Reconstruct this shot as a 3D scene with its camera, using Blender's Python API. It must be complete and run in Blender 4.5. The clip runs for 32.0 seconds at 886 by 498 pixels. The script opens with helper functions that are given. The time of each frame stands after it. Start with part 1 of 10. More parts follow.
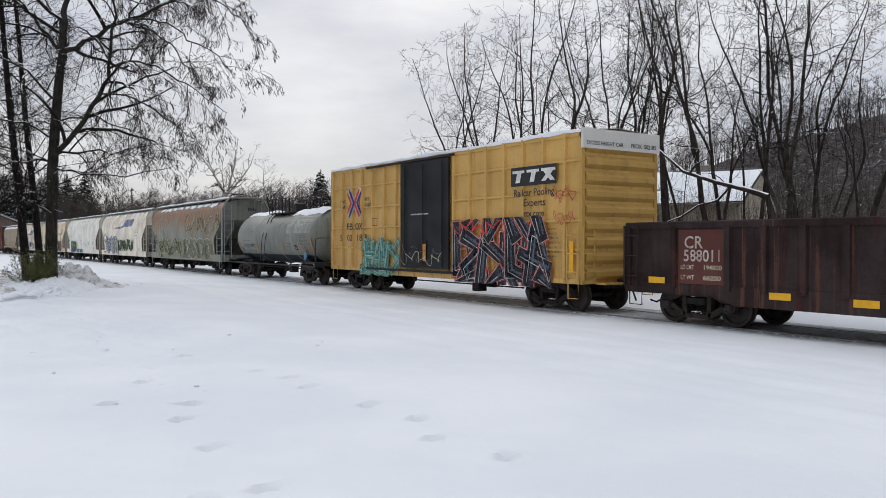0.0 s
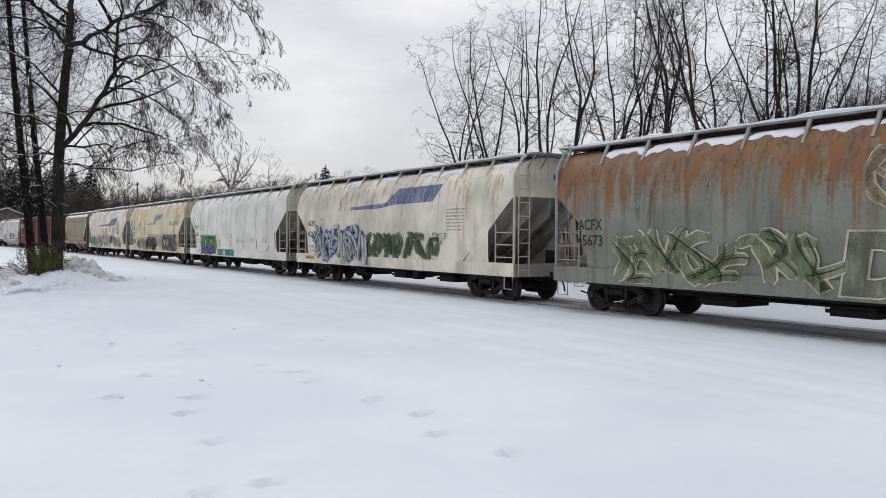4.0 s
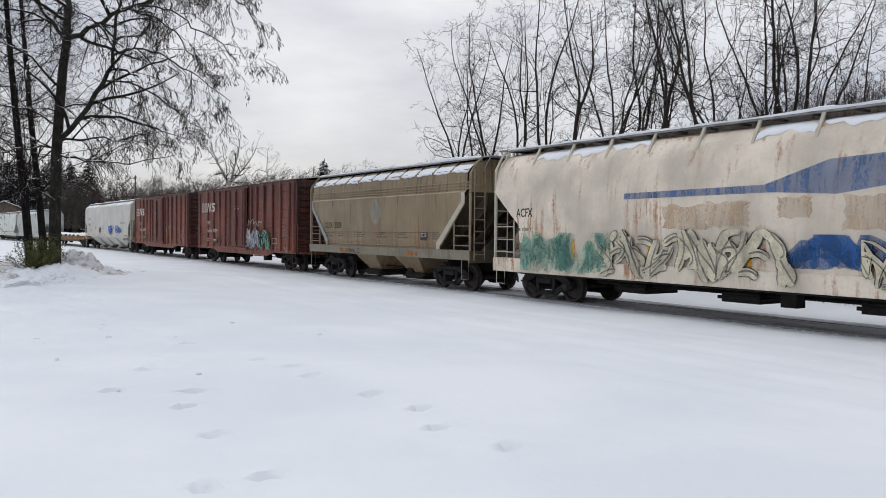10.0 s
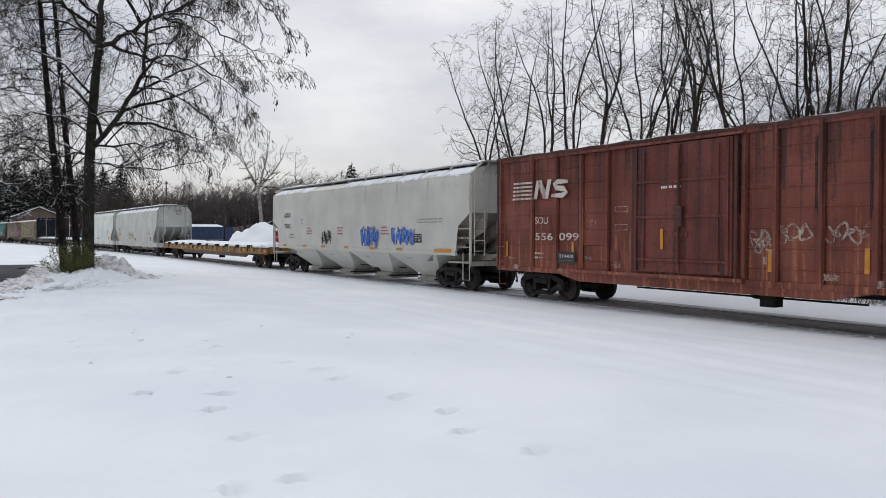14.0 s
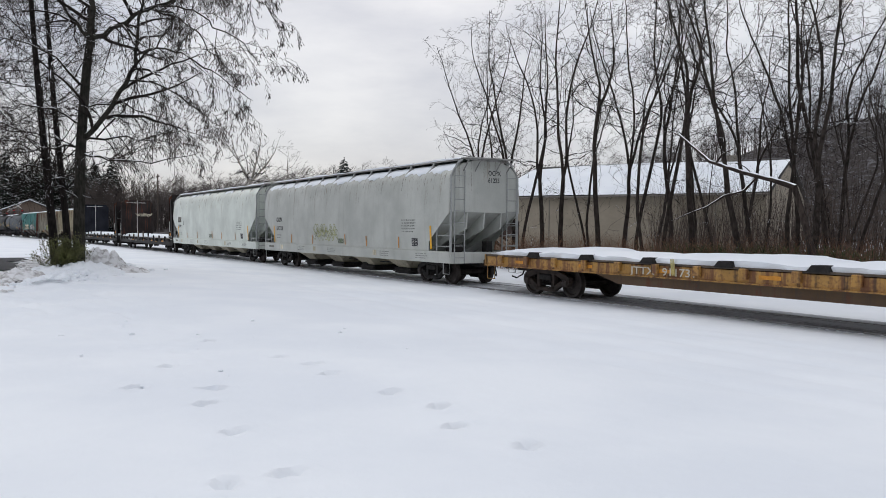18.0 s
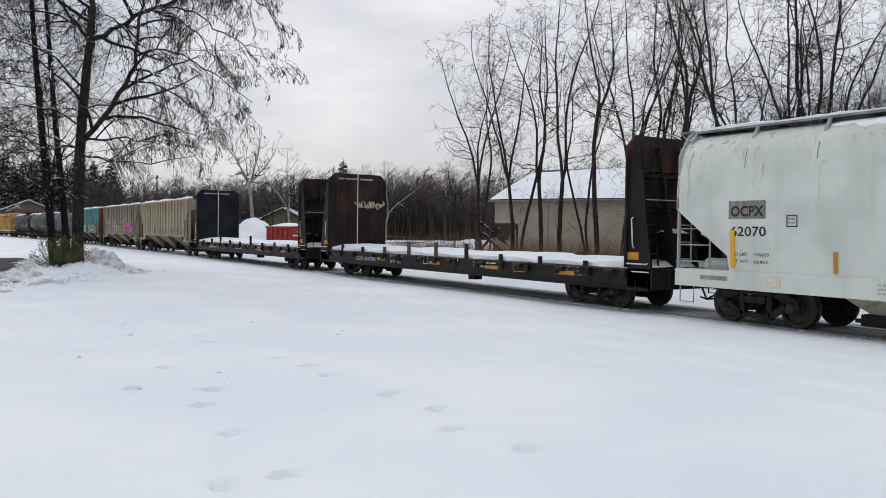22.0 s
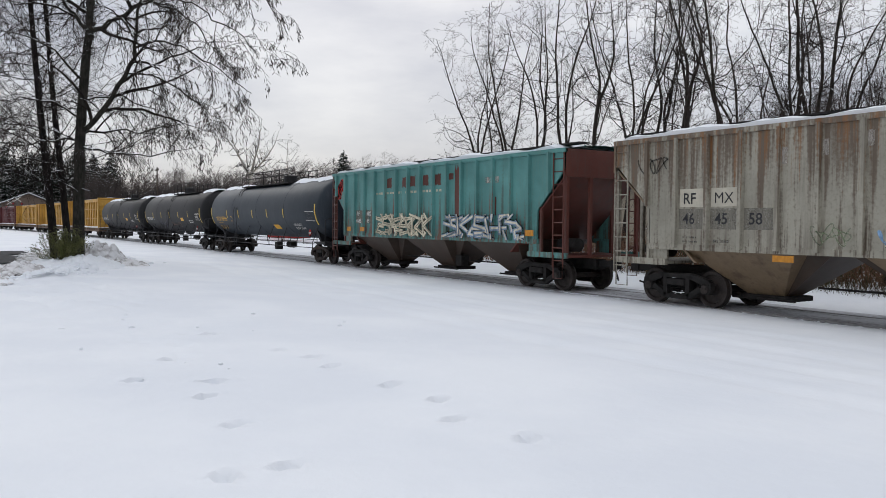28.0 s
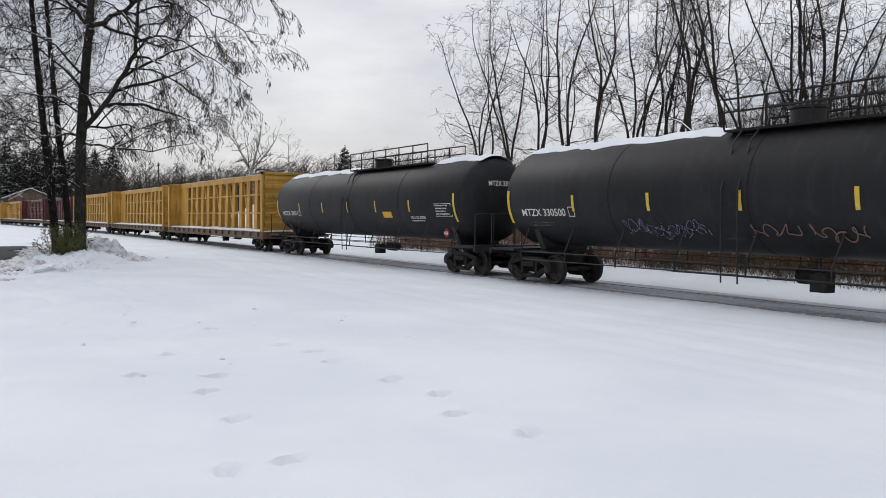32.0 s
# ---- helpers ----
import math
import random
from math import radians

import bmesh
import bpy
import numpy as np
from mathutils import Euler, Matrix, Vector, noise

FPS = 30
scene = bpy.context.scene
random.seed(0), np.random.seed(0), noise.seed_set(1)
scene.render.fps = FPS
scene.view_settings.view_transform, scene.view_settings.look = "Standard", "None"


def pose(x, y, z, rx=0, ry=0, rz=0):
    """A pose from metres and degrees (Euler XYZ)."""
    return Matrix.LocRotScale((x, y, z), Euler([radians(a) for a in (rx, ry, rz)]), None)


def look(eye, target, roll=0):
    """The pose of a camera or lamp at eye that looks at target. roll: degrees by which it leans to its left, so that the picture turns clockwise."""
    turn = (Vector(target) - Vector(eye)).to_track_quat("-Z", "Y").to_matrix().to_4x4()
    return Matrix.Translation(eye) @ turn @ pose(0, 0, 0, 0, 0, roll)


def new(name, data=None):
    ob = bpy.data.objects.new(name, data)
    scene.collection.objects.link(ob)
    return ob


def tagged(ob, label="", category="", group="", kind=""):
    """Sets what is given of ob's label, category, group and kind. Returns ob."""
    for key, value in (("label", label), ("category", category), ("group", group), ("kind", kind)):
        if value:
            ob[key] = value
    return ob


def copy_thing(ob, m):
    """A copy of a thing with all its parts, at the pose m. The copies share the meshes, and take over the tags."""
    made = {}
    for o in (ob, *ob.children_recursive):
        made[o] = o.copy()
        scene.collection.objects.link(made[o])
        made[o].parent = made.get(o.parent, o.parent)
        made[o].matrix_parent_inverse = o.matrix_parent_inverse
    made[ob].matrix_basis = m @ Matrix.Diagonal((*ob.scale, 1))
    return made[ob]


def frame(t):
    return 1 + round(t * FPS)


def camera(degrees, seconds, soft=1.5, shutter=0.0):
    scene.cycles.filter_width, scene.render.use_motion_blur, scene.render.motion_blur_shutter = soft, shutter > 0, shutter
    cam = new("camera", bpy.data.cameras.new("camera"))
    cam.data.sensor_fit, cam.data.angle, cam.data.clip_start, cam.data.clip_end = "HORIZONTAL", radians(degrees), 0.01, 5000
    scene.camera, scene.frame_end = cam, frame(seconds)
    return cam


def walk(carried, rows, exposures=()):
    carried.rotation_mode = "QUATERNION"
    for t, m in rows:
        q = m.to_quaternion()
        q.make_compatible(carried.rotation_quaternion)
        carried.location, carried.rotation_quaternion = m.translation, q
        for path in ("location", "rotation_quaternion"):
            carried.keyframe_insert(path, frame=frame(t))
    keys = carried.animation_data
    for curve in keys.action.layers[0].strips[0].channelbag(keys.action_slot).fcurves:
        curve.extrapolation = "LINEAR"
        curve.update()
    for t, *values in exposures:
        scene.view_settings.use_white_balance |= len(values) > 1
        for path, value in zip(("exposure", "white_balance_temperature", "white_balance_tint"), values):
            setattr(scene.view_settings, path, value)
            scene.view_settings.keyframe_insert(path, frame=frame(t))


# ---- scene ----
# The camera stands on the snow beside a railway and is held by hand.
cam = camera(58.55, 32.0, soft=0.65)
EYE = (0.0, 0.0, 1.99)
TURNS = [
    (0, 56.11, -0.55, -0.03), (0.5, 56.01, -0.58, -0.04), (1, 56.07, -0.56, 0.08), (1.5, 56.20, -0.62, 0.12),
    (2, 56.31, -0.57, 0.16), (2.5, 56.38, -0.51, 0.19), (3, 56.45, -0.48, 0.30), (3.5, 56.46, -0.60, 0.34),
    (5.5, 56.35, -1.42, 0.37), (6, 56.31, -1.36, 0.37), (6.5, 56.20, -1.38, 0.37), (7, 56.20, -1.45, 0.35),
    (7.5, 56.25, -1.42, 0.32), (8, 56.24, -1.25, 0.41), (8.5, 56.23, -1.17, 0.50), (9, 56.25, -1.10, 0.54),
    (9.5, 56.18, -1.16, 0.54), (10, 56.31, -1.25, 0.50), (10.5, 56.81, -1.28, 0.38), (11, 56.99, -1.23, 0.31),
    (11.5, 57.04, -1.17, 0.34), (12, 57.38, -1.11, 0.30), (12.5, 57.81, -1.04, 0.27), (13, 58.12, -0.94, 0.32),
    (13.5, 58.25, -0.96, 0.20), (14, 58.30, -1.04, 0.18), (14.5, 58.18, -1.01, 0.19), (16.5, 57.78, -1.24, 0.51),
    (17, 57.78, -1.33, 0.55), (17.5, 57.81, -1.40, 0.47), (18, 57.74, -1.40, 0.47), (18.5, 57.68, -1.43, 0.52),
    (19, 57.67, -1.54, 0.36), (19.5, 57.63, -1.61, 0.58), (20, 57.63, -1.59, 0.59), (20.5, 57.67, -1.59, 0.66),
    (21, 57.76, -1.52, 0.70), (21.5, 57.77, -1.33, 0.71), (22, 57.66, -1.21, 0.79), (22.5, 57.56, -1.23, 0.83),
    (23, 57.35, -1.47, 0.73), (23.5, 57.20, -1.74, 0.61), (24, 57.49, -1.84, 0.44), (24.5, 57.78, -1.90, 0.45),
    (25, 57.78, -1.93, 0.50), (25.5, 57.74, -1.93, 0.43), (27.5, 57.70, -1.93, 0.47), (28, 57.71, -1.88, 0.49),
    (28.5, 57.73, -1.90, 0.56), (29, 57.77, -1.92, 0.41), (29.5, 57.78, -1.99, 0.36), (30, 57.79, -2.20, 0.45),
    (30.5, 57.78, -2.33, 0.35), (31, 57.81, -2.34, 0.25), (31.5, 57.83, -2.30, 0.38), (32, 57.81, -2.26, 0.41),
]
walk(cam, [(t, pose(*EYE, 90 + tilt, 0, yaw) @ pose(0, 0, 0, 0, 0, lean)) for t, yaw, tilt, lean in TURNS],
     exposures=[(0.0, 0.0), (32.0, 0.0)])

# ---- world, sun ----
SUN_AZ, SUN_EL = radians(150), radians(32)
world = bpy.data.worlds.new("overcast_sky")
scene.world = world
world.use_nodes = True
wn, wl = world.node_tree.nodes, world.node_tree.links
wn.clear()
w_out = wn.new("ShaderNodeOutputWorld")
w_bg = wn.new("ShaderNodeBackground")
w_sky = wn.new("ShaderNodeTexSky")
w_sky.sky_type, w_sky.sun_disc = "NISHITA", False
w_sky.sun_elevation, w_sky.sun_rotation = SUN_EL, radians(-60)
w_co = wn.new("ShaderNodeTexCoord")
w_map = wn.new("ShaderNodeMapping")
w_map.inputs["Scale"].default_value = (1.0, 1.0, 3.4)
w_n1 = wn.new("ShaderNodeTexNoise")
w_n1.inputs["Scale"].default_value, w_n1.inputs["Detail"].default_value, w_n1.inputs["Roughness"].default_value = 2.6, 7.0, 0.55
w_ramp = wn.new("ShaderNodeValToRGB")
w_ramp.color_ramp.elements[0].position, w_ramp.color_ramp.elements[0].color = 0.36, (0.43, 0.446, 0.502, 1)
w_ramp.color_ramp.elements[1].position, w_ramp.color_ramp.elements[1].color = 0.62, (0.625, 0.63, 0.655, 1)
w_sc = wn.new("ShaderNodeMix")
w_sc.data_type, w_sc.blend_type = "RGBA", "MIX"
w_sc.inputs[0].default_value = 0.012
wl.new(w_co.outputs["Generated"], w_map.inputs["Vector"])
wl.new(w_map.outputs["Vector"], w_n1.inputs["Vector"])
wl.new(w_n1.outputs["Fac"], w_ramp.inputs["Fac"])
wl.new(w_ramp.outputs["Color"], w_sc.inputs[6])
wl.new(w_sky.outputs["Color"], w_sc.inputs[7])
# an overcast sky is brighter overhead than near the horizon
w_sep = wn.new("ShaderNodeSeparateXYZ")
w_grad = wn.new("ShaderNodeMapRange")
for k, x in enumerate((0.0, 1.0, 1.0, 1.5)):
    w_grad.inputs[k + 1].default_value = x
wl.new(w_co.outputs["Generated"], w_sep.inputs[0])
wl.new(w_sep.outputs["Z"], w_grad.inputs[0])
wl.new(w_grad.outputs[0], w_bg.inputs["Strength"])
wl.new(w_sc.outputs[2], w_bg.inputs["Color"])
wl.new(w_bg.outputs[0], w_out.inputs[0])

sun = new("sun", bpy.data.lights.new("sun", "SUN"))
sun.data.energy, sun.data.angle, sun.data.color = 0.55, radians(25), (1.0, 0.98, 0.95)
sun.matrix_world = look((-90, 10, 60), (0, 16, 0))


# ---- mesh building ----
def lin(r, g, b):
    """A linear colour from 0..255 display values."""
    f = lambda c: (c / 255 / 12.92) if c <= 10 else ((c / 255 + 0.055) / 1.055) ** 2.4
    return (f(r), f(g), f(b), 1.0)


class Shape:
    """Collects vertices and faces of one mesh."""

    def __init__(self):
        self.v, self.f = [], []

    def add(self, verts, faces):
        n = len(self.v)
        self.v.extend(verts)
        self.f.extend(tuple(i + n for i in face) for face in faces)
        return self

    def box(self, x0, x1, y0, y1, z0, z1, c=0.0):
        """A box; c chamfers its upright edges and top."""
        if c <= 0:
            v = [(x, y, z) for z in (z0, z1) for x, y in ((x0, y0), (x1, y0), (x1, y1), (x0, y1))]
            return self.add(v, [(3, 2, 1, 0), (4, 5, 6, 7), (0, 1, 5, 4), (1, 2, 6, 5), (2, 3, 7, 6), (3, 0, 4, 7)])
        ring = [(x0 + c, y0), (x1 - c, y0), (x1, y0 + c), (x1, y1 - c), (x1 - c, y1), (x0 + c, y1), (x0, y1 - c), (x0, y0 + c)]
        inn = [(min(max(x, x0 + c), x1 - c), min(max(y, y0 + c), y1 - c)) for x, y in ring]
        v = [(x, y, z0) for x, y in ring] + [(x, y, z1 - c) for x, y in ring] + [(x, y, z1) for x, y in inn]
        f = [tuple(range(7, -1, -1)), tuple(range(16, 24))]
        for k in range(8):
            j = (k + 1) % 8
            f += [(k, j, 8 + j, 8 + k), (8 + k, 8 + j, 16 + j, 16 + k)]
        return self.add(v, f)

    def prism(self, pts, a, b, axis="y"):
        """Extrudes an outline from a to b along an axis. Outline points are (x, z), (y, z) or (x, y)."""
        put = {"y": lambda p, h: (p[0], h, p[1]), "x": lambda p, h: (h, p[0], p[1]), "z": lambda p, h: (p[0], p[1], h)}[axis]
        n = len(pts)
        v = [put(p, a) for p in pts] + [put(p, b) for p in pts]
        f = [tuple(range(n)), tuple(range(2 * n - 1, n - 1, -1))]
        f += [(i, n + i, n + (i + 1) % n, (i + 1) % n) for i in range(n)]
        return self.add(v, f)

    def tube(self, path, r, sides=6, r1=None):
        """A round bar along a path, tapering from r to r1."""
        r1 = r if r1 is None else r1
        pts = [Vector(p) for p in path]
        n = len(pts)
        v, f = [], []
        for i, p in enumerate(pts):
            d = (pts[min(i + 1, n - 1)] - pts[max(i - 1, 0)]).normalized()
            a = d.cross(Vector((0, 0, 1)) if abs(d.z) < 0.9 else Vector((1, 0, 0))).normalized()
            b = d.cross(a)
            rr = r + (r1 - r) * i / max(n - 1, 1)
            for k in range(sides):
                w = 2 * math.pi * k / sides
                v.append(tuple(p + (a * math.cos(w) + b * math.sin(w)) * rr))
        for i in range(n - 1):
            for k in range(sides):
                j = (k + 1) % sides
                f.append((i * sides + k, i * sides + j, (i + 1) * sides + j, (i + 1) * sides + k))
        f += [tuple(range(sides - 1, -1, -1)), tuple(range((n - 1) * sides, n * sides))]
        return self.add(v, f)

    def revolve(self, profile, centre, axis="y", sides=24):
        """Turns a profile of (radius, along) round an axis through centre."""
        cx, cy, cz = centre
        v, f = [], []
        for r, h in profile:
            for k in range(sides):
                w = 2 * math.pi * k / sides
                c, s = r * math.cos(w), r * math.sin(w)
                v.append({"y": (cx + c, cy + h, cz + s), "x": (cx + h, cy + c, cz + s), "z": (cx + c, cy + s, cz + h)}[axis])
        n = len(profile)
        for i in range(n - 1):
            for k in range(sides):
                j = (k + 1) % sides
                f.append((i * sides + k, i * sides + j, (i + 1) * sides + j, (i + 1) * sides + k))
        f += [tuple(range(sides - 1, -1, -1)), tuple(range((n - 1) * sides, n * sides))]
        return self.add(v, f)

    def grid(self, rows):
        """A sheet through rows of equally many points."""
        m = len(rows[0])
        v = [p for row in rows for p in row]
        f = [(i * m + k, i * m + k + 1, (i + 1) * m + k + 1, (i + 1) * m + k) for i in range(len(rows) - 1) for k in range(m - 1)]
        return self.add(v, f)

    def mesh(self, name, mat, smooth=32):
        me = bpy.data.meshes.new(name)
        me.from_pydata(self.v, [], self.f)
        me.materials.append(mat)
        if smooth:
            me.shade_smooth()
            me.set_sharp_from_angle(angle=radians(smooth))
        me.update()
        return me


def part(name, shape, mat, parent, label="", smooth=32):
    ob = new(name, shape.mesh(name, mat, smooth))
    ob.parent = parent
    return tagged(ob, label) if label else ob


def thing(name, shape, mat, label, category, group="", kind="", smooth=32):
    return tagged(new(name, shape.mesh(name, mat, smooth)), label, category, group, kind)


def holder(name, label, category, group="", m=None):
    ob = tagged(new(name), label, category, group)
    ob.empty_display_size = 0.3
    if m is not None:
        ob.matrix_basis = m
    return ob


# ---- materials ----
def nodes_of(name, rough=0.6, metal=0.0, spec=0.4):
    m = bpy.data.materials.new(name)
    m.use_nodes = True
    nt = m.node_tree
    b = nt.nodes["Principled BSDF"]
    b.inputs["Roughness"].default_value, b.inputs["Metallic"].default_value = rough, metal
    b.inputs["Specular IOR Level"].default_value = spec
    return m, nt, b


def noise_of(nt, scale, detail=4.0, stretch=(1, 1, 1), rough=0.55, shift=(0, 0, 0)):
    co, mp, n = nt.nodes.new("ShaderNodeTexCoord"), nt.nodes.new("ShaderNodeMapping"), nt.nodes.new("ShaderNodeTexNoise")
    mp.inputs["Scale"].default_value, mp.inputs["Location"].default_value = stretch, shift
    n.inputs["Scale"].default_value, n.inputs["Detail"].default_value, n.inputs["Roughness"].default_value = scale, detail, rough
    nt.links.new(co.outputs["Object"], mp.inputs[0])
    nt.links.new(mp.outputs[0], n.inputs["Vector"])
    return n.outputs["Fac"]


def ramp_of(nt, fac, a, b, lo=0.0, hi=1.0):
    r = nt.nodes.new("ShaderNodeMapRange")
    r.interpolation_type = "SMOOTHSTEP"
    nt.links.new(fac, r.inputs[0])
    for i, x in enumerate((a, b, lo, hi)):
        r.inputs[i + 1].default_value = x
    return r.outputs[0]


def mixed(nt, fac, a, b, mode="MIX"):
    x = nt.nodes.new("ShaderNodeMix")
    x.data_type, x.blend_type = "RGBA", mode
    for sock, val in ((x.inputs[0], fac), (x.inputs[6], a), (x.inputs[7], b)):
        if isinstance(val, (float, int)):
            sock.default_value = val
        elif isinstance(val, tuple):
            sock.default_value = val
        else:
            nt.links.new(val, sock)
    return x.outputs[2]


def summed(nt, a, b, op="ADD"):
    x = nt.nodes.new("ShaderNodeMath")
    x.operation = op
    for sock, val in zip(x.inputs, (a, b)):
        if isinstance(val, (float, int)):
            sock.default_value = val
        else:
            nt.links.new(val, sock)
    return x.outputs[0]


def bumped(nt, b, fac, strength=0.2, dist=0.01):
    x = nt.nodes.new("ShaderNodeBump")
    x.inputs["Strength"].default_value, x.inputs["Distance"].default_value = strength, dist
    nt.links.new(fac, x.inputs["Height"])
    nt.links.new(x.outputs[0], b.inputs["Normal"])


def height_of(nt):
    co, sp = nt.nodes.new("ShaderNodeTexCoord"), nt.nodes.new("ShaderNodeSeparateXYZ")
    nt.links.new(co.outputs["Object"], sp.inputs[0])
    return sp.outputs["Z"]


RUST, GRIME = lin(112, 62, 30), lin(70, 64, 58)


def paint(name, base, fade=0.25, dirt=0.4, rust=0.0, rust_z=None, rough=0.55, streak=1.0, dirt_col=GRIME, rust_col=RUST, shift=0.0, spec=0.4, runs=None):
    """Weathered car paint: fading, vertical streaks of dirt, and rust, thickest about the height rust_z where one is given."""
    m, nt, b = nodes_of(name, rough, spec=spec)
    big = noise_of(nt, 0.7, 5, shift=(shift, 0, 0))
    fine = noise_of(nt, 14, 4)
    lines = noise_of(nt, 2.6, 5, (1.5, 1.5, 0.12), 0.6, (shift, 3, 0))
    pale = tuple(min(1.0, c * 1.18 + 0.02) for c in base[:3]) + (1.0,)
    deep = tuple(c * 0.74 for c in base[:3]) + (1.0,)
    c = mixed(nt, ramp_of(nt, big, 0.3, 0.7), deep, pale)
    c = mixed(nt, 1.0 - fade, c, base) if fade < 1 else c
    c = mixed(nt, ramp_of(nt, lines, 0.5, 0.72, 0, dirt * streak), c, dirt_col)
    c = mixed(nt, ramp_of(nt, fine, 0.45, 0.8, 0, dirt * 0.5), c, dirt_col)
    if rust > 0:
        r = summed(nt, lines, summed(nt, big, 0.6, "MULTIPLY"))
        if rust_z is not None:
            z = height_of(nt)
            near = ramp_of(nt, summed(nt, summed(nt, z, -rust_z[0]), 1.0, "MULTIPLY"), -rust_z[1], rust_z[1], -0.3, 0.3)
            r = summed(nt, r, near)
        r = summed(nt, r, summed(nt, fine, 0.25, "MULTIPLY"))
        c = mixed(nt, ramp_of(nt, r, 1.22 - 0.45 * rust, 1.4 - 0.4 * rust, 0, 0.9), c, rust_col)
    for k, (amount, col, reach) in enumerate(runs or ()):
        # narrow vertical runs; a positive reach keeps them to the upper part, a negative one to the foot
        r = summed(nt, noise_of(nt, 3.4 + 1.7 * k, 5, (1.5, 1.5, 0.045), 0.65, (shift + 9.0 * k, 1, 0)), summed(nt, fine, 0.18, "MULTIPLY"))
        if reach:
            r = summed(nt, r, ramp_of(nt, height_of(nt), 1.2, 4.2, -0.10 if reach > 0 else 0.10, 0.10 if reach > 0 else -0.10))
        c = mixed(nt, ramp_of(nt, r, 0.80 - 0.28 * amount, 0.92 - 0.22 * amount, 0, 0.85), c, col)
    nt.links.new(c, b.inputs["Base Color"])
    bumped(nt, b, summed(nt, big, fine), 0.12, 0.02)
    return m


def plain(name, base, rough=0.6, metal=0.0, vary=0.25, scale=5.0, bump=0.1, spec=0.4, worn=0.0):
    """One paint or metal with two scales of variation. worn: how far it has weathered through to what lies under it."""
    m, nt, b = nodes_of(name, rough, metal, spec)
    n = noise_of(nt, scale, 5)
    n2 = noise_of(nt, scale * 7, 3)
    lo = tuple(c * (1 - vary) for c in base[:3]) + (1.0,)
    hi = tuple(min(1, c * (1 + vary)) for c in base[:3]) + (1.0,)
    c = mixed(nt, ramp_of(nt, summed(nt, n, summed(nt, n2, 0.4, "MULTIPLY")), 0.45, 0.95), lo, hi)
    nt.links.new(c, b.inputs["Base Color"])
    if bump:
        bumped(nt, b, n2, bump, 0.01)
    if worn:
        runs = noise_of(nt, 3.0, 6, (1.6, 1.6, 0.22), 0.7, (7, 2, 0))
        specks = noise_of(nt, 26, 4, (1, 1, 0.6), 0.7)
        a = ramp_of(nt, summed(nt, runs, summed(nt, specks, 0.45, "MULTIPLY")), 0.52 - 0.1 * worn, 0.86 - 0.06 * worn, 1.0 - 0.1 * worn, 1.0 - worn)
        nt.links.new(a, b.inputs["Alpha"])
    return m


def snow_material():
    m, nt, b = nodes_of("snow", 0.75, spec=0.25)
    n1, n2, n3 = noise_of(nt, 0.35, 4), noise_of(nt, 5.0, 5), noise_of(nt, 60.0, 3)
    c = mixed(nt, ramp_of(nt, n1, 0.35, 0.7), (0.785, 0.818, 0.858, 1), (0.855, 0.882, 0.908, 1))
    nt.links.new(c, b.inputs["Base Color"])
    n4 = noise_of(nt, 1.3, 6)
    bumped(nt, b, summed(nt, summed(nt, n2, summed(nt, n3, 0.15, "MULTIPLY")), n4), 0.38, 0.035)
    return m


def bark_material(name, base, snow=0.0):
    m, nt, b = nodes_of(name, 0.9, spec=0.15)
    n1, n2 = noise_of(nt, 3, 5), noise_of(nt, 16, 5, (1, 1, 0.25))
    lo = tuple(c * 0.55 for c in base[:3]) + (1.0,)
    hi = tuple(c * 1.5 for c in base[:3]) + (1.0,)
    c = mixed(nt, ramp_of(nt, summed(nt, n1, n2), 0.75, 1.3), lo, hi)
    if snow != 0:
        g, sp = nt.nodes.new("ShaderNodeNewGeometry"), nt.nodes.new("ShaderNodeSeparateXYZ")
        nt.links.new(g.outputs["Normal"], sp.inputs[0])
        up = ramp_of(nt, summed(nt, sp.outputs["Z"], summed(nt, noise_of(nt, 2.2, 3), 1.1, "MULTIPLY")), 1.32 - 0.3 * snow, 1.42 - 0.3 * snow)
        c = mixed(nt, up, c, (0.84, 0.85, 0.88, 1))
    nt.links.new(c, b.inputs["Base Color"])
    bumped(nt, b, n2, 0.5, 0.02)
    return m


SNOW = snow_material()
IRON = plain("truck_iron", (0.013, 0.0115, 0.0108, 1), 0.85, 0.0, 0.5, 6)
RUSTY_IRON = plain("rusty_truck_iron", (0.030, 0.021, 0.017, 1), 0.85, 0.0, 0.5, 6)
WHEEL = plain("wheel_steel", (0.036, 0.029, 0.026, 1), 0.65, 0.3, 0.5, 4)
RAIL = plain("rail_steel", (0.26, 0.255, 0.255, 1), 0.5, 0.3, 0.3, 3)
BLACK = plain("black_paint", (0.016, 0.016, 0.018, 1), 0.6, 0, 0.35, 2)
WHITE = plain("white_lettering", (0.66, 0.65, 0.62, 1), 0.7, 0, 0.15, 6)
INK = plain("black_lettering", (0.025, 0.025, 0.028, 1), 0.7, 0, 0.3, 6)
YELLOW = plain("yellow_reflector", lin(226, 168, 24), 0.5, 0, 0.12, 8)
ORANGE = plain("amber_reflector", lin(190, 128, 40), 0.55, 0, 0.2, 8)
BARK = bark_material("bark", (0.036, 0.029, 0.025, 1), 0.3)
BARK_DARK = bark_material("dark_bark", (0.016, 0.013, 0.012, 1), 0.25)
TWIG = bark_material("twig", (0.020, 0.016, 0.014, 1), 0.04)
PALE_BARK = bark_material("pale_bark", (0.26, 0.24, 0.21, 1), 0.3)

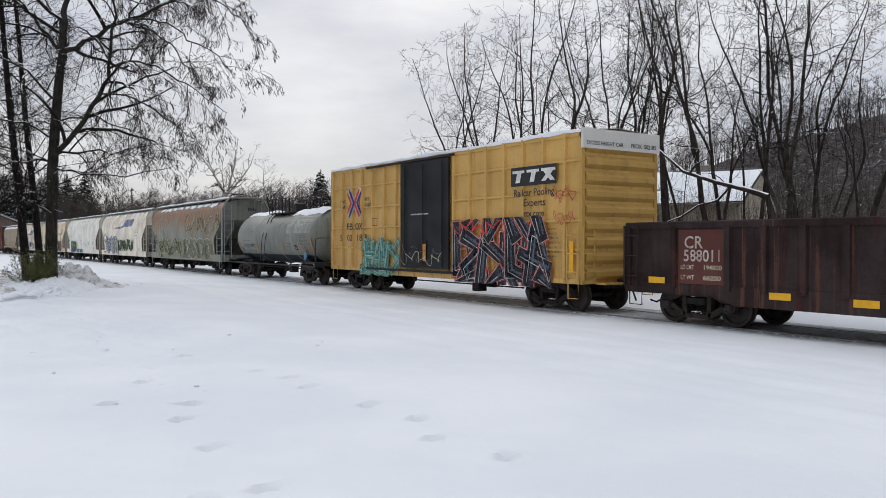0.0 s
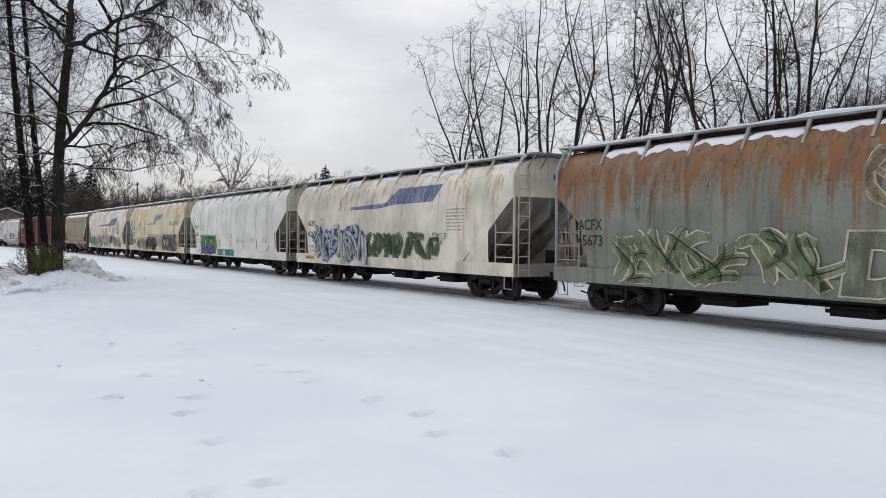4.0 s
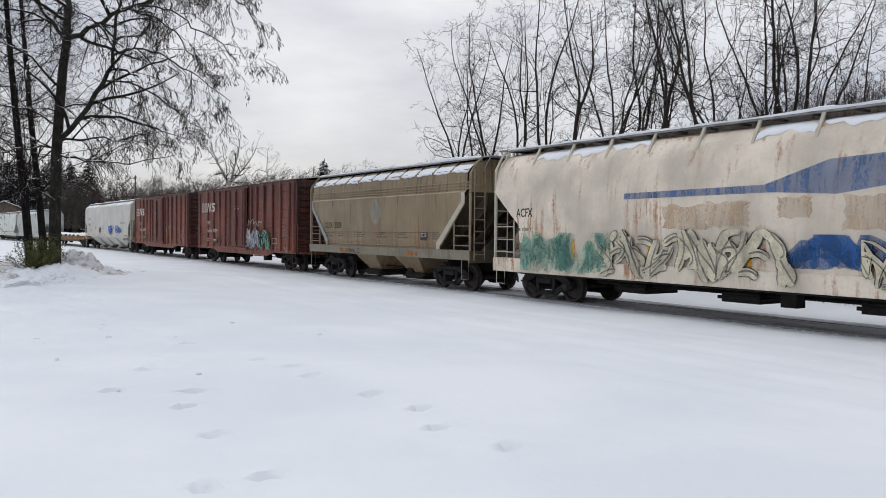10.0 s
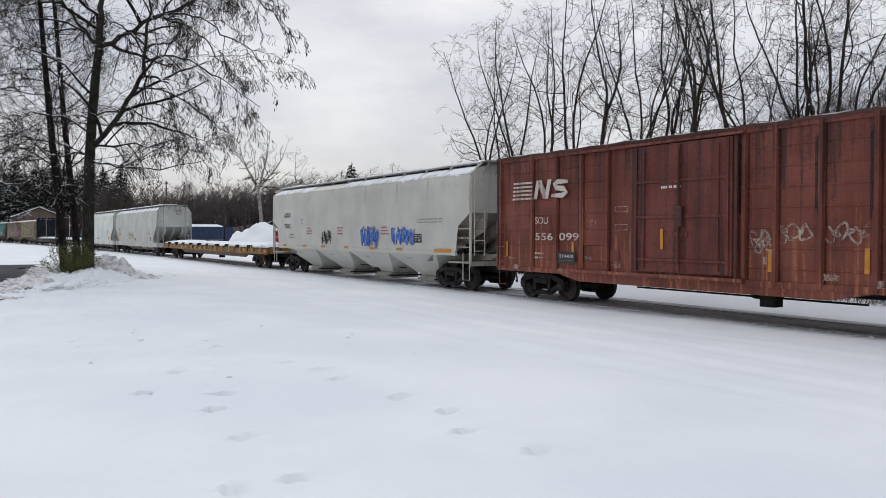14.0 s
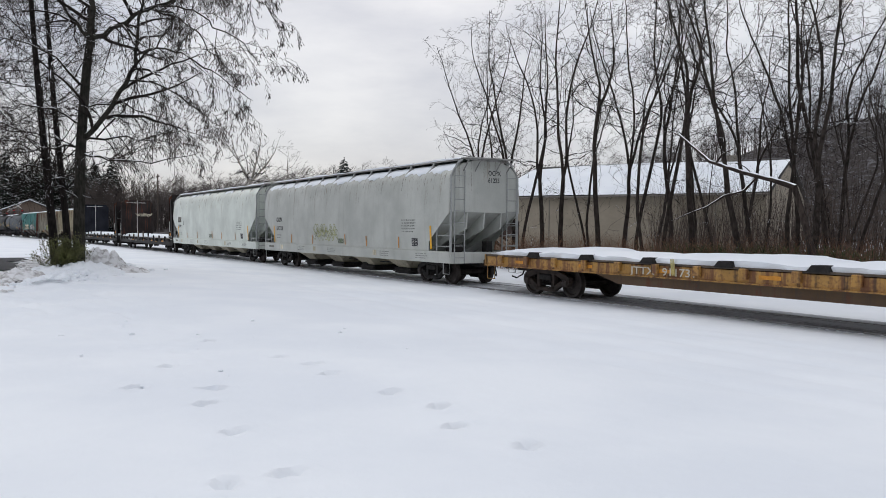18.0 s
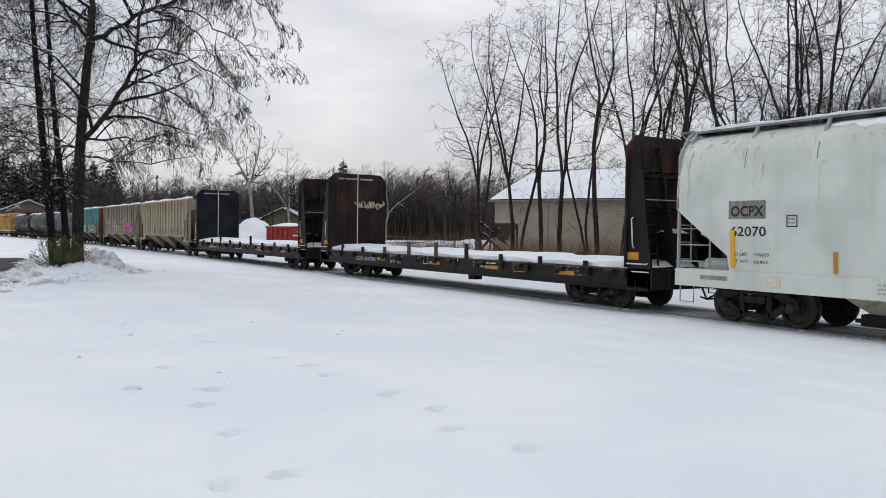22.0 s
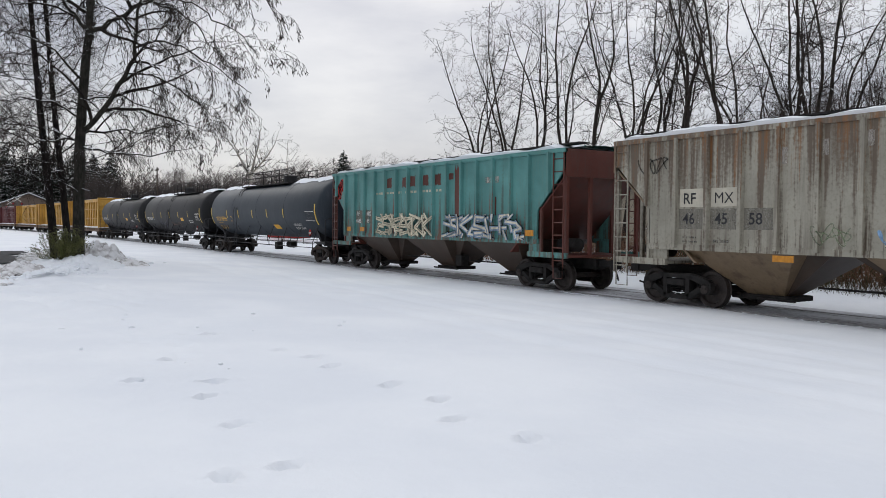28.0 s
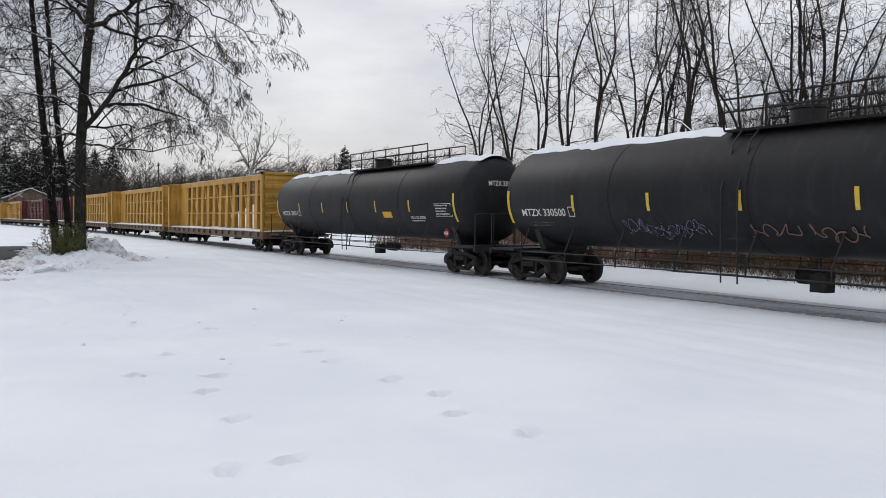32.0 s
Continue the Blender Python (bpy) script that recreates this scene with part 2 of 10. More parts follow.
# ---- ground ----
TRACK_Y = 16.5
STEPS = [(-4.55, 3.64, 80), (-5.32, 3.49, 60), (-6.01, 3.77, 75), (-6.76, 3.68, 60), (-8.01, 3.59, 70), (-8.68, 3.67, 60), (-9.35, 3.51, 80),
         (-11.4, 3.2, 60), (-3.6, 2.0, 40), (-9.4, 2.2, 50), (-7.93, 2.27, 20), (-7.27, 2.02, 70), (-8.33, 1.61, 60), (-6.13, 1.96, 50), (-4.89, 1.49, 90), (-4.9, 1.9, 60)]


def smooth01(a, b, x):
    t = np.clip((x - a) / (b - a), 0, 1)
    return t * t * (3 - 2 * t)


def bend(x):
    """How far the railway has curved aside at x, in metres."""
    return np.clip(-60.0 - np.asarray(x, float), 0, 450) ** 2 / 3000.0


def along(s, off=0.0):
    """The place at s metres along the railway, off metres beyond its middle, and its heading in degrees."""
    if s > -60:
        return s, TRACK_Y + off, 0.0
    a = (-60.0 - s) / 1500.0
    return -60 - (1500 + off) * math.sin(a), TRACK_Y + off - (1500 + off) * (1 - math.cos(a)), math.degrees(a)


def ground_z(x, y):
    """The snow's height: a lot that falls gently to the track, and the land beyond it."""
    y = y + bend(x)
    z = 0.40 - 0.44 * smooth01(3, 14.6, y)
    z = z + 0.30 * smooth01(18.6, 24, y) + 0.35 * smooth01(30, 70, y)
    return z


rng = np.random.RandomState(3)


def build_ground():
    xs = np.concatenate([-np.geomspace(3000, 60, 26), np.arange(-58, -38, 0.5), np.arange(-38, -12, 0.17), np.arange(-12, 0, 0.07), np.arange(0, 14, 0.6), np.geomspace(14, 3000, 24)])
    ys = np.concatenate([-np.geomspace(3000, 6, 26), np.arange(-5.5, 0, 0.4), np.arange(0, 1.1, 0.14), np.arange(1.1, 5.2, 0.07), np.arange(5.2, 15.5, 0.12), [15.55, 15.64, 15.69, 15.75, 15.9], np.arange(16.2, 26, 0.35), np.geomspace(26, 3000, 30)])
    X, Y = np.meshgrid(xs, ys)
    Z = ground_z(X, Y)
    fade = np.exp(-(np.hypot(X, Y) / 60) ** 2)
    for k, (fx, fy, amp) in enumerate(((0.23, 0.31, 0.03), (0.6, 0.5, 0.02), (1.3, 1.7, 0.010), (3.1, 2.7, 0.005))):
        Z += fade * amp * np.sin(fx * X + 1.3 * k + 1.5 * np.sin(fy * Y * 0.7)) * np.cos(fy * Y + 0.7 * k + np.sin(fx * X * 0.6))
    near = smooth01(15.2, 14.0, Y)
    # trodden and ploughed snow towards the trees, in clods
    trod = smooth01(-11, -17, X) * smooth01(-37, -30, X) * smooth01(4.6, 2.6, Y) * smooth01(-0.6, 0.4, Y)
    for fx, fy, amp in ((2.3, 3.1, 0.035), (4.7, 5.3, 0.034), (8.1, 9.7, 0.026)):
        Z += trod * amp * np.sin(fx * X + 2.1 * np.sin(fy * 0.61 * Y)) * np.sin(fy * Y + 1.9 * np.sin(fx * 0.53 * X))
    # a line of older scuffs that leads off across the lot
    for k in range(26):
        sx, sy = -9.6 - 0.72 * k + 0.3 * math.sin(5.1 * k), 2.4 + 0.06 * k + 0.42 * math.sin(2.7 * k)
        d = ((X - sx) / 0.2) ** 2 + ((Y - sy) / 0.12) ** 2
        Z += -0.035 * np.exp(-d) + 0.012 * np.exp(-(np.sqrt(d) - 1.7) ** 2 * 4)
    # wheel ruts that sweep past towards the track
    for off, wide, deep in ((0.0, 0.24, 0.024), (1.7, 0.24, 0.026), (3.2, 0.25, 0.022), (4.9, 0.25, 0.020)):
        mid = 7.6 + off + 0.0022 * (X + 6) ** 2 + 0.25 * np.sin(X * 0.12)
        Z -= near * deep * np.exp(-((Y - mid) / wide) ** 2) * smooth01(-60, -30, X)
        Z += near * deep * 0.5 * np.exp(-((Y - mid - 0.45) / 0.2) ** 2) * smooth01(-60, -30, X)
    for sx, sy, turn in STEPS:
        a = radians(turn + 60)
        u = (X - sx) * math.cos(a) + (Y - sy) * math.sin(a)
        w = -(X - sx) * math.sin(a) + (Y - sy) * math.cos(a)
        d = (u / 0.125) ** 2 + (w / 0.058) ** 2
        Z += -0.085 * np.exp(-d ** 2) + 0.022 * np.exp(-(np.sqrt(d) - 1.6) ** 2 * 5)
    # flat under the track bed
    YB = Y + bend(X)
    bed = smooth01(15.66, 15.74, YB) * smooth01(18.8, 18.2, YB)
    Z = Z * (1 - bed) - 0.12 * bed
    m = len(xs)
    s = Shape()
    s.v = np.stack([X, Y, Z], -1).reshape(-1, 3).tolist()
    i, k = np.meshgrid(np.arange(len(ys) - 1), np.arange(m - 1), indexing="ij")
    q = (i * m + k).ravel()
    s.f = np.stack([q, q + 1, q + m + 1, q + m], 1).tolist()
    return thing("ground", s, SNOW, "smooth white snow over a wide lot with faint footprints and wheel ruts", "snow", kind="structure", smooth=60)


ground = build_ground()

# ---- track ----
BALLAST, b_nt, b_b = nodes_of("wet_ballast", 0.7)
b_c = mixed(b_nt, ramp_of(b_nt, noise_of(b_nt, 22, 4), 0.35, 0.7), (0.10, 0.10, 0.106, 1), (0.185, 0.185, 0.193, 1))
b_c = mixed(b_nt, ramp_of(b_nt, summed(b_nt, noise_of(b_nt, 0.8, 4, (0.25, 1.6, 1)), summed(b_nt, noise_of(b_nt, 9, 4), 0.5, "MULTIPLY")), 0.46, 0.86, 0, 0.85), b_c, (0.74, 0.76, 0.79, 1))
b_nt.links.new(b_c, b_b.inputs["Base Color"])
bumped(b_nt, b_b, noise_of(b_nt, 30, 3), 0.6, 0.02)
bed = Shape()
bed_rows = []
near_edge = lambda x: 15.69
for x in np.linspace(-600, 600, 241):
    j = [0.10 * math.sin(x * 0.9) * math.sin(x * 0.37), 0.12 * math.sin(x * 0.7 + 2) * math.sin(x * 0.23)]
    bed_rows.append([along(x, y - TRACK_Y)[:2] + (z,) for y, z in ((near_edge(x), -0.135), (near_edge(x) + 0.05, -0.022), (15.9, -0.018), (17.0, -0.012), (18.2 + j[1], -0.03), (18.35 + j[1], -0.135))])
bed.grid(bed_rows)
thing("track_bed", bed, BALLAST, "ballast track bed dusted grey-white with snow between the rails", "track bed", kind="structure")
for side in (-1, 1):
    y = TRACK_Y + side * 0.755
    r = Shape()
    prof = [(-0.07, -0.15), (0.07, -0.15), (0.07, -0.13), (0.012, -0.11), (0.012, -0.04), (0.037, -0.03), (0.037, -0.004), (0.028, 0.0), (-0.028, 0.0), (-0.037, -0.004), (-0.037, -0.03), (-0.012, -0.04), (-0.012, -0.11), (-0.07, -0.13)]
    r.grid([[along(x, y - TRACK_Y + a)[:2] + (b,) for a, b in prof + prof[:1]] for x in np.concatenate([np.arange(-600, -59, 10), [600]])])
    thing("rail", r, RAIL, "worn steel rail on a snowy track bed", "rail", "rails of the track", "structure")


def lumps(name, count, place, size, seed, flat=0.55):
    """Many small rounded lumps of snow in one mesh."""
    g = np.random.RandomState(seed)
    base = [(0, 0, 1)] + [(math.cos(a) * 0.8, math.sin(a) * 0.8, 0.55) for a in np.arange(6) * math.pi / 3] + [(math.cos(a + 0.5), math.sin(a + 0.5), -0.1) for a in np.arange(6) * math.pi / 3]
    faces = [(0, 1 + k, 1 + (k + 1) % 6) for k in range(6)] + [(1 + k, 7 + k, 1 + (k + 1) % 6) for k in range(6)] + [(1 + (k + 1) % 6, 7 + k, 7 + (k + 1) % 6) for k in range(6)]
    s = Shape()
    for _ in range(count):
        p = place(g)
        d = size[0] + (size[1] - size[0]) * g.rand() ** 2
        sc = d * (0.7 + 0.6 * g.rand(3))
        w = g.rand() * 6.3
        s.add([(p[0] + (a * math.cos(w) - b * math.sin(w)) * sc[0] * (1 + 0.2 * g.randn()), p[1] + (a * math.sin(w) + b * math.cos(w)) * sc[1], p[2] + c * sc[2] * flat) for a, b, c in base], faces)
    return s


def rail_lump(g):
    if g.rand() < 0.03:
        x, y = -7 - 20 * g.rand(), 1.2 + 5.5 * g.rand()
        return (x, y, float(ground_z(np.array(x), np.array(y))) - 0.022)
    x = -60 + 66 * g.rand()
    return (x, (15.62 if g.rand() < 0.6 else 15.86) + 0.05 * g.randn(), -0.04)


thing("snow_crumbs", lumps("c", 2600, rail_lump, (0.010, 0.045), 5), SNOW, "crumbs of snow scattered over the lot and along the rail", "snow", kind="stuff", smooth=60)

# ---- warehouse behind the trees ----
WALL = plain("beige_render", lin(150, 140, 124), 0.85, 0, 0.12, 0.6, 0.1)
ROOF = plain("dark_roof", (0.05, 0.045, 0.042, 1), 0.8, 0, 0.3, 2)
TRIM = plain("grey_trim", lin(118, 112, 104), 0.7, 0, 0.15, 2)


def build_warehouse():
    e, rz, L, d = 4.5, 7.2, 19.6, 15.0
    h = holder("warehouse", "long beige warehouse with a snow-covered gable roof", "building", m=pose(-40.45, 40.05, 0, 0, 0, 24.8))
    hx = L / 2
    w = Shape()
    w.prism([(0, 0.2), (d, 0.2), (d, e), (d / 2, rz - 0.12), (0, e)], -hx, hx, "x")
    part("wall", w, WALL, h, "plain beige rendered wall")
    for k, (a, b) in enumerate((((-0.5, e - 0.14), (d / 2, rz)), ((d / 2, rz), (d + 0.5, e - 0.14)))):
        (ya, za), (yb, zb) = a, b
        r = Shape().prism([(ya, za), (yb, zb), (yb, zb + 0.12), (ya, za + 0.12)], -hx - 0.3, hx + 0.3, "x")
        roof = part("roof", r, ROOF, h, "dark roof slope")
        sn = Shape()
        rows = []
        for i in range(41):
            u = i / 40
            x = (-hx - 0.26) + (2 * hx + 0.52) * u
            rows.append([(x, ya + (yb - ya) * t, za + (zb - za) * t + 0.125 + 0.09 * math.sin(math.pi * min(max(t * 1.02 + 0.02, 0), 1)) ** 0.3 + 0.02 * math.sin(7 * u + 5 * t)) for t in (0.01, 0.04, 0.2, 0.4, 0.6, 0.8, 0.97, 0.99)])
        sn.grid(rows)
        part("snow_cover", sn, SNOW, roof, "even layer of snow", 60)
    for k in range(int(L / 3.0)):
        x = -hx + 1.5 + 3.0 * k
        part("wall_joint", Shape().box(x - 0.03, x + 0.03, -0.03, 0.0, 0.2, e - 0.25), TRIM, h)
    part("gutter", Shape().tube([(-hx - 0.3, -0.56, e - 0.08), (hx + 0.3, -0.56, e - 0.08)], 0.07), TRIM, h, "grey gutter")
    part("roof_vent", Shape().box(hx - 4.2, hx - 3.4, d / 2 - 0.4, d / 2 + 0.4, rz - 0.3, rz + 0.45, 0.05), TRIM, h, "small grey roof vent")


build_warehouse()

# ---- the train ----
def track_s(t):
    """How far the train has gone at t seconds, in metres; it gathers speed slowly."""
    u = (t - 16) / 16
    return 194.09 * u + 9.01 * u * u + 0.46 * u ** 3


CARS, WHEELSETS = [], []
WHEEL_R = 0.445


def wheelset_shape():
    s = Shape()
    s.tube([(0, -1.02, 0), (0, 1.02, 0)], 0.075, 10)
    for d in (-1, 1):
        y = d * 0.755
        prof = [(0.09, 0.09), (0.15, 0.085), (0.17, 0.03), (0.33, 0.015), (0.36, 0.065), (0.435, 0.065), (WHEEL_R, -0.05), (0.47, -0.06), (0.47, -0.075), (0.37, -0.075), (0.34, -0.02), (0.17, -0.03), (0.13, -0.07), (0.09, -0.07)]
        s.revolve([(r, d * h) for r, h in (prof if d > 0 else prof)], (0, y, 0), "y", 28)
        s.revolve([(0.085, 0), (0.105, 0), (0.105, d * 0.1), (0.05, d * 0.115)], (0, d * 1.02, 0), "y", 12)
        for k in range(3):
            w = 2.1 * k
            s.tube([(0.06 * math.cos(w), d * 1.12, 0.06 * math.sin(w)), (0.06 * math.cos(w), d * 1.15, 0.06 * math.sin(w))], 0.016, 6)
    return s


def side_frame_shape(y):
    s, a, b = Shape(), y - 0.075, y + 0.075
    for d in (-1, 1):
        s.prism([(d * 0.78, 0.55), (d * 0.78, 0.40), (d * 0.70, 0.36), (d * 1.02, 0.36), (d * 1.07, 0.45), (d * 1.05, 0.60), (d * 0.95, 0.66)], a, b)
        s.prism([(d * 1.0, 0.66), (d * 0.45, 0.80), (d * 0.40, 0.68), (d * 0.80, 0.54)], a - 0.01, b + 0.01)
        s.prism([(d * 0.80, 0.42), (d * 0.70, 0.50), (d * 0.30, 0.27), (d * 0.38, 0.17)], a, b)
        s.prism([(d * 0.30, 0.74), (d * 0.42, 0.74), (d * 0.40, 0.25), (d * 0.28, 0.25)], a, b)
        s.box(d * 0.89 - 0.12, d * 0.89 + 0.12, y - 0.10, y + 0.10, 0.33, 0.56, 0.02)
    s.box(-0.46, 0.46, a - 0.01, b + 0.01, 0.68, 0.80, 0.015)
    s.box(-0.40, 0.40, a, b, 0.16, 0.27, 0.015)
    return s


def spring_shape(y):
    s = Shape()
    for k in (-0.17, 0.0, 0.17):
        for z in np.arange(0.28, 0.50, 0.045):
            s.revolve([(0.05, -0.012), (0.075, 0.0), (0.05, 0.012)], (k, y, z + 0.01), "z", 10)
    s.box(-0.27, 0.27, y - 0.12, y + 0.12, 0.50, 0.66, 0.02)
    return s


TRUCK = {}


def truck(car, x, mat=IRON):
    """A two-axle truck under a car: bolster, side frames, springs and wheelsets."""
    if "bolster" not in TRUCK:
        bo = Shape().box(-0.22, 0.22, -1.0, 1.0, 0.46, 0.66, 0.02).box(-0.25, 0.25, -0.25, 0.25, 0.66, 0.80, 0.02)
        for d in (-1, 1):
            bo.box(d * 0.42 - 0.05, d * 0.42 + 0.05, -0.85, 0.85, 0.30, 0.42)
            for e in (-1, 1):
                bo.box(d * 0.47 - 0.04, d * 0.47 + 0.04, e * 0.75 - 0.09, e * 0.75 + 0.09, 0.30, 0.60, 0.02)
        for d in (-1, 1):
            TRUCK["frame", d], TRUCK["spring", d] = side_frame_shape(d * 1.0), spring_shape(d * 0.99)
        TRUCK["bolster"], TRUCK["wheel"] = bo, wheelset_shape()
        TRUCK["meshes"] = {}
    key = mat.name
    if key not in TRUCK["meshes"]:
        TRUCK["meshes"][key] = (TRUCK["bolster"].mesh("truck", IRON), [TRUCK["frame", d].mesh("side_frame", mat) for d in (-1, 1)],
                                [TRUCK["spring", d].mesh("spring", IRON) for d in (-1, 1)], TRUCK["wheel"].mesh("wheelset", WHEEL))
    bo, fr, sp, wh = TRUCK["meshes"][key]
    t = new("truck", bo)
    t.parent, t.location = car, (x, 0, 0)
    for me, nm in ((fr[0], "side_frame"), (fr[1], "side_frame"), (sp[0], "spring"), (sp[1], "spring")):
        o = new(nm, me)
        o.parent = t
    for d in (-1, 1):
        o = new("wheelset", wh)
        o.parent, o.location = t, (d * 0.89, 0, WHEEL_R)
        WHEELSETS.append((o, d))
    return t


def car_base(label, category, front, rear, trucks, truck_mat=IRON, sill=0.95, reach=0.55, stub=0.0):
    """An empty car at its mid-length with trucks, centre sill, couplers and air hoses. trucks: the truck centre's distance from each end."""
    mid, half = (front + rear) / 2, (front - rear) / 2
    car = holder("freight_car", label, category, "cars of the freight train")
    CARS.append((car, mid))
    for d in (-1, 1):
        truck(car, d * (half - trucks), truck_mat)
        x = d * (half + reach)
        c = Shape().box(min(d * (half - 0.4), x), max(d * (half - 0.4), x), -0.09, 0.09, 0.74, 0.93, 0.02)
        c.prism([(x - d * 0.12, -0.13), (x + d * 0.12, -0.16), (x + d * 0.16, 0.02), (x + d * 0.05, 0.16), (x - d * 0.12, 0.13)], 0.70, 0.97, "z")
        part("coupler", c, IRON, car)
        hose = [(d * (half + 0.15), 0.32, 0.72), (d * (half + 0.28), 0.30, 0.48), (d * (half + 0.45), 0.18, 0.36), (x, 0.05, 0.42)]
        part("air_hose", Shape().tube(hose, 0.028, 6), BLACK, car)
    if stub:
        for d in (-1, 1):
            x0, x1 = sorted((d * (half - 0.1), d * (half - stub)))
            part("stub_sill", Shape().box(x0, x1, -0.2, 0.2, 0.66, sill), IRON, car)
    else:
        part("centre_sill", Shape().box(-half + 0.1, half - 0.1, -0.2, 0.2, 0.66, sill), IRON, car)
    return car, half


def ladder(car, pts_a, pts_b, rungs, mat, r=0.022, name="ladder"):
    """Two stiles along pts_a and pts_b and evenly spaced rungs between their straight ends."""
    s = Shape().tube(pts_a, r, 5).tube(pts_b, r, 5)
    for k in range(rungs):
        u = (k + 0.5) / rungs
        p = Vector(pts_a[0]).lerp(Vector(pts_a[-1]), u)
        q = Vector(pts_b[0]).lerp(Vector(pts_b[-1]), u)
        s.tube([p, q], r * 0.75, 4)
    return part(name, s, mat, car)


def ladders(car, half, w, z0, z1, mat, wide=0.42, every=0.40):
    n = max(2, int((z1 - z0) / every))
    for d in (-1, 1):
        for e in (-1, 1):
            x = d * (half - 0.06)
            ladder(car, [(x, e * (w + 0.05), z0), (x, e * (w + 0.05), z1)], [(x - d * wide, e * (w + 0.05), z0), (x - d * wide, e * (w + 0.05), z1)], n, mat)
            x = d * (half + 0.06)
            ladder(car, [(x, e * (w - 0.05), z0), (x, e * (w - 0.05), z1)], [(x, e * (w - 0.05 - wide), z0), (x, e * (w - 0.05 - wide), z1)], n, mat)


def stirrups(car, half, w, mat, z=0.95):
    for d in (-1, 1):
        for e in (-1, 1):
            x = d * (half - 0.1)
            part("stirrup_step", Shape().tube([(x, e * w, z), (x, e * w, 0.42), (x - d * 0.4, e * w, 0.42), (x - d * 0.4, e * w, z)], 0.018, 5), mat, car)


def brake_gear(car, x, z=0.9, mat=IRON):
    s = Shape()
    s.revolve([(0.05, 0), (0.2, 0.03), (0.2, 0.75), (0.05, 0.8)], (x, 0.55, z - 0.25), "x", 12)
    part("air_tank", s, mat, car)
    s = Shape().box(x + 1.1, x + 1.5, -0.75, -0.4, z - 0.5, z - 0.1, 0.03).tube([(x - 3, -0.45, z - 0.3), (x + 3.5, -0.45, z - 0.3)], 0.025, 5)
    part("brake_valve", s, mat, car)


def hand_wheel(car, x, y, z, mat):
    s = Shape()
    for k in range(4):
        w = k * math.pi / 2 + 0.4
        s.tube([(x, y, z), (x, y + 0.24 * math.cos(w), z + 0.24 * math.sin(w))], 0.014, 4)
    s.tube([(x, y + 0.25 * math.cos(w), z + 0.25 * math.sin(w)) for w in np.linspace(0, 2 * math.pi, 15)], 0.018, 5)
    s.tube([(x - 0.12, y, z), (x + 0.02, y, z)], 0.04, 6)
    part("brake_wheel", s, mat, car)


# ---- lettering and painting on car sides ----
TEXTS = {}


def text_shape(words, size, fat=0.0, shear=0.0, spacing=1.0, width=None):
    key = (words, size, fat, shear, spacing)
    if key not in TEXTS:
        cu = bpy.data.curves.new("lettering", "FONT")
        cu.body, cu.size, cu.offset, cu.shear, cu.space_character, cu.resolution_u = words, size, fat, shear, spacing, 3
        ob = bpy.data.objects.new("lettering", cu)
        me = bpy.data.meshes.new_from_object(ob)
        TEXTS[key] = ([tuple(v.co) for v in me.vertices], [tuple(p.vertices) for p in me.polygons])
        bpy.data.objects.remove(ob)
        bpy.data.curves.remove(cu)
        bpy.data.meshes.remove(me)
    return TEXTS[key]


def cut_rows(verts, faces, step):
    """Splits a flat shape along level lines, so that it can follow a curved side."""
    bm = bmesh.new()
    vs = [bm.verts.new((v[0], v[1], v[2] if len(v) > 2 else 0.0)) for v in verts]
    for f in faces:
        try:
            bm.faces.new([vs[i] for i in f])
        except ValueError:
            pass
    zs = [v[1] for v in verts]
    z = math.ceil(min(zs) / step) * step
    while z < max(zs):
        bmesh.ops.bisect_plane(bm, geom=bm.verts[:] + bm.edges[:] + bm.faces[:], plane_co=(0, z, 0), plane_no=(0, 1, 0))
        z += step
    bm.verts.index_update()
    out = [tuple(v.co) for v in bm.verts], [tuple(v.index for v in f.verts) for f in bm.faces]
    bm.free()
    return out


def on_side(car, name, verts, faces, x, z, side, mat, proud=0.006, label="", curved=False):
    """Lays a flat shape on the car's near side. side(z): how far the side stands out."""
    if curved:
        verts, faces = cut_rows(verts, faces, 0.2)
    s = Shape()
    s.v = [(x + v[0], -side(z + v[1]) - proud - (v[2] if len(v) > 2 else 0.0), z + v[1]) for v in verts]
    s.f = list(faces)
    if not s.f:
        return None
    return part(name, s, mat, car, label, 0)


def letters(car, words, x, z, size, side, mat, curved=False, fat=0.012, label="", length=None, proud=0.006):
    v, f = text_shape(words, size, fat * size)
    if length:
        w = max(p[0] for p in v) - min(p[0] for p in v)
        v = [(p[0] * length / w, p[1]) for p in v]
    return on_side(car, "lettering", v, f, x, z, side, mat, proud, label, curved)


FINE_PRINT = plain("worn_fine_print", lin(84, 83, 80), 0.7, 0, 0.2, 3, 0, worn=0.6)


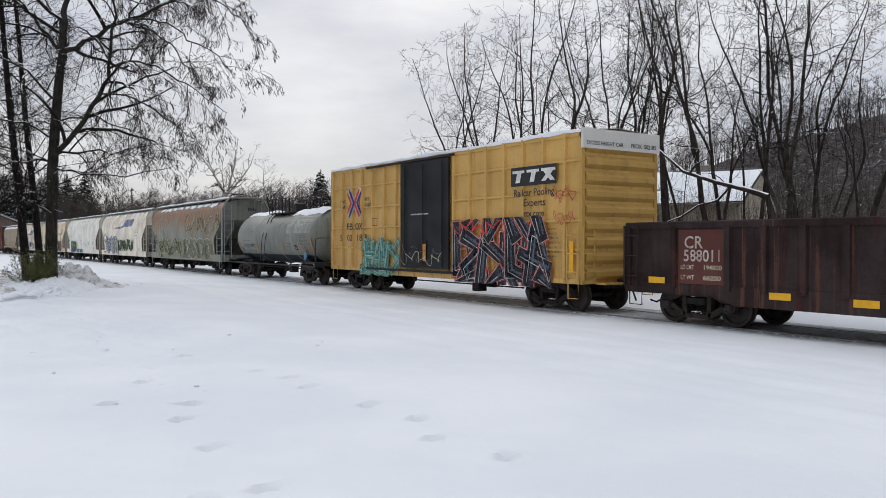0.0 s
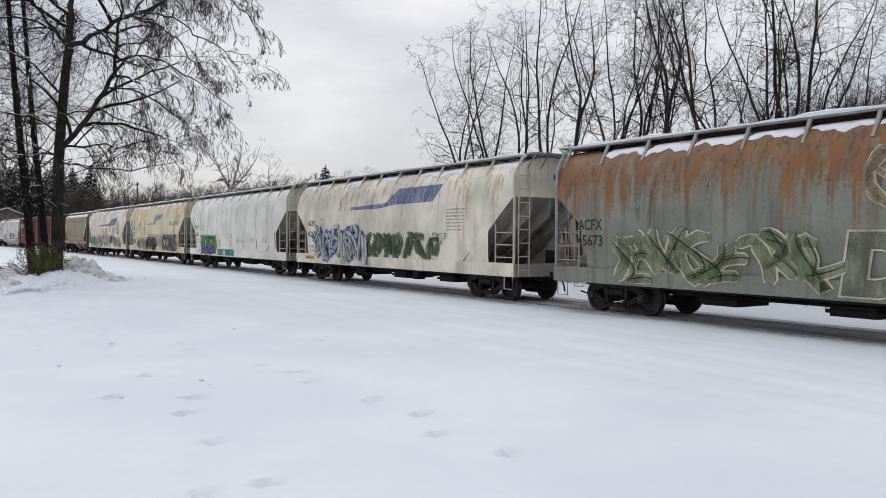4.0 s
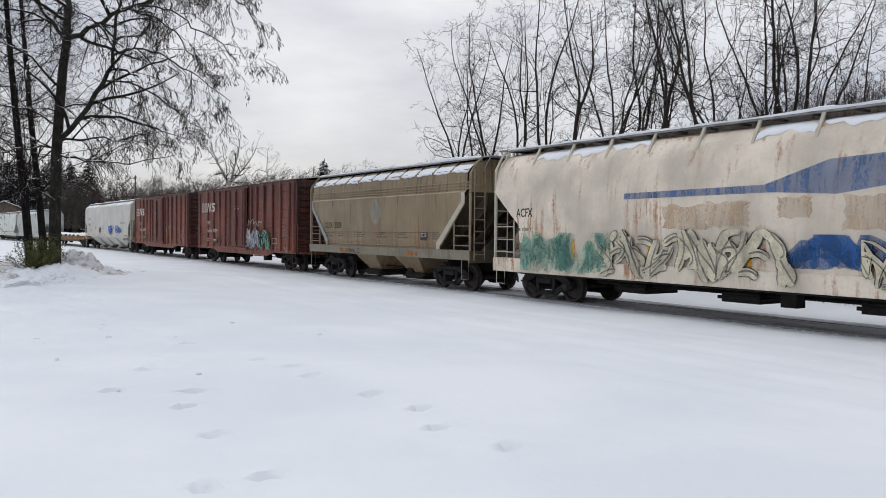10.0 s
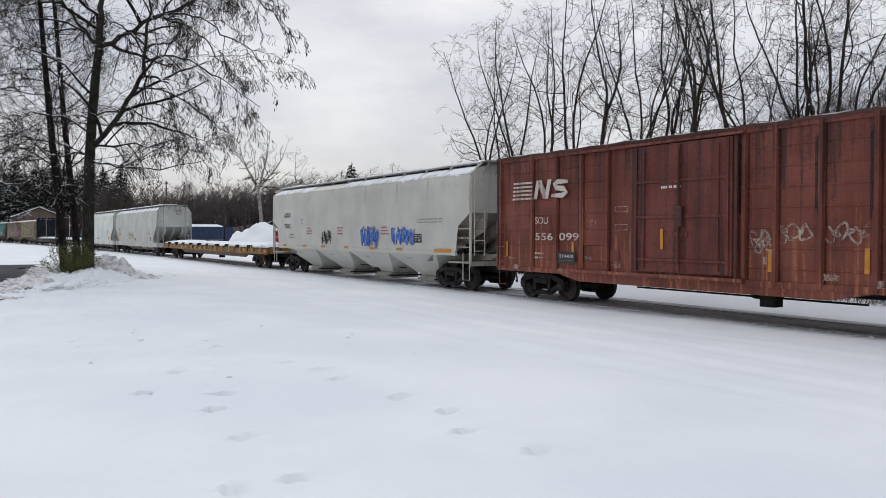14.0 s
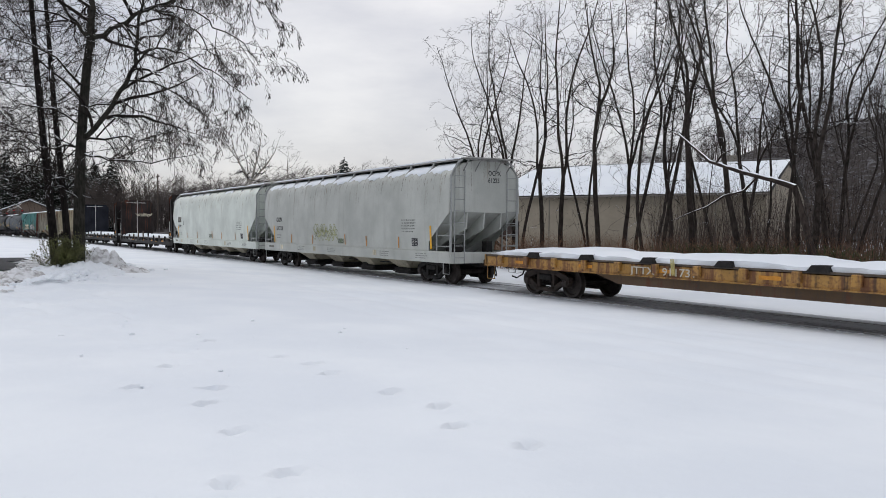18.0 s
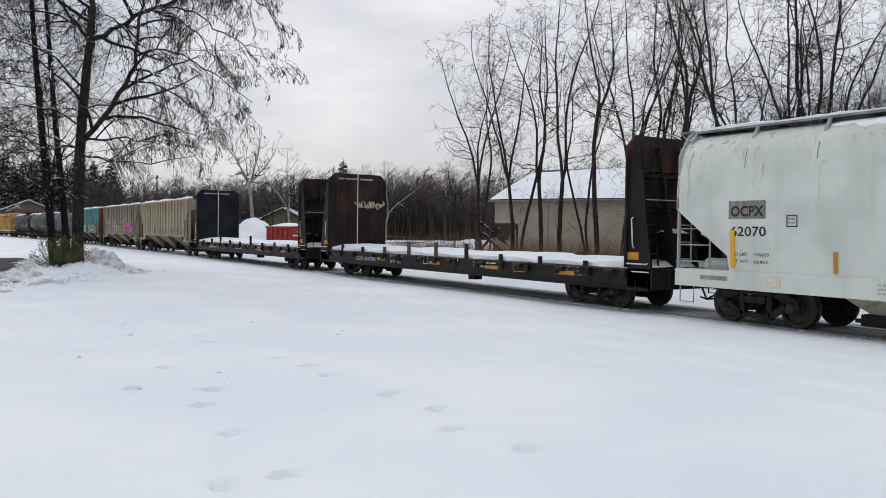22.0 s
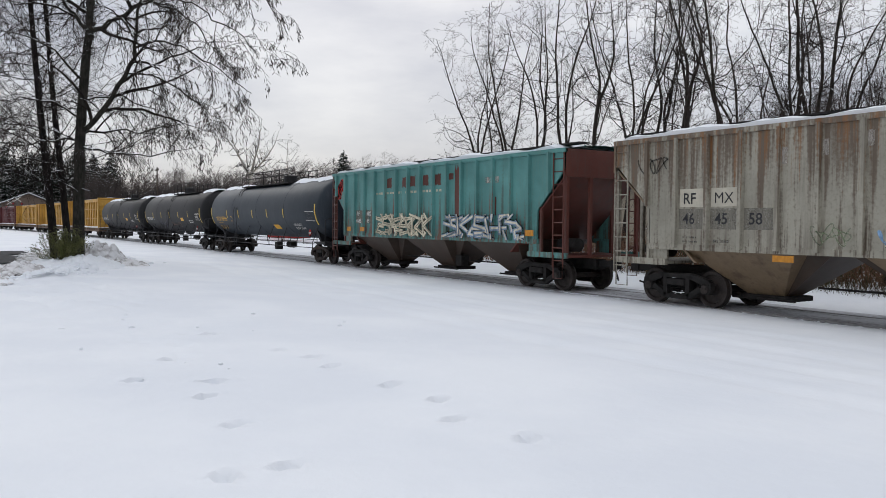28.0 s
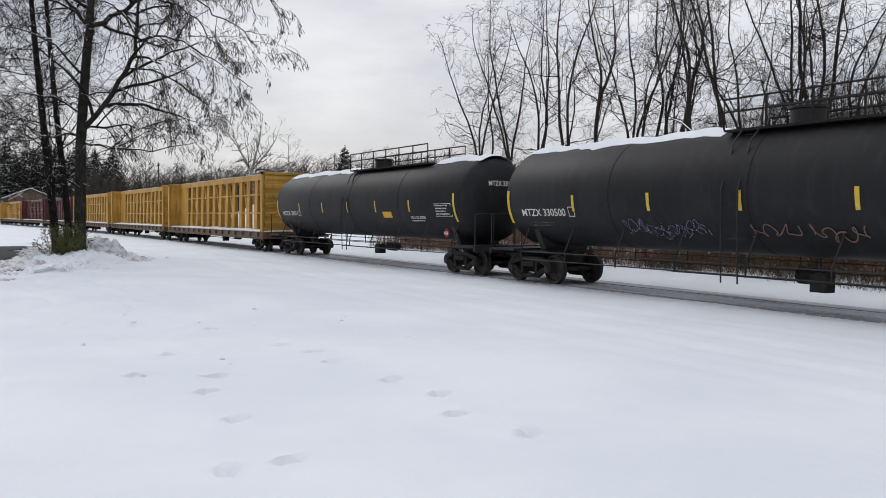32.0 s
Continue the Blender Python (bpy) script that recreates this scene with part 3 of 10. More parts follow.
def bars(car, x, z, w, h, rows, side, mat, seed=0, name="small_print", proud=0.006):
    """Lines of lettering too small to read, as short bars."""
    mat = FINE_PRINT if mat is INK else mat
    g = np.random.RandomState(seed)
    v, f = [], []
    pitch = h / rows
    tall = min(0.42 * pitch, 0.085) if mat is not WHITE or rows > 1 else 0.45 * pitch
    for k in range(rows):
        zz = h - (k + 0.7) * pitch
        a, end = 0.0, w * (0.72 + 0.28 * g.rand())
        while a < end:
            # a word of a few strokes
            for _ in range(g.randint(2, 7)):
                b = a + tall * (0.5 + 0.25 * g.rand())
                if b > end:
                    break
                n = len(v)
                v += [(a, zz), (b, zz), (b, zz + tall), (a, zz + tall)]
                f.append((n, n + 1, n + 2, n + 3))
                a = b + tall * 0.16
            a += tall * 0.7
    made = on_side(car, name, v, f, x, z, side, mat, proud)
    return tagged(made, kind="stuff") if made else None


def panel(car, name, x0, x1, z0, z1, side, mat, proud=0.005, label="", curved=False):
    return on_side(car, name, [(x0, z0), (x1, z0), (x1, z1), (x0, z1)], [(0, 1, 2, 3)], 0, 0, side, mat, proud, label, curved)


def smear(car, x0, x1, z0, z1, side, mat, seed, curved=True, proud=0.006, label=""):
    """A patch of paint with ragged edges."""
    g = np.random.RandomState(seed)
    w, h = x1 - x0, z1 - z0
    n = 9
    v = [(x0 + w * k / n, z0 + 0.13 * h * g.rand()) for k in range(n + 1)] + [(x1 - 0.10 * w * g.rand(), z0 + h * k / n) for k in range(1, n)]
    v += [(x1 - w * k / n, z1 - 0.13 * h * g.rand()) for k in range(n + 1)] + [(x0 + 0.10 * w * g.rand(), z1 - h * k / n) for k in range(1, n)]
    v.append(((x0 + x1) / 2, (z0 + z1) / 2))
    m = len(v) - 1
    return on_side(car, "paint_patch", v, [(k, (k + 1) % m, m) for k in range(m)], 0, 0, side, mat, proud, label, curved)


def outline_frame(car, x0, x1, z0, z1, side, mat, t=0.02):
    v = [(x0, z0), (x1, z0), (x1, z1), (x0, z1), (x0 + t, z0 + t), (x1 - t, z0 + t), (x1 - t, z1 - t), (x0 + t, z1 - t)]
    return on_side(car, "stencil_box", v, [(0, 1, 5, 4), (1, 2, 6, 5), (2, 3, 7, 6), (3, 0, 4, 7)], 0, 0, side, mat)


def ribbon(points, width):
    """A flat stroke of even width along points, with rounded ends."""
    pts = [Vector((p[0], p[1], 0)) for p in points]
    left, right = [], []
    n = len(pts)
    for i, p in enumerate(pts):
        d = (pts[min(i + 1, n - 1)] - pts[max(i - 1, 0)])
        d = d.normalized() if d.length > 1e-6 else Vector((1, 0, 0))
        q = Vector((-d.y, d.x, 0))
        w = width * (0.6 if i in (0, n - 1) else 1.0) / 2
        left.append(p + q * w)
        right.append(p - q * w)
    v = [(p.x, p.y) for p in left] + [(p.x, p.y) for p in right]
    f = [(i, n + i, n + i + 1, i + 1) for i in range(n - 1)]
    return v, f


def wild_strokes(w, h, count, seed):
    """Centre lines of letter-like forms that spell nothing: in each cell a leaning stem, a second stem or bow and a bar."""
    g = np.random.RandomState(seed)
    out = []
    cell = w / count
    q = np.linspace(0, 1, 9)
    for k in range(count):
        x = cell * (k + 0.5)
        lo, hi = h * (0.08 + 0.10 * g.rand()), h * (0.80 + 0.14 * g.rand())
        lean = 0.14 * cell * g.randn()
        c = 0.27 * cell
        out.append(([(x - c + lean * (t - 0.5), lo + (hi - lo) * t) for t in q], 0.9 + 0.3 * g.rand()))
        kind = g.randint(4)
        if kind == 0:
            out.append(([(x + c + lean * (t - 0.5), lo + (hi - lo) * t) for t in q], 0.9))
            out.append(([(x - c + 2 * c * t, hi + (lo - hi) * t) for t in q], 0.8))
        elif kind == 1:
            out.append(([(x - c + 2.0 * c * math.sin(3.1 * t), hi - (hi - lo) * 0.55 * t) for t in q], 0.9))
            out.append(([(x - c + 2 * c * t, (hi + lo) / 2 - (hi - lo) * 0.5 * t) for t in q], 0.85))
        elif kind == 2:
            for z in (lo + 0.05 * h, (lo + hi) / 2, hi - 0.05 * h):
                out.append(([(x - c + 2.0 * c * t, z + 0.06 * h * math.sin(3 * t)) for t in q], 0.75))
        else:
            a0 = 1.0 + g.rand()
            out.append(([(x + 0.1 * cell + 0.32 * cell * math.cos(a0 + 4.6 * t), h * (0.5 + 0.36 * math.sin(a0 + 4.6 * t))) for t in q], 0.9))
        # slashes and arrows that run across the forms
        for _ in range(2):
            a0, z0, z1 = x + 0.7 * cell * g.randn(), h * (0.1 + 0.3 * g.rand()), h * (0.6 + 0.35 * g.rand())
            d = 0.9 * cell * g.randn()
            out.append(([(a0 + d * t + 0.25 * cell * math.sin(4 * t), z0 + (z1 - z0) * t) for t in q], 0.45 + 0.4 * g.rand()))
    # the whole piece is bent and sheared, so that it cannot be read
    ph = g.rand(3) * 6
    bent = []
    for p, fat in out:
        jx, jz = 0.16 * cell * g.randn(), 0.05 * h * g.randn()
        bent.append(([(u + jx + 0.35 * cell * math.sin(3.4 * v / h + ph[0] + 1.7 * u / cell), v + jz + 0.10 * h * math.sin(2.2 * u / cell + ph[1])) for u, v in p], fat))
    return bent


def wild(car, x0, x1, z0, z1, side, layers, seed, curved=False, count=None, label="", proud=0.006):
    """Spray-painted forms that cannot be read: crowded overlapping strokes, each layer narrower than the one below it.
    layers: (stroke width as a share of the height, material)."""
    w, h = x1 - x0, z1 - z0
    strokes = wild_strokes(w, h, count or max(4, int(w / h * 2.6)), seed)
    for k, (share, mat) in enumerate(layers):
        v, f = [], []
        for i, (p, fat) in enumerate(strokes):
            if share < 0.09 and k > 0 and i % 3 == 0:
                continue
            wd = share * h * (fat if share > 0.09 else 0.75)
            off = 0.0 if share > 0.09 or k == 0 else 0.35 * layers[0][0] * h * fat
            a, b = ribbon([(q[0] + off * 0.6, q[1] + off * 0.3) for q in p], wd)
            n = len(v)
            v += [(min(max(q[0], -0.03 * w), 1.03 * w), min(max(q[1], 0.0), h), 0.0004 * i) for q in a]
            f += [tuple(i2 + n for i2 in face) for face in b]
        on_side(car, "graffiti", v, f, x0, z0, side, mat, proud + 0.011 * k, label if k == 0 else "", curved)


GLYPHS = (
    (((0.05, 0.0), (0.42, 1.0), (0.62, 0.97), (0.98, 0.02)), ((0.2, 0.36), (0.8, 0.42))),
    (((0.98, 0.98), (0.12, 0.9), (0.08, 0.06), (0.98, 0.0)), ((0.1, 0.5), (0.78, 0.54))),
    (((0.95, 0.96), (0.14, 0.86), (0.2, 0.56), (0.88, 0.44), (0.82, 0.07), (0.02, 0.0))),
    (((0.08, 1.0), (0.15, 0.08), (0.86, 0.04), (0.92, 1.0)),),
    (((0.1, 0.0), (0.14, 1.0)), ((0.9, 0.02), (0.86, 1.0)), ((0.1, 0.5), (0.9, 0.56))),
    (((0.1, 0.0), (0.12, 1.0)), ((0.95, 1.0), (0.15, 0.45), (0.98, 0.0))),
    (((0.08, 0.0), (0.1, 1.0), (0.85, 0.86), (0.8, 0.55), (0.12, 0.48), (0.95, 0.0)),),
)


def jagged(car, x0, x1, z0, z1, side, layers, seed, count, label="", proud=0.008, lean=0.18, curved=False):
    """Sprayed forms with straight edges and sharp corners, crowded over one another so that they cannot be read.
    layers: (stroke width as a share of the height, shift to one side, material)."""
    g = np.random.RandomState(seed)
    w, h = x1 - x0, z1 - z0
    cell = w / count
    strokes = []
    for k in range(count):
        form = GLYPHS[g.randint(len(GLYPHS))]
        form = form if isinstance(form[0][0], tuple) else (form,)
        ln, lift, mid = lean * g.randn(), 0.07 * h * g.randn(), cell * (k + 0.5 + 0.2 * g.randn())
        flip, turn, big = (-1, 1)[g.randint(2)], (-1, 1)[g.randint(2)], cell * (1.25 + 0.5 * g.rand())
        for line in form:
            pts = [(mid + big * (flip * (a - 0.5) + ln * (b - 0.5) + 0.12 * g.randn()), h * 0.5 + lift + 0.74 * h * (turn * (b - 0.5) + 0.08 * g.randn())) for a, b in line]
            strokes.append((pts, 0.75 + 0.5 * g.rand()))
        # spikes that run out of the forms
        for _ in range(2):
            a, b = cell * (k + g.rand()), h * (0.8 if g.rand() < 0.5 else 0.15)
            strokes.append(([(a, b), (a + 0.6 * cell * g.randn(), b + (0.25 * h if b > 0.5 * h else -0.18 * h))], 0.5))
    step = 0.0014
    for k, (share, shift, mat) in enumerate(layers):
        v, f = [], []
        for i, (line, fat) in enumerate(strokes):
            for m, ((ax, az), (bx, bz)) in enumerate(zip(line, line[1:])):
                d = math.hypot(bx - ax, bz - az) or 1
                ux, uz = (bx - ax) / d, (bz - az) / d
                q = 0.5 * h * (share - layers[-1][0] + layers[-1][0] * fat if k < 3 else share)
                q0, q1 = (q * 1.15, q * 0.8) if i % 2 else (q * 0.85, q * 1.1)
                n = len(v)
                for cx, cz in ((ax - ux * q - uz * q0, az - uz * q + ux * q0), (ax - ux * q + uz * q0, az - uz * q - ux * q0), (bx + ux * q + uz * q1, bz + uz * q - ux * q1), (bx + ux * q - uz * q1, bz + uz * q + ux * q1)):
                    v.append((min(max(cx + shift * h, -0.04 * w), 1.04 * w), min(max(cz + 0.5 * shift * h, 0.0), 1.06 * h), step * (i + m / 6)))
                f.append((n, n + 1, n + 2, n + 3))
        on_side(car, "graffiti", v, f, x0, z0, side, mat, proud + step * 0.9 * k, label if k == 0 else "", curved)


def tag(car, x0, x1, z0, z1, side, mat, seed, curved=False, width=0.035, proud=0.012):
    """One thin scrawled line."""
    g = np.random.RandomState(seed)
    n = 110
    w, h = x1 - x0, z1 - z0
    p = []
    ph, fr = g.rand() * 6, 2.2 + 1.4 * g.rand()
    for i in range(n):
        t = i / (n - 1)
        p.append((w * t + 0.18 * h * math.cos(fr * 12 * t + ph), h * (0.5 + 0.42 * math.sin(fr * 9 * t + ph) * (0.6 + 0.4 * math.sin(20 * t)))))
    v, f = ribbon(p, width)
    v = [(a, b, 0.0003 * (k % n)) for k, (a, b) in enumerate(v)]
    on_side(car, "graffiti", v, f, x0, z0, side, mat, proud, "", curved)


def bubble_word(car, words, x, z, size, side, layers, curved=False, length=None, shear=0.1, label="", proud=0.008):
    """A readable sprayed word in fat letters over wider outlines."""
    w0 = None
    for k, (fat, mat) in enumerate(layers):
        v, f = text_shape(words, size, fat * size, shear, 0.95)
        if w0 is None:
            w0 = max(p[0] for p in v) - min(p[0] for p in v)
        if length:
            v = [(p[0] * length / w0, p[1]) for p in v]
        on_side(car, "graffiti", v, f, x, z, side, mat, proud + 0.004 * k, label if k == 0 else "", curved)


def spray(name, rgb, worn=0.5):
    return plain("spray_" + name, lin(*rgb), 0.8, 0, 0.3, 2.2, 0, 0.15, worn)


S_WHITE, S_BLACK, S_RED = spray("white", (205, 205, 200), 0.35), spray("black", (28, 30, 34)), spray("red", (196, 62, 54))
S_TEAL, S_MINT, S_BLUE = spray("teal", (58, 140, 140)), spray("mint", (140, 186, 170)), spray("blue", (58, 96, 150))
S_GREEN, S_PURPLE, S_YEL = spray("green", (120, 166, 60)), spray("purple", (120, 96, 170)), spray("yellow", (214, 190, 80))
S_GREY, S_PINK, S_CREAM = spray("grey", (120, 118, 116)), spray("pink", (208, 92, 172)), spray("cream", (214, 206, 182), 0.3)
S_OLIVE, S_SKY, S_DGREEN = spray("olive", (112, 124, 96)), spray("sky", (112, 160, 205)), spray("dark_green", (74, 96, 84))
S_COBALT = spray("cobalt", (60, 92, 190))


def snow_strip(car, x0, x1, y0, y1, z, thick, seed, parent=None, wav=0.35):
    """Lying snow with an uneven rim."""
    g = np.random.RandomState(seed)
    n = max(8, int((x1 - x0) / 0.22))
    rows = []
    ph = g.rand(4) * 6
    for i in range(n + 1):
        x = x0 + (x1 - x0) * i / n
        e = thick * wav * (math.sin(1.9 * x + ph[0]) + math.sin(4.3 * x + ph[1]) + 0.7 * g.randn())
        hgt = thick * (1 + 0.22 * math.sin(1.1 * x + ph[2]) + 0.18 * math.sin(2.9 * x + ph[3]) + 0.10 * g.randn()) * (0.25 if i in (0, n) else 1)
        a, b = y0 - e * 0.6, y1 + e * 0.5
        m = (a + b) / 2
        rows.append([(x, a, z), (x, a - 0.01, z + hgt * 0.55), (x, a + (m - a) * 0.25, z + hgt * 0.95), (x, m, z + hgt * 1.08), (x, b - (b - m) * 0.25, z + hgt * 0.95), (x, b + 0.01, z + hgt * 0.55), (x, b, z)])
    return part("snow_cover", Shape().grid(rows), SNOW, parent or car, "layer of white snow", 60)


# ---- covered hoppers with rounded sides ----
def side_from(profile):
    zs, ys = [p[1] for p in profile], [p[0] for p in profile]
    return lambda z: float(np.interp(z, zs, ys))


ROOF_RAIL = plain("weathered_grey_rail", (0.25, 0.245, 0.235, 1), 0.7, 0, 0.4, 3)
ROUND = [(1.47, 1.20), (1.50, 1.55), (1.53, 2.0), (1.54, 2.6), (1.52, 3.1), (1.46, 3.55), (1.36, 3.9), (1.22, 4.15), (1.05, 4.32), (0.55, 4.46), (0.0, 4.5)]


def shoulder_snow(car, half, sid, share, seed, z0=3.93, z1=4.36):
    """Patches of snow that cling to the shoulder of the roof between its brackets. share: how much of it they cover."""
    g = np.random.RandomState(seed)
    n = 11
    for k in range(n):
        if g.rand() > share * 1.5:
            continue
        xa = -half + 0.15 + (2 * half - 0.3) * k / n + 0.06
        xb = xa + (2 * half - 0.3) / n - 0.12
        rough = 1.0 if share < 0.9 else 0.3
        low = z0 + (z1 - z0) * (0.75 * (1 - share) + 0.25 * rough * g.rand())
        ph = g.rand(2) * 6
        rows = []
        for i in range(11):
            x = xa + (xb - xa) * i / 10
            lo = low + rough * (0.05 * math.sin(5 * x + ph[0]) + 0.04 * math.sin(13 * x + ph[1]))
            edge = 0.3 if i in (0, 10) else 1.0
            rows.append([(x, -(sid(z) + 0.004 + t * edge), z + 0.5 * t * edge) for z, t in ((lo, 0.0), (lo + 0.03, 0.022), ((lo + z1) / 2, 0.03), (z1, 0.03), (z1 + 0.05, 0.0))])
        part("snow_patch", Shape().grid(rows), SNOW, car, "patch of snow on the roof shoulder", 60)


def round_hopper(label, front, rear, mat, slope_mat, trim_mat, cut=((3.25, 0.0), (2.2, 1.25), (1.25, 1.3)), profile=ROUND, trucks=1.95, seams=9,
                 top=4.5, truck_mat=IRON, board_mat=None, chutes="low", chute_mat=None, snow=0.06, seed=1, sill=(0.80, 1.20), rail=True, chute_n=3, shoulder=0.45, end_mat=None, sill_mat=None, end_words=()):
    """A covered hopper: a rounded shell whose lower ends are cut away over sloping end sheets, on a side sill, with a roof walk,
    hatches, ladders, end platforms and discharge chutes."""
    car, half = car_base(label, "railway hopper", front, rear, trucks, truck_mat, stub=3.2)
    cz, ce = [c[0] for c in cut][::-1], [c[1] for c in cut][::-1]
    ext = lambda z: half - float(np.interp(z, cz, ce))
    prof = sorted(set(round(p[1], 3) for p in profile) | set(round(c, 3) for c in cz if profile[0][1] < c))
    sid = side_from(profile)
    for e in (-1, 1):
        rows = []
        for z in prof:
            x = ext(z)
            row = []
            for k in range(seams * 2 + 1):
                u = -1 + k / seams
                row.append((x * u, e * (sid(z) - (0.012 if k % 2 == 0 and 0 < k < seams * 2 else 0)), z))
            rows.append(row if e < 0 else row[::-1])
        part("body_side", Shape().grid(rows), mat, car, "rounded side sheet and half of the roof")
    for d in (-1, 1):
        e = Shape()
        zc = cut[0][0]
        zt = [z for z in prof if z >= zc]
        outl = [(-sid(z), z) for z in zt] + [(sid(z), z) for z in zt[::-1]]
        e.prism(outl, d * (half - 0.02), d * (half - 0.06), "x")
        part("end_sheet", e, end_mat or mat, car)
        pfm = Shape().box(min(d * (half - 0.1), d * (half + 0.42)), max(d * (half - 0.1), d * (half + 0.42)), -1.0, 1.0, top + 0.05, top + 0.09)
        for y in (-0.95, -0.45, 0.45, 0.95):
            pfm.tube([(d * (half + 0.38), y, top + 0.05), (d * (half - 0.02), y, top - 0.38)], 0.022, 5)
        part("roof_end_platform", pfm, ROOF_RAIL, car)
        if d > 0 and end_words:
            for k2, words in enumerate(end_words):
                v, f = text_shape(words, 0.24, 0.004)
                part("lettering", Shape().add([(half - 0.014, 0.12 + p * 0.85, top - 0.5 - 0.26 * k2 + q) for p, q, *_ in v], f), INK, car, "", 0)
        elif d > 0:
            for k2, (zz, ww) in enumerate(((top - 0.62, 0.55), (top - 0.9, 0.62))):
                for m2 in range(4 + k2):
                    yy = 0.1 + 0.11 * m2
                    part("end_mark", Shape().box(half - 0.019, half - 0.012, yy, yy + 0.065, zz + 0.2 * k2, zz + 0.2 * k2 + 0.12), FINE_PRINT, car)
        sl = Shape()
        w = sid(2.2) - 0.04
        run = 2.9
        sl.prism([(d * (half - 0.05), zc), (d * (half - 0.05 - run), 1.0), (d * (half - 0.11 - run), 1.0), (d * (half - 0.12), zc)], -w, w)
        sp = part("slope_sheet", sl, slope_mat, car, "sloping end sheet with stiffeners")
        for y in (-0.75, 0.0, 0.75):
            part("stiffener", Shape().prism([(d * (half - 0.04), zc), (d * (half - 0.12), zc - 0.6), (d * (half - run), 1.0), (d * (half - 0.05 - run), 1.0)], y - 0.03, y + 0.03), slope_mat, sp)
        zp = 1.05 if chutes == "saw" else sill[1] - 0.1
        pl = Shape().box(min(d * half, d * (half - 1.5)), max(d * half, d * (half - 1.5)), -1.45, 1.45, zp - 0.06, zp)
        pl.box(d * half - 0.04, d * half + 0.04, -1.5, 1.5, zp - (0.14 if chutes == "saw" else 0.3), zp + (0.02 if chutes == "saw" else 0.1))
        part("end_platform", pl, slope_mat, car)
        g = Shape()
        g.revolve([(0.05, 0), (0.17, 0.03), (0.17, 0.7), (0.05, 0.73)], (d * (half - 0.75) - 0.35, -0.85, sill[1] + 0.1), "x", 12)
        part("brake_cylinder", g, IRON if d > 0 else slope_mat, car)
        part("brake_valve", Shape().box(d * (half - 0.5) - 0.15, d * (half - 0.5) + 0.15, 0.3, 0.6, sill[1] - 0.1, sill[1] + 0.4, 0.03), IRON, car)
        for y in (-1, 1):
            posts = Shape().tube([(d * (half - 0.03), y * 1.46, min(sill[0], 1.0)), (d * (half - 0.03), y * 1.46, 3.9), (d * (half - 0.03), y * 1.18, top - 0.1), (d * (half - 0.03), y * 1.0, top + 0.02)], 0.045, 5)
            part("corner_post", posts, trim_mat, car)
            part("grab_rail", Shape().tube([(d * (half - 0.95), y * 1.46, sill[1]), (d * (half - 0.95), y * 1.46, 2.35), (d * (half - 1.05), y * 1.45, 2.5)], 0.025, 5), trim_mat, car)
        for y in (-1, 1):
            ladder(car, [(d * (half - 0.03), y * 1.47, sill[1]), (d * (half - 0.03), y * 1.47, 2.35)], [(d * (half - 0.95), y * 1.47, sill[1]), (d * (half - 0.95), y * 1.47, 2.35)], 3, trim_mat, 0.02)
            ladder(car, [(d * (half + 0.05), y * 1.35, sill[0]), (d * (half + 0.05), y * 1.35, 4.1)], [(d * (half + 0.05), y * 0.93, sill[0]), (d * (half + 0.05), y * 0.93, 4.1)], 8, trim_mat, 0.02)
    reach = half - 0.95 if chutes == "saw" else half
    for e in (-1, 1):
        part("side_sill", Shape().prism([(e * 1.40, sill[0]), (e * 1.50, sill[0]), (e * 1.53, sill[1]), (e * 1.44, sill[1] + 0.02)], -reach, reach, "x"), sill_mat or mat, car)
    if rail:
        for e in (-1, 1):
            part("roof_rail", Shape().box(-half + 0.05, half - 0.05, e * 1.02 - 0.04, e * 1.02 + 0.04, top, top + 0.045), ROOF_RAIL, car, "weathered grey roof rail")
            n = 11
            for k in range(n + 1):
                x = -half + 0.15 + (2 * half - 0.3) * k / n
                part("rail_bracket", Shape().prism([(e * 1.0, top), (e * 1.06, top), (e * 1.33, 3.98), (e * 1.27, 3.98)], x - 0.035, x + 0.035, "x"), board_mat or trim_mat, car)
    w = Shape()
    for y in (-0.82, -0.74, -0.66, -0.58, 0.58, 0.66, 0.74, 0.82):
        w.box(-half - 0.1, half + 0.1, y - 0.025, y + 0.025, top + 0.05, top + 0.08)
    for k in range(19):
        x = -half + (2 * half) * k / 18
        w.box(x - 0.02, x + 0.02, -0.86, 0.86, top + 0.0, top + 0.05)
    part("running_board", w, ROOF_RAIL if board_mat is None else board_mat, car, "grated steel roof walk")
    h = Shape().box(-half + 0.8, half - 0.8, -0.32, 0.32, top - 0.05, top + 0.12, 0.03)
    for k in range(9):
        x = -half + 1.2 + (2 * half - 2.4) * k / 8
        h.box(x - 0.04, x + 0.04, -0.4, 0.4, top + 0.12, top + 0.16)
    part("roof_hatch", h, mat, car)
    if snow:
        snow_strip(car, -half + 0.1, half - 0.1, -1.05, 0.5, top + 0.046, snow + 0.025, seed)
        shoulder_snow(car, half, sid, shoulder, seed + 7)
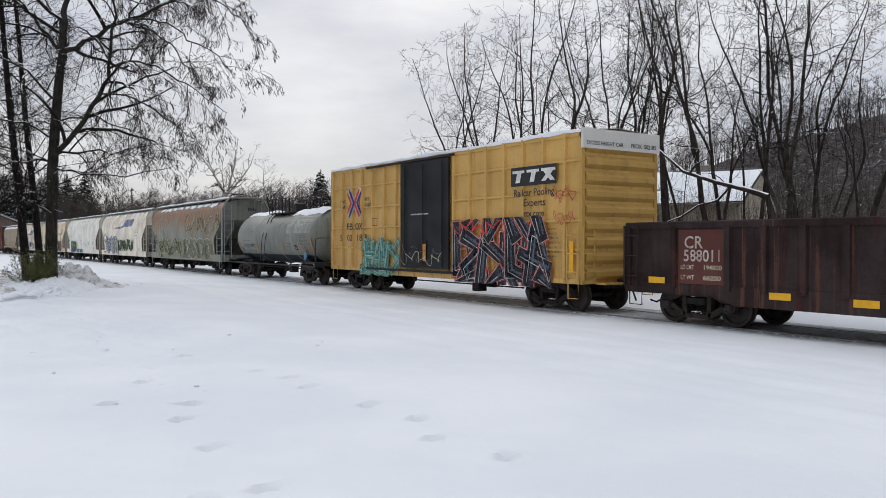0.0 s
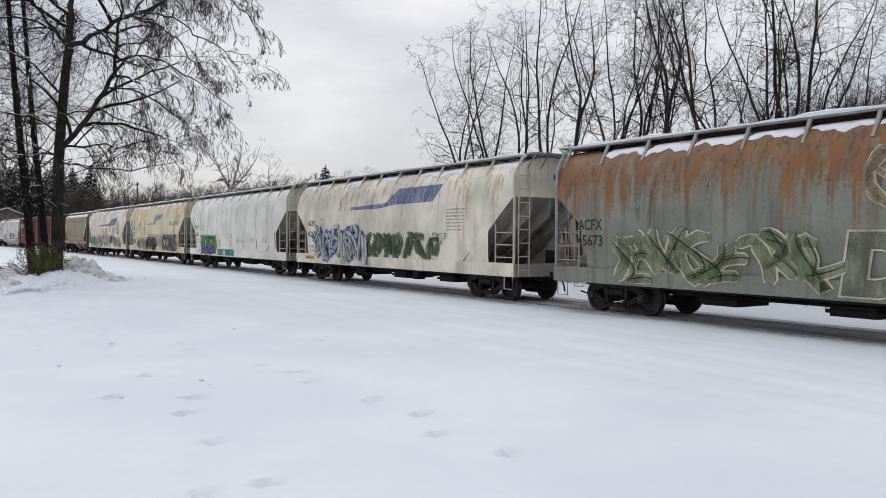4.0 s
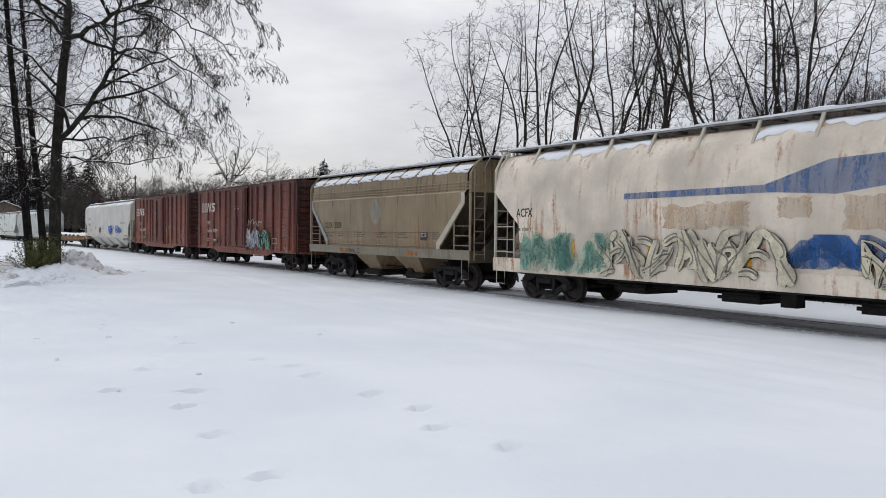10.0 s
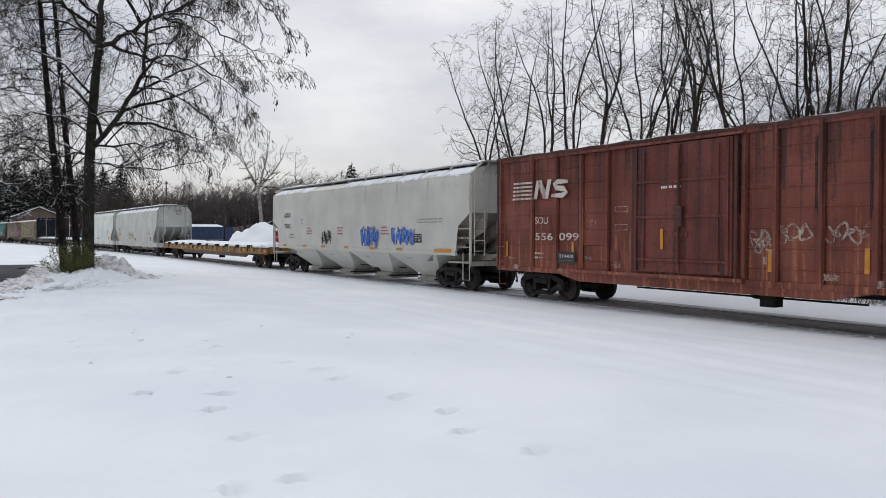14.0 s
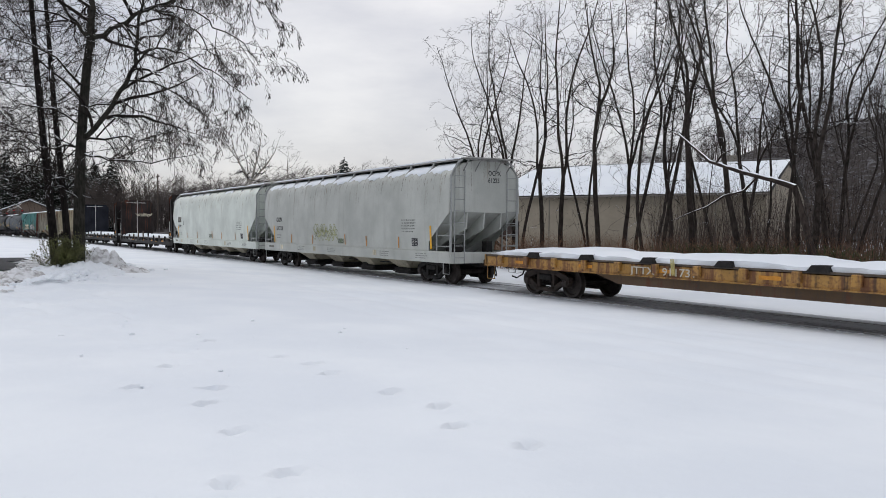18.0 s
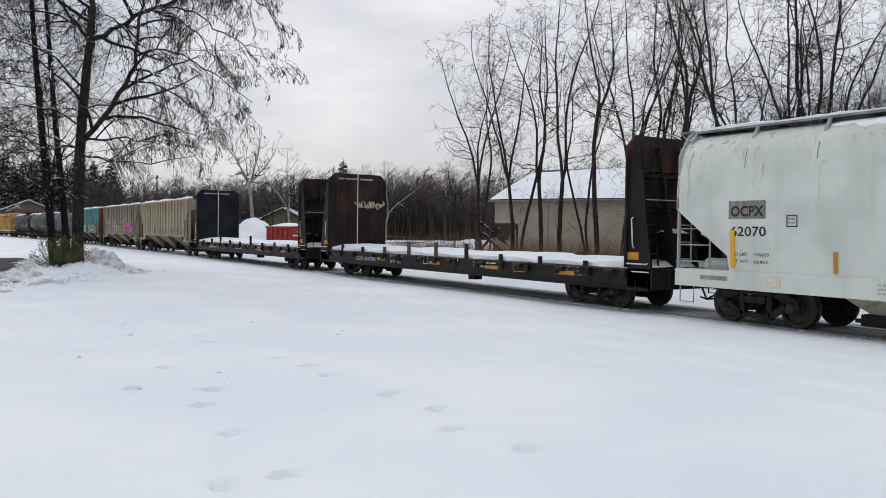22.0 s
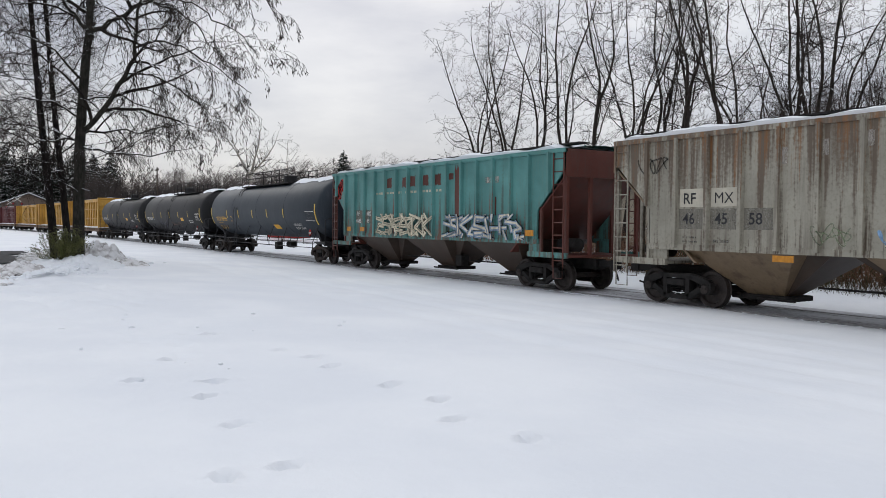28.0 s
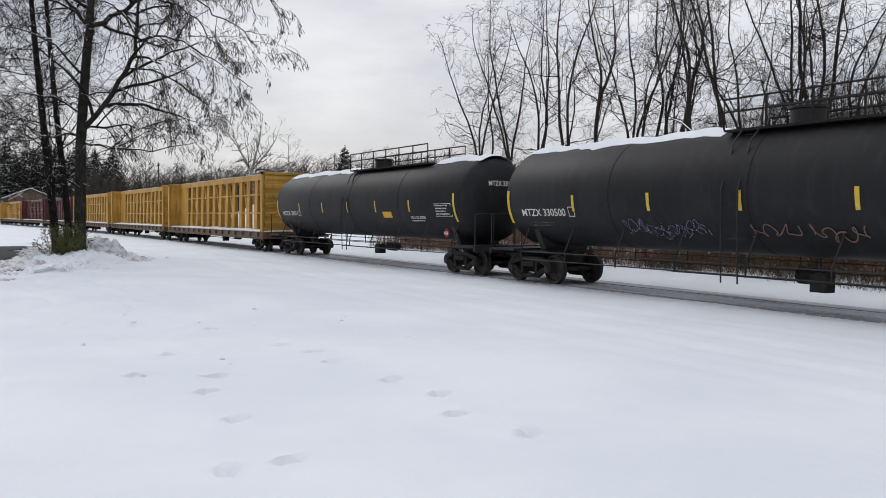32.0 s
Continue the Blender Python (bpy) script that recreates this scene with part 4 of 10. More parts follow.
    if chutes:
        n = chute_n
        saw = chutes == "saw"
        span = 15.1 if saw else 2 * half - 2 * trucks - 2.6
        for k in range(n):
            x = -span / 2 + span * (k + 0.5) / n
            pitch = span / n
            c = Shape()
            deep = chutes == "deep"
            zb, ha, hb = (0.42, 0.28 * pitch, 0.15 * pitch) if deep else (0.62, 0.26 * pitch, 0.11 * pitch)
            ya, yb = (1.2, 0.6) if deep else (1.1, 0.5)
            za = sill[0] + 0.08
            if saw:
                zb, ha, hb, ya, yb, za = 0.36, 0.495 * pitch, 0.16 * pitch, 1.47, 0.55, sill[0] + 0.01
            rings = [(ha, ya, za), (ha * 0.62 + hb * 0.38, ya * 0.55 + yb * 0.45, za + (zb - za) * 0.45), (hb, yb, zb)]
            v = [(x + q * a, r * b, z) for a, b, z in rings for q, r in ((-1, -1), (1, -1), (1, 1), (-1, 1))]
            c.add(v, [(3, 2, 1, 0), (8, 9, 10, 11)] + [(4 * m + k2, 4 * m + (k2 + 1) % 4, 4 * m + 4 + (k2 + 1) % 4, 4 * m + 4 + k2) for m in (0, 1) for k2 in range(4)])
            ch = part("discharge_chute", c, chute_mat or IRON, car)
            gw = hb * (1.1 if saw else 1.4)
            g = Shape().box(x - gw, x + gw, -yb - 0.12, yb + 0.12, zb - 0.22, zb + 0.02, 0.02).box(x - gw * 1.12, x + gw * 1.12, -yb - 0.18, -yb - 0.10, zb - 0.15, zb - 0.07).box(x - gw * 1.12, x + gw * 1.12, yb + 0.10, yb + 0.18, zb - 0.15, zb - 0.07)
            part("outlet_gate", g, slope_mat if saw else IRON, ch)
            part("capstan_shaft", Shape().tube([(x + gw * 1.2, -yb - 0.32, zb - 0.1), (x + gw * 1.2, yb + 0.32, zb - 0.1)], 0.035, 6), IRON, ch)
    if chutes == "low":
        part("outlet_pipe", Shape().tube([(-half + 3.4, -0.35, 0.62), (half - 3.4, -0.35, 0.62)], 0.06, 8), IRON, car)
        part("brake_pipe", Shape().tube([(-half + 1.0, -1.2, 0.76), (half - 1.0, -1.2, 0.76)], 0.025, 5), IRON, car)
    stirrups(car, half, 1.46, trim_mat, sill[0] + 0.1)
    brake_gear(car, 0.0)
    return car, half, sid


# ---- box cars ----
def box_car(label, front, rear, mat, end_mat, z0, z1, door, door_mat, posts, roof_mat, trucks=2.1, truck_mat=IRON, rails=(), trim=None, belly=None,
            roof_snow=0.05, seed=1, w=1.5, end_ribs=11, white_top=None, door_rail=None, ladder_z=None):
    """A box car: side sheets with upright posts, a sliding door, corrugated ends and a low-pitched roof."""
    car, half = car_base(label, "railway box car", front, rear, trucks, truck_mat)
    trim = trim or mat
    part("body", Shape().box(-half, half, -w + 0.05, w - 0.05, z0, z1), mat, car, "side sheets between posts")
    for e in (-1, 1):
        for nm, za in (("bottom_rail", z0), ("top_rail", z1 - 0.14)):
            ya, yb = sorted((e * (w - 0.06), e * w))
            part(nm, Shape().box(-half, half, ya, yb, za, za + 0.14), mat, car)
    for e in (-1, 1):
        for x in posts:
            part("side_post", Shape().prism([(x - 0.07, e * (w - 0.05)), (x + 0.07, e * (w - 0.05)), (x + 0.045, e * (w + 0.035)), (x - 0.045, e * (w + 0.035))], z0 + 0.05, z1 - 0.02, "z"), mat, car)
        for z in rails:
            for xa, xb in ((-half, door[0]), (door[1], half)):
                part("side_rib", Shape().prism([(e * (w - 0.05), z - 0.05), (e * (w + 0.015), z - 0.02), (e * (w + 0.015), z + 0.02), (e * (w - 0.05), z + 0.05)], xa, xb, "x"), mat, car)
        d = Shape().box(door[0], door[1], e * (w + 0.06) - 0.04, e * (w + 0.06) + 0.03, z0 + 0.22, z1 - 0.18, 0.01)
        dm = (door[0] + door[1]) / 2
        dr = part("door", d, door_mat, car, "sliding side door")
        for k in range(6):
            z = z0 + 0.4 + (z1 - z0 - 0.8) * k / 5
            part("door_rib", Shape().box(door[0] + 0.06, door[1] - 0.06, e * (w + 0.09) - 0.015, e * (w + 0.09) + 0.02, z - 0.035, z + 0.035), door_mat, dr)
        for x in (door[0] + 0.35, dm, door[1] - 0.35):
            part("locking_rod", Shape().tube([(x, e * (w + 0.13), z0 + 0.3), (x, e * (w + 0.13), z1 - 0.3)], 0.02, 5), door_mat, dr)
        part("latch", Shape().box(dm - 0.25, dm + 0.25, e * (w + 0.12) - 0.02, e * (w + 0.12) + 0.04, z0 + 1.1, z0 + 1.2), door_mat, dr)
        for za, zb in ((z0 + 0.08, z0 + 0.16), (z1 - 0.16, z1 - 0.09)):
            part("door_track", Shape().box(door[0] - 2.6, door[1] + 0.3, e * (w + 0.09) - 0.05, e * (w + 0.09) + 0.05, za, zb), door_rail or mat, car)
        if belly:
            part("side_sill", Shape().prism([(-half + 3.0, z0), (half - 3.0, z0), (half - 3.9, z0 - belly), (-half + 3.9, z0 - belly)], e * (w - 0.02), e * (w - 0.10)), mat, car)
    for d in (-1, 1):
        e = Shape().box(d * half - 0.02, d * half + 0.03, -w, w, z1 - 0.2, z1)
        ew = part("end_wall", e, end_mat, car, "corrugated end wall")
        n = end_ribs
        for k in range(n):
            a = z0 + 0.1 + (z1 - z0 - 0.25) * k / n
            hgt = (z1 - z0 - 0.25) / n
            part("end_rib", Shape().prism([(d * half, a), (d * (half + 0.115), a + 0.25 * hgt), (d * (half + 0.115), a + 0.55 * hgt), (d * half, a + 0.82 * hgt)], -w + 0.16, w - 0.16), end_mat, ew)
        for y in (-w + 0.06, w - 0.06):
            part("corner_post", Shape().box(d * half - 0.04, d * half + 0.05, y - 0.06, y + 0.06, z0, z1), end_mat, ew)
        if white_top:
            part("end_band", Shape().box(d * half + 0.03, d * half + 0.125, -w - 0.01, w + 0.01, z1 - 0.48, z1 + 0.06), white_top, car, "white band across the top of the end")
        ew = Shape().box(min(d * half, d * (half + 0.35)), max(d * half, d * (half + 0.35)), -0.9, 0.9, z0 - 0.02, z0 + 0.03)
        part("end_platform", ew, trim, car)
    r = Shape()
    rows = []
    n = int(half * 2 / 1.2)
    for i in range(n * 2 + 1):
        x = -half - 0.05 + (2 * half + 0.1) * i / (2 * n)
        lift = 0.03 if i % 2 else 0.0
        rows.append([(x, y, z + lift) for y, z in ((-w - 0.03, z1 - 0.06), (-w - 0.03, z1 + 0.01), (-w / 2, z1 + 0.09), (0, z1 + 0.15), (w / 2, z1 + 0.09), (w + 0.03, z1 + 0.01), (w + 0.03, z1 - 0.06))])
    part("roof", r.grid(rows), roof_mat, car, "low ribbed roof")
    if roof_snow:
        snow_strip(car, -half + 0.2, half - 0.3, -w + 0.25, w - 0.3, z1 + 0.05, roof_snow + 0.06, seed)
    lz = ladder_z or (z0 + 0.05, z0 + 1.45)
    ladders(car, half, w, lz[0], lz[1], trim)
    stirrups(car, half, w - 0.02, trim, z0 + 0.1)
    hand_wheel(car, -half - 0.25, 0.6, z0 + 1.3, trim)
    brake_gear(car, 0.5, z0)
    return car, half


# ---- tank cars ----
def tank_side(zc, r):
    return lambda z: math.sqrt(max(0.01, r * r - (z - zc) ** 2))


def tank_car(label, front, rear, shell, r, zc, mat, trucks=1.15, reach=0.55, platform=None, seed=1, top_rail=(0.1, 3.4), low_rail=True, snow=True, dome=None, truck_mat=IRON, seams=5,
             saddle=0.35, ladder_at=None, dome_r=0.36, drape=False, seam_at=None):
    """A tank car: a riveted round shell with dished heads on stub sills, with a top platform, a dome, ladders and side walks."""
    car, half = car_base(label, "railway tank car", front, rear, trucks, truck_mat, 0.98, reach, 2.6)
    L = shell / 2
    s = Shape()
    hd = 0.62
    prof = [(0.02, -L - 0.0), (r * 0.45, -L + 0.08), (r * 0.75, -L + 0.2), (r * 0.93, -L + 0.4), (r, -L + hd)]
    for x in seam_at or [(-L + hd) + (2 * L - 2 * hd) * k / seams for k in range(1, seams)]:
        prof += [(r, x - 0.052), (r + 0.009, x - 0.05), (r + 0.009, x + 0.05), (r, x + 0.052)]
    prof += [(q, -h) for q, h in prof[4::-1]]
    s.revolve(prof, (0, 0, zc), "x", 48)
    part("tank", s, mat, car, "round tank shell with dished heads")
    for d in (-1, 1):
        sd = Shape().box(d * (half - trucks) - 0.75, d * (half - trucks) + 0.75, -0.95, 0.95, 0.92, 1.0)
        sd.prism([(-1.15, zc - r * saddle), (1.15, zc - r * saddle), (0.8, 0.98), (-0.8, 0.98)], d * (L - 1.55) - 0.12, d * (L - 1.55) + 0.12, "x")
        part("saddle", sd, BLACK, car)
        pf = Shape().box(min(d * half, d * (L - 0.9)), max(d * half, d * (L - 0.9)), -1.5, 1.5, 0.98, 1.05)
        pf.box(d * half - 0.05, d * half + 0.05, -1.5, 1.5, 0.86, 1.05)
        part("end_platform", pf, BLACK, car)
        for y in (-1, 1):
            hr = Shape().tube([(d * half, y * 1.45, 1.0), (d * half, y * 1.45, 2.1), (d * (half - 0.1), y * 1.2, 2.15), (d * (half - 0.1), y * 0.6, 2.15), (d * (half - 0.1), y * 0.6, 1.0)], 0.022, 5)
            part("handrail", hr, BLACK, car)
    for y in (-1, 1):
        if low_rail:
            wl_ = Shape()
            for z in (0.74, 0.98):
                wl_.tube([(-L + 1.2, y * 1.42, z), (L - 1.2, y * 1.42, z)], 0.017, 5)
            n = 9
            for k in range(n):
                x = -L + 1.2 + (2 * L - 2.4) * k / (n - 1)
                wl_.tube([(x, y * 1.42, 0.7), (x, y * 1.42, 1.02), (x + 0.12, y * (r * 0.8), zc - r * 0.62)], 0.022, 5)
            part("side_rail", wl_, BLACK, car)
        a, b = top_rail
        al = a if ladder_at is None else ladder_at - 0.5
        ladder(car, [(al + 0.5, y * 1.5, 0.55), (al + 0.5, y * (r + 0.06), zc), (al + 0.5, y * r * 0.75, zc + r * 0.75), (al + 0.5, y * r * 0.5, zc + r)],
               [(al + 0.95, y * 1.5, 0.55), (al + 0.95, y * (r + 0.06), zc), (al + 0.95, y * r * 0.75, zc + r * 0.75), (al + 0.95, y * r * 0.5, zc + r)], 9, BLACK, 0.02)
        p = Shape()
        p.box(a, b, y * 0.62 - 0.25, y * 0.62 + 0.25, zc + r - 0.1, zc + r - 0.05)
        for z in (0.36, 0.66):
            p.tube([(a, y * 0.86, zc + r - 0.05), (a, y * 0.86, zc + r + z), (b, y * 0.86, zc + r + z), (b, y * 0.86, zc + r - 0.05)], 0.026, 5)
        for k in range(1, 6):
            x = a + (b - a) * k / 6
            p.tube([(x, y * 0.86, zc + r - 0.06), (x, y * 0.86, zc + r + 0.66)], 0.026, 5)
        part("top_platform", p, IRON, car, "top walk with railings")
    dx = dome if dome is not None else (top_rail[0] + top_rail[1]) / 2
    dm = Shape().revolve([(0.1, -0.2), (dome_r, -0.2), (dome_r, 0.32), (dome_r + 0.04, 0.34), (dome_r + 0.04, 0.40), (0.1, 0.44)], (dx, 0, zc + r), "z", 20)
    part("dome", dm, BLACK if platform is None else platform, car, "round valve housing")
    if snow:
        for x0, x1 in ((-L + 0.5, top_rail[0] - 0.2), (top_rail[1] + 0.2, L - 0.4)):
            if x1 - x0 > 1:
                rows = []
                g = np.random.RandomState(seed)
                for i in range(25):
                    x = x0 + (x1 - x0) * i / 24
                    wid = (0.62 if drape and x0 > 0 else 0.42) + 0.05 * math.sin(3 * x + seed) + 0.03 * g.randn()
                    hh = (0.12 + 0.03 * math.sin(2 * x) + 0.02 * math.sin(5.3 * x)) * (0.4 if i in (0, 24) else 1)
                    rows.append([(x, r * math.sin(wid * q), zc + r * math.cos(wid * q) + hh * max(0.06, 1 - abs(q) ** 3)) for q in (-1, -0.92, -0.6, -0.2, 0.2, 0.6, 0.92, 1)])
                part("snow_cover", Shape().grid(rows), SNOW, car, "strip of snow along the top", 60)
    brake_gear(car, 0.0, 0.95)
    return car, half, tank_side(zc, r)


# ---- ribbed hoppers ----
def ribbed_hopper(label, front, rear, mat, chute_mat, end_mat, trim, trucks=1.75, truck_mat=IRON, seed=1, z0=1.45, z1=4.15, phase=-0.46, cut=((3.6, 0.0), (2.4, 1.25)), snow=0.07):
    """A covered hopper with upright ribs, open sloping ends and three discharge bays."""
    car, half = car_base(label, "railway hopper", front, rear, trucks, truck_mat, stub=3.0)
    w = 1.5
    ext = lambda z: half - float(np.interp(z, [cut[1][0], cut[0][0]], [cut[1][1], cut[0][1]]))
    zs = [z0, 1.9, cut[1][0], 2.7, 3.1, cut[0][0], 3.9, z1]
    for e in (-1, 1):
        s = Shape()
        rows = [[(ext(z) * u, e * w, z) for u in (-1, 0, 1)][::-e] for z in zs]
        s.grid(rows)
        s.grid([[(ext(z) * u, e * (w - 0.04), z) for u in (-1, 0, 1)][::e] for z in zs])
        part("body_side", s, mat, car, "flat side sheet")
    for e in (-1, 1):
        for k in range(-9, 10):
            x = phase + 0.92 * k
            zb = z0
            if abs(x) > half - 0.45:
                continue
            if abs(x) > half - 1.25:
                zb = max(z0, float(np.interp(half - abs(x), [0, 1.25], [3.6, 2.4])))
            part("side_rib", Shape().prism([(x - 0.06, e * w), (x + 0.06, e * w), (x + 0.045, e * (w + 0.11)), (x - 0.045, e * (w + 0.11))], zb, z1 - 0.06, "z"), mat, car)
        part("top_chord", Shape().box(-half, half, e * w - 0.05, e * w + 0.06, z1 - 0.10, z1 + 0.02), mat, car)
        part("side_sill", Shape().box(-half + 1.25, half - 1.25, e * (w - 0.03) - 0.05, e * (w - 0.03) + 0.05, z0 - 0.06, z0 + 0.08), mat, car)
        for d in (-1, 1):
            part("end_side_sill", Shape().box(min(d * half, d * (half - 1.75)), max(d * half, d * (half - 1.75)), e * 1.44 - 0.05, e * 1.44 + 0.05, 1.0, 1.16), mat, car)
            part("bolster_web", Shape().prism([(d * (half - 1.2), 1.1), (d * (half - 1.75), 1.1), (d * (half - 1.75), z0), (d * (half - 1.2), z0)], e * 1.42, e * 1.36), mat, car)
    for d in (-1, 1):
        e = Shape().box(d * half - 0.05, d * half, -w, w, cut[0][0] - 0.25, z1)
        part("end_sheet", e, end_mat, car)
        e = Shape().prism([(d * (half - 0.06), cut[0][0] - 0.24), (d * (half - 2.6), 1.1), (d * (half - 2.68), 1.1), (d * (half - 0.13), cut[0][0] - 0.24)], -w + 0.05, w - 0.05)
        part("slope_sheet", e, chute_mat if end_mat is mat else end_mat, car, "grimy sloping end sheet")
        f = Shape()
        for y in (-1.4, -0.5, 0.5, 1.4):
            f.box(d * (half - 0.06) - 0.05, d * (half - 0.06) + 0.05, y - 0.05, y + 0.05, 1.0, cut[0][0] - 0.2)
        f.box(min(d * half, d * (half - 1.6)), max(d * half, d * (half - 1.6)), -1.38, 1.38, 1.02, 1.09)
        for y in (-1.42, 1.42):
            f.box(d * (half - 1.15) - 0.04, d * (half - 1.15) + 0.04, y - 0.04, y + 0.04, 1.05, 2.5)
        part("end_frame", f, end_mat, car, "open end frame of posts")
        for y in (-1, 1):
            ladder(car, [(d * (half - 0.05), y * 1.53, 0.75), (d * (half - 0.05), y * 1.53, z1 - 0.1)], [(d * (half - 0.5), y * 1.53, 0.75), (d * (half - 0.5), y * 1.53, z1 - 0.1)], 9, trim)
        g = Shape().revolve([(0.05, 0), (0.2, 0.03), (0.2, 0.8), (0.05, 0.83)], (d * (half - 0.8) - 0.4, -0.6, 1.37), "x", 12)
        part("brake_cylinder", g, IRON, car)
    pitch = 4.38 * half / 8.15
    for k in range(3):
        x = pitch * (k - 1)
        v = [(x + q * a, r * b, z) for a, b, z in ((0.49 * pitch, 1.0, z0 + 0.05), (0.13 * pitch, 0.28, 0.42)) for q, r in ((-1, -1), (1, -1), (1, 1), (-1, 1))]
        # the recessed floor's shadow is painted in: darker brown than the chutes
        part("hopper_floor", Shape().add(v, [(3, 2, 1, 0), (4, 5, 6, 7)] + [(n, (n + 1) % 4, 4 + (n + 1) % 4, 4 + n) for n in range(4)]), M_CHUTE, car, "sloping floor of the bay, coloured dark for its shade")
        rings = [(0.33 * pitch, w - 0.05, z0 - 0.04), (0.22 * pitch, 0.90, 0.90), (0.11 * pitch, 0.32, 0.38)]
        v = [(x + q * a, r * b, z) for a, b, z in rings for q, r in ((-1, -1), (1, -1), (1, 1), (-1, 1))]
        ch = part("discharge_chute", Shape().add(v, [(3, 2, 1, 0), (8, 9, 10, 11)] + [(4 * m + n, 4 * m + (n + 1) % 4, 4 * m + 4 + (n + 1) % 4, 4 * m + 4 + n) for m in (0, 1) for n in range(4)]), chute_mat, car)
        gt = Shape().box(x - 0.14 * pitch, x + 0.16 * pitch, -0.45, 0.45, 0.27, 0.39, 0.02)
        part("outlet_gate", gt, IRON, ch)
        part("gate_bar", Shape().tube([(x - 0.18 * pitch, -0.5, 0.30), (x + 0.2 * pitch, -0.5, 0.30)], 0.03, 6), IRON, ch)
    r = Shape().grid([[(x, y, z) for y, z in ((-w, z1), (-0.7, z1 + 0.12), (0, z1 + 0.15), (0.7, z1 + 0.12), (w, z1))] for x in np.linspace(-half, half, 9)])
    part("roof", r, mat, car)
    h = Shape()
    for k in range(5):
        x = -half + 1.8 + (2 * half - 3.6) * k / 4
        h.box(x - 0.9, x + 0.9, -0.45, 0.45, z1 + 0.1, z1 + 0.24, 0.03)
    part("roof_hatch", h, mat, car)
    b = Shape().box(-half - 0.1, half + 0.1, -1.1, -0.7, z1 + 0.17, z1 + 0.21).box(-half - 0.1, half + 0.1, 0.7, 1.1, z1 + 0.17, z1 + 0.21)
    part("running_board", b, IRON, car, "steel roof walk")
    snow_strip(car, -half + 0.2, half - 0.5, -1.40, 1.0, z1 + 0.03, snow + 0.09, seed, wav=0.3)
    stirrups(car, half, 1.5, trim, 1.1)
    brake_gear(car, 0.0, 0.95)
    return car, half, (lambda z: w)


# ---- flat cars ----
def flat_car(label, front, rear, mat, deck_mat, z1=1.28, depth=0.36, belly=0.0, trucks=2.3, truck_mat=IRON, pockets=12, seed=1, snow=0.12, reach=0.55, w=1.45, plain_at=None):
    car, half = car_base(label, "railway flat car", front, rear, trucks, truck_mat, 0.98, reach)
    part("deck", Shape().box(-half, half, -w, w, z1 - 0.07, z1), deck_mat, car, "plank deck")
    for e in (-1, 1):
        out = [(-half, z1 - 0.05), (half, z1 - 0.05), (half, z1 - depth)]
        if belly:
            q = half - trucks - 1.6
            out += [(q, z1 - depth), (q - 1.2, z1 - depth - belly), (-q + 1.2, z1 - depth - belly), (-q, z1 - depth)]
        out += [(-half, z1 - depth)]
        part("side_sill", Shape().prism(out, e * w, e * (w - 0.10)), mat, car)
        part("sill_flange", Shape().box(-half, half, e * w - 0.06, e * w + 0.06, z1 - depth - 0.03, z1 - depth), mat, car) if not belly else None
        for k in range(pockets):
            x = -half + 0.9 + (2 * half - 1.8) * k / (pockets - 1)
            if plain_at and plain_at[0] < x + half < plain_at[1] and e < 0:
                continue
            part("stake_pocket", Shape().box(x - 0.10, x + 0.10, e * (w + 0.05) - 0.06, e * (w + 0.05) + 0.05, z1 - 0.26, z1 - 0.02, 0.015), mat, car)
    for d in (-1, 1):
        part("end_sill", Shape().box(d * half - 0.08, d * half + 0.06, -w, w, z1 - depth, z1, 0.01), mat, car)
    if snow:
        snow_strip(car, -half + 0.1, half - 0.1, -w + 0.08, w - 0.1, z1, snow, seed)
    stirrups(car, half, w, mat, z1 - 0.3)
    brake_gear(car, 0.0, 0.85)
    return car, half, (lambda z: w)


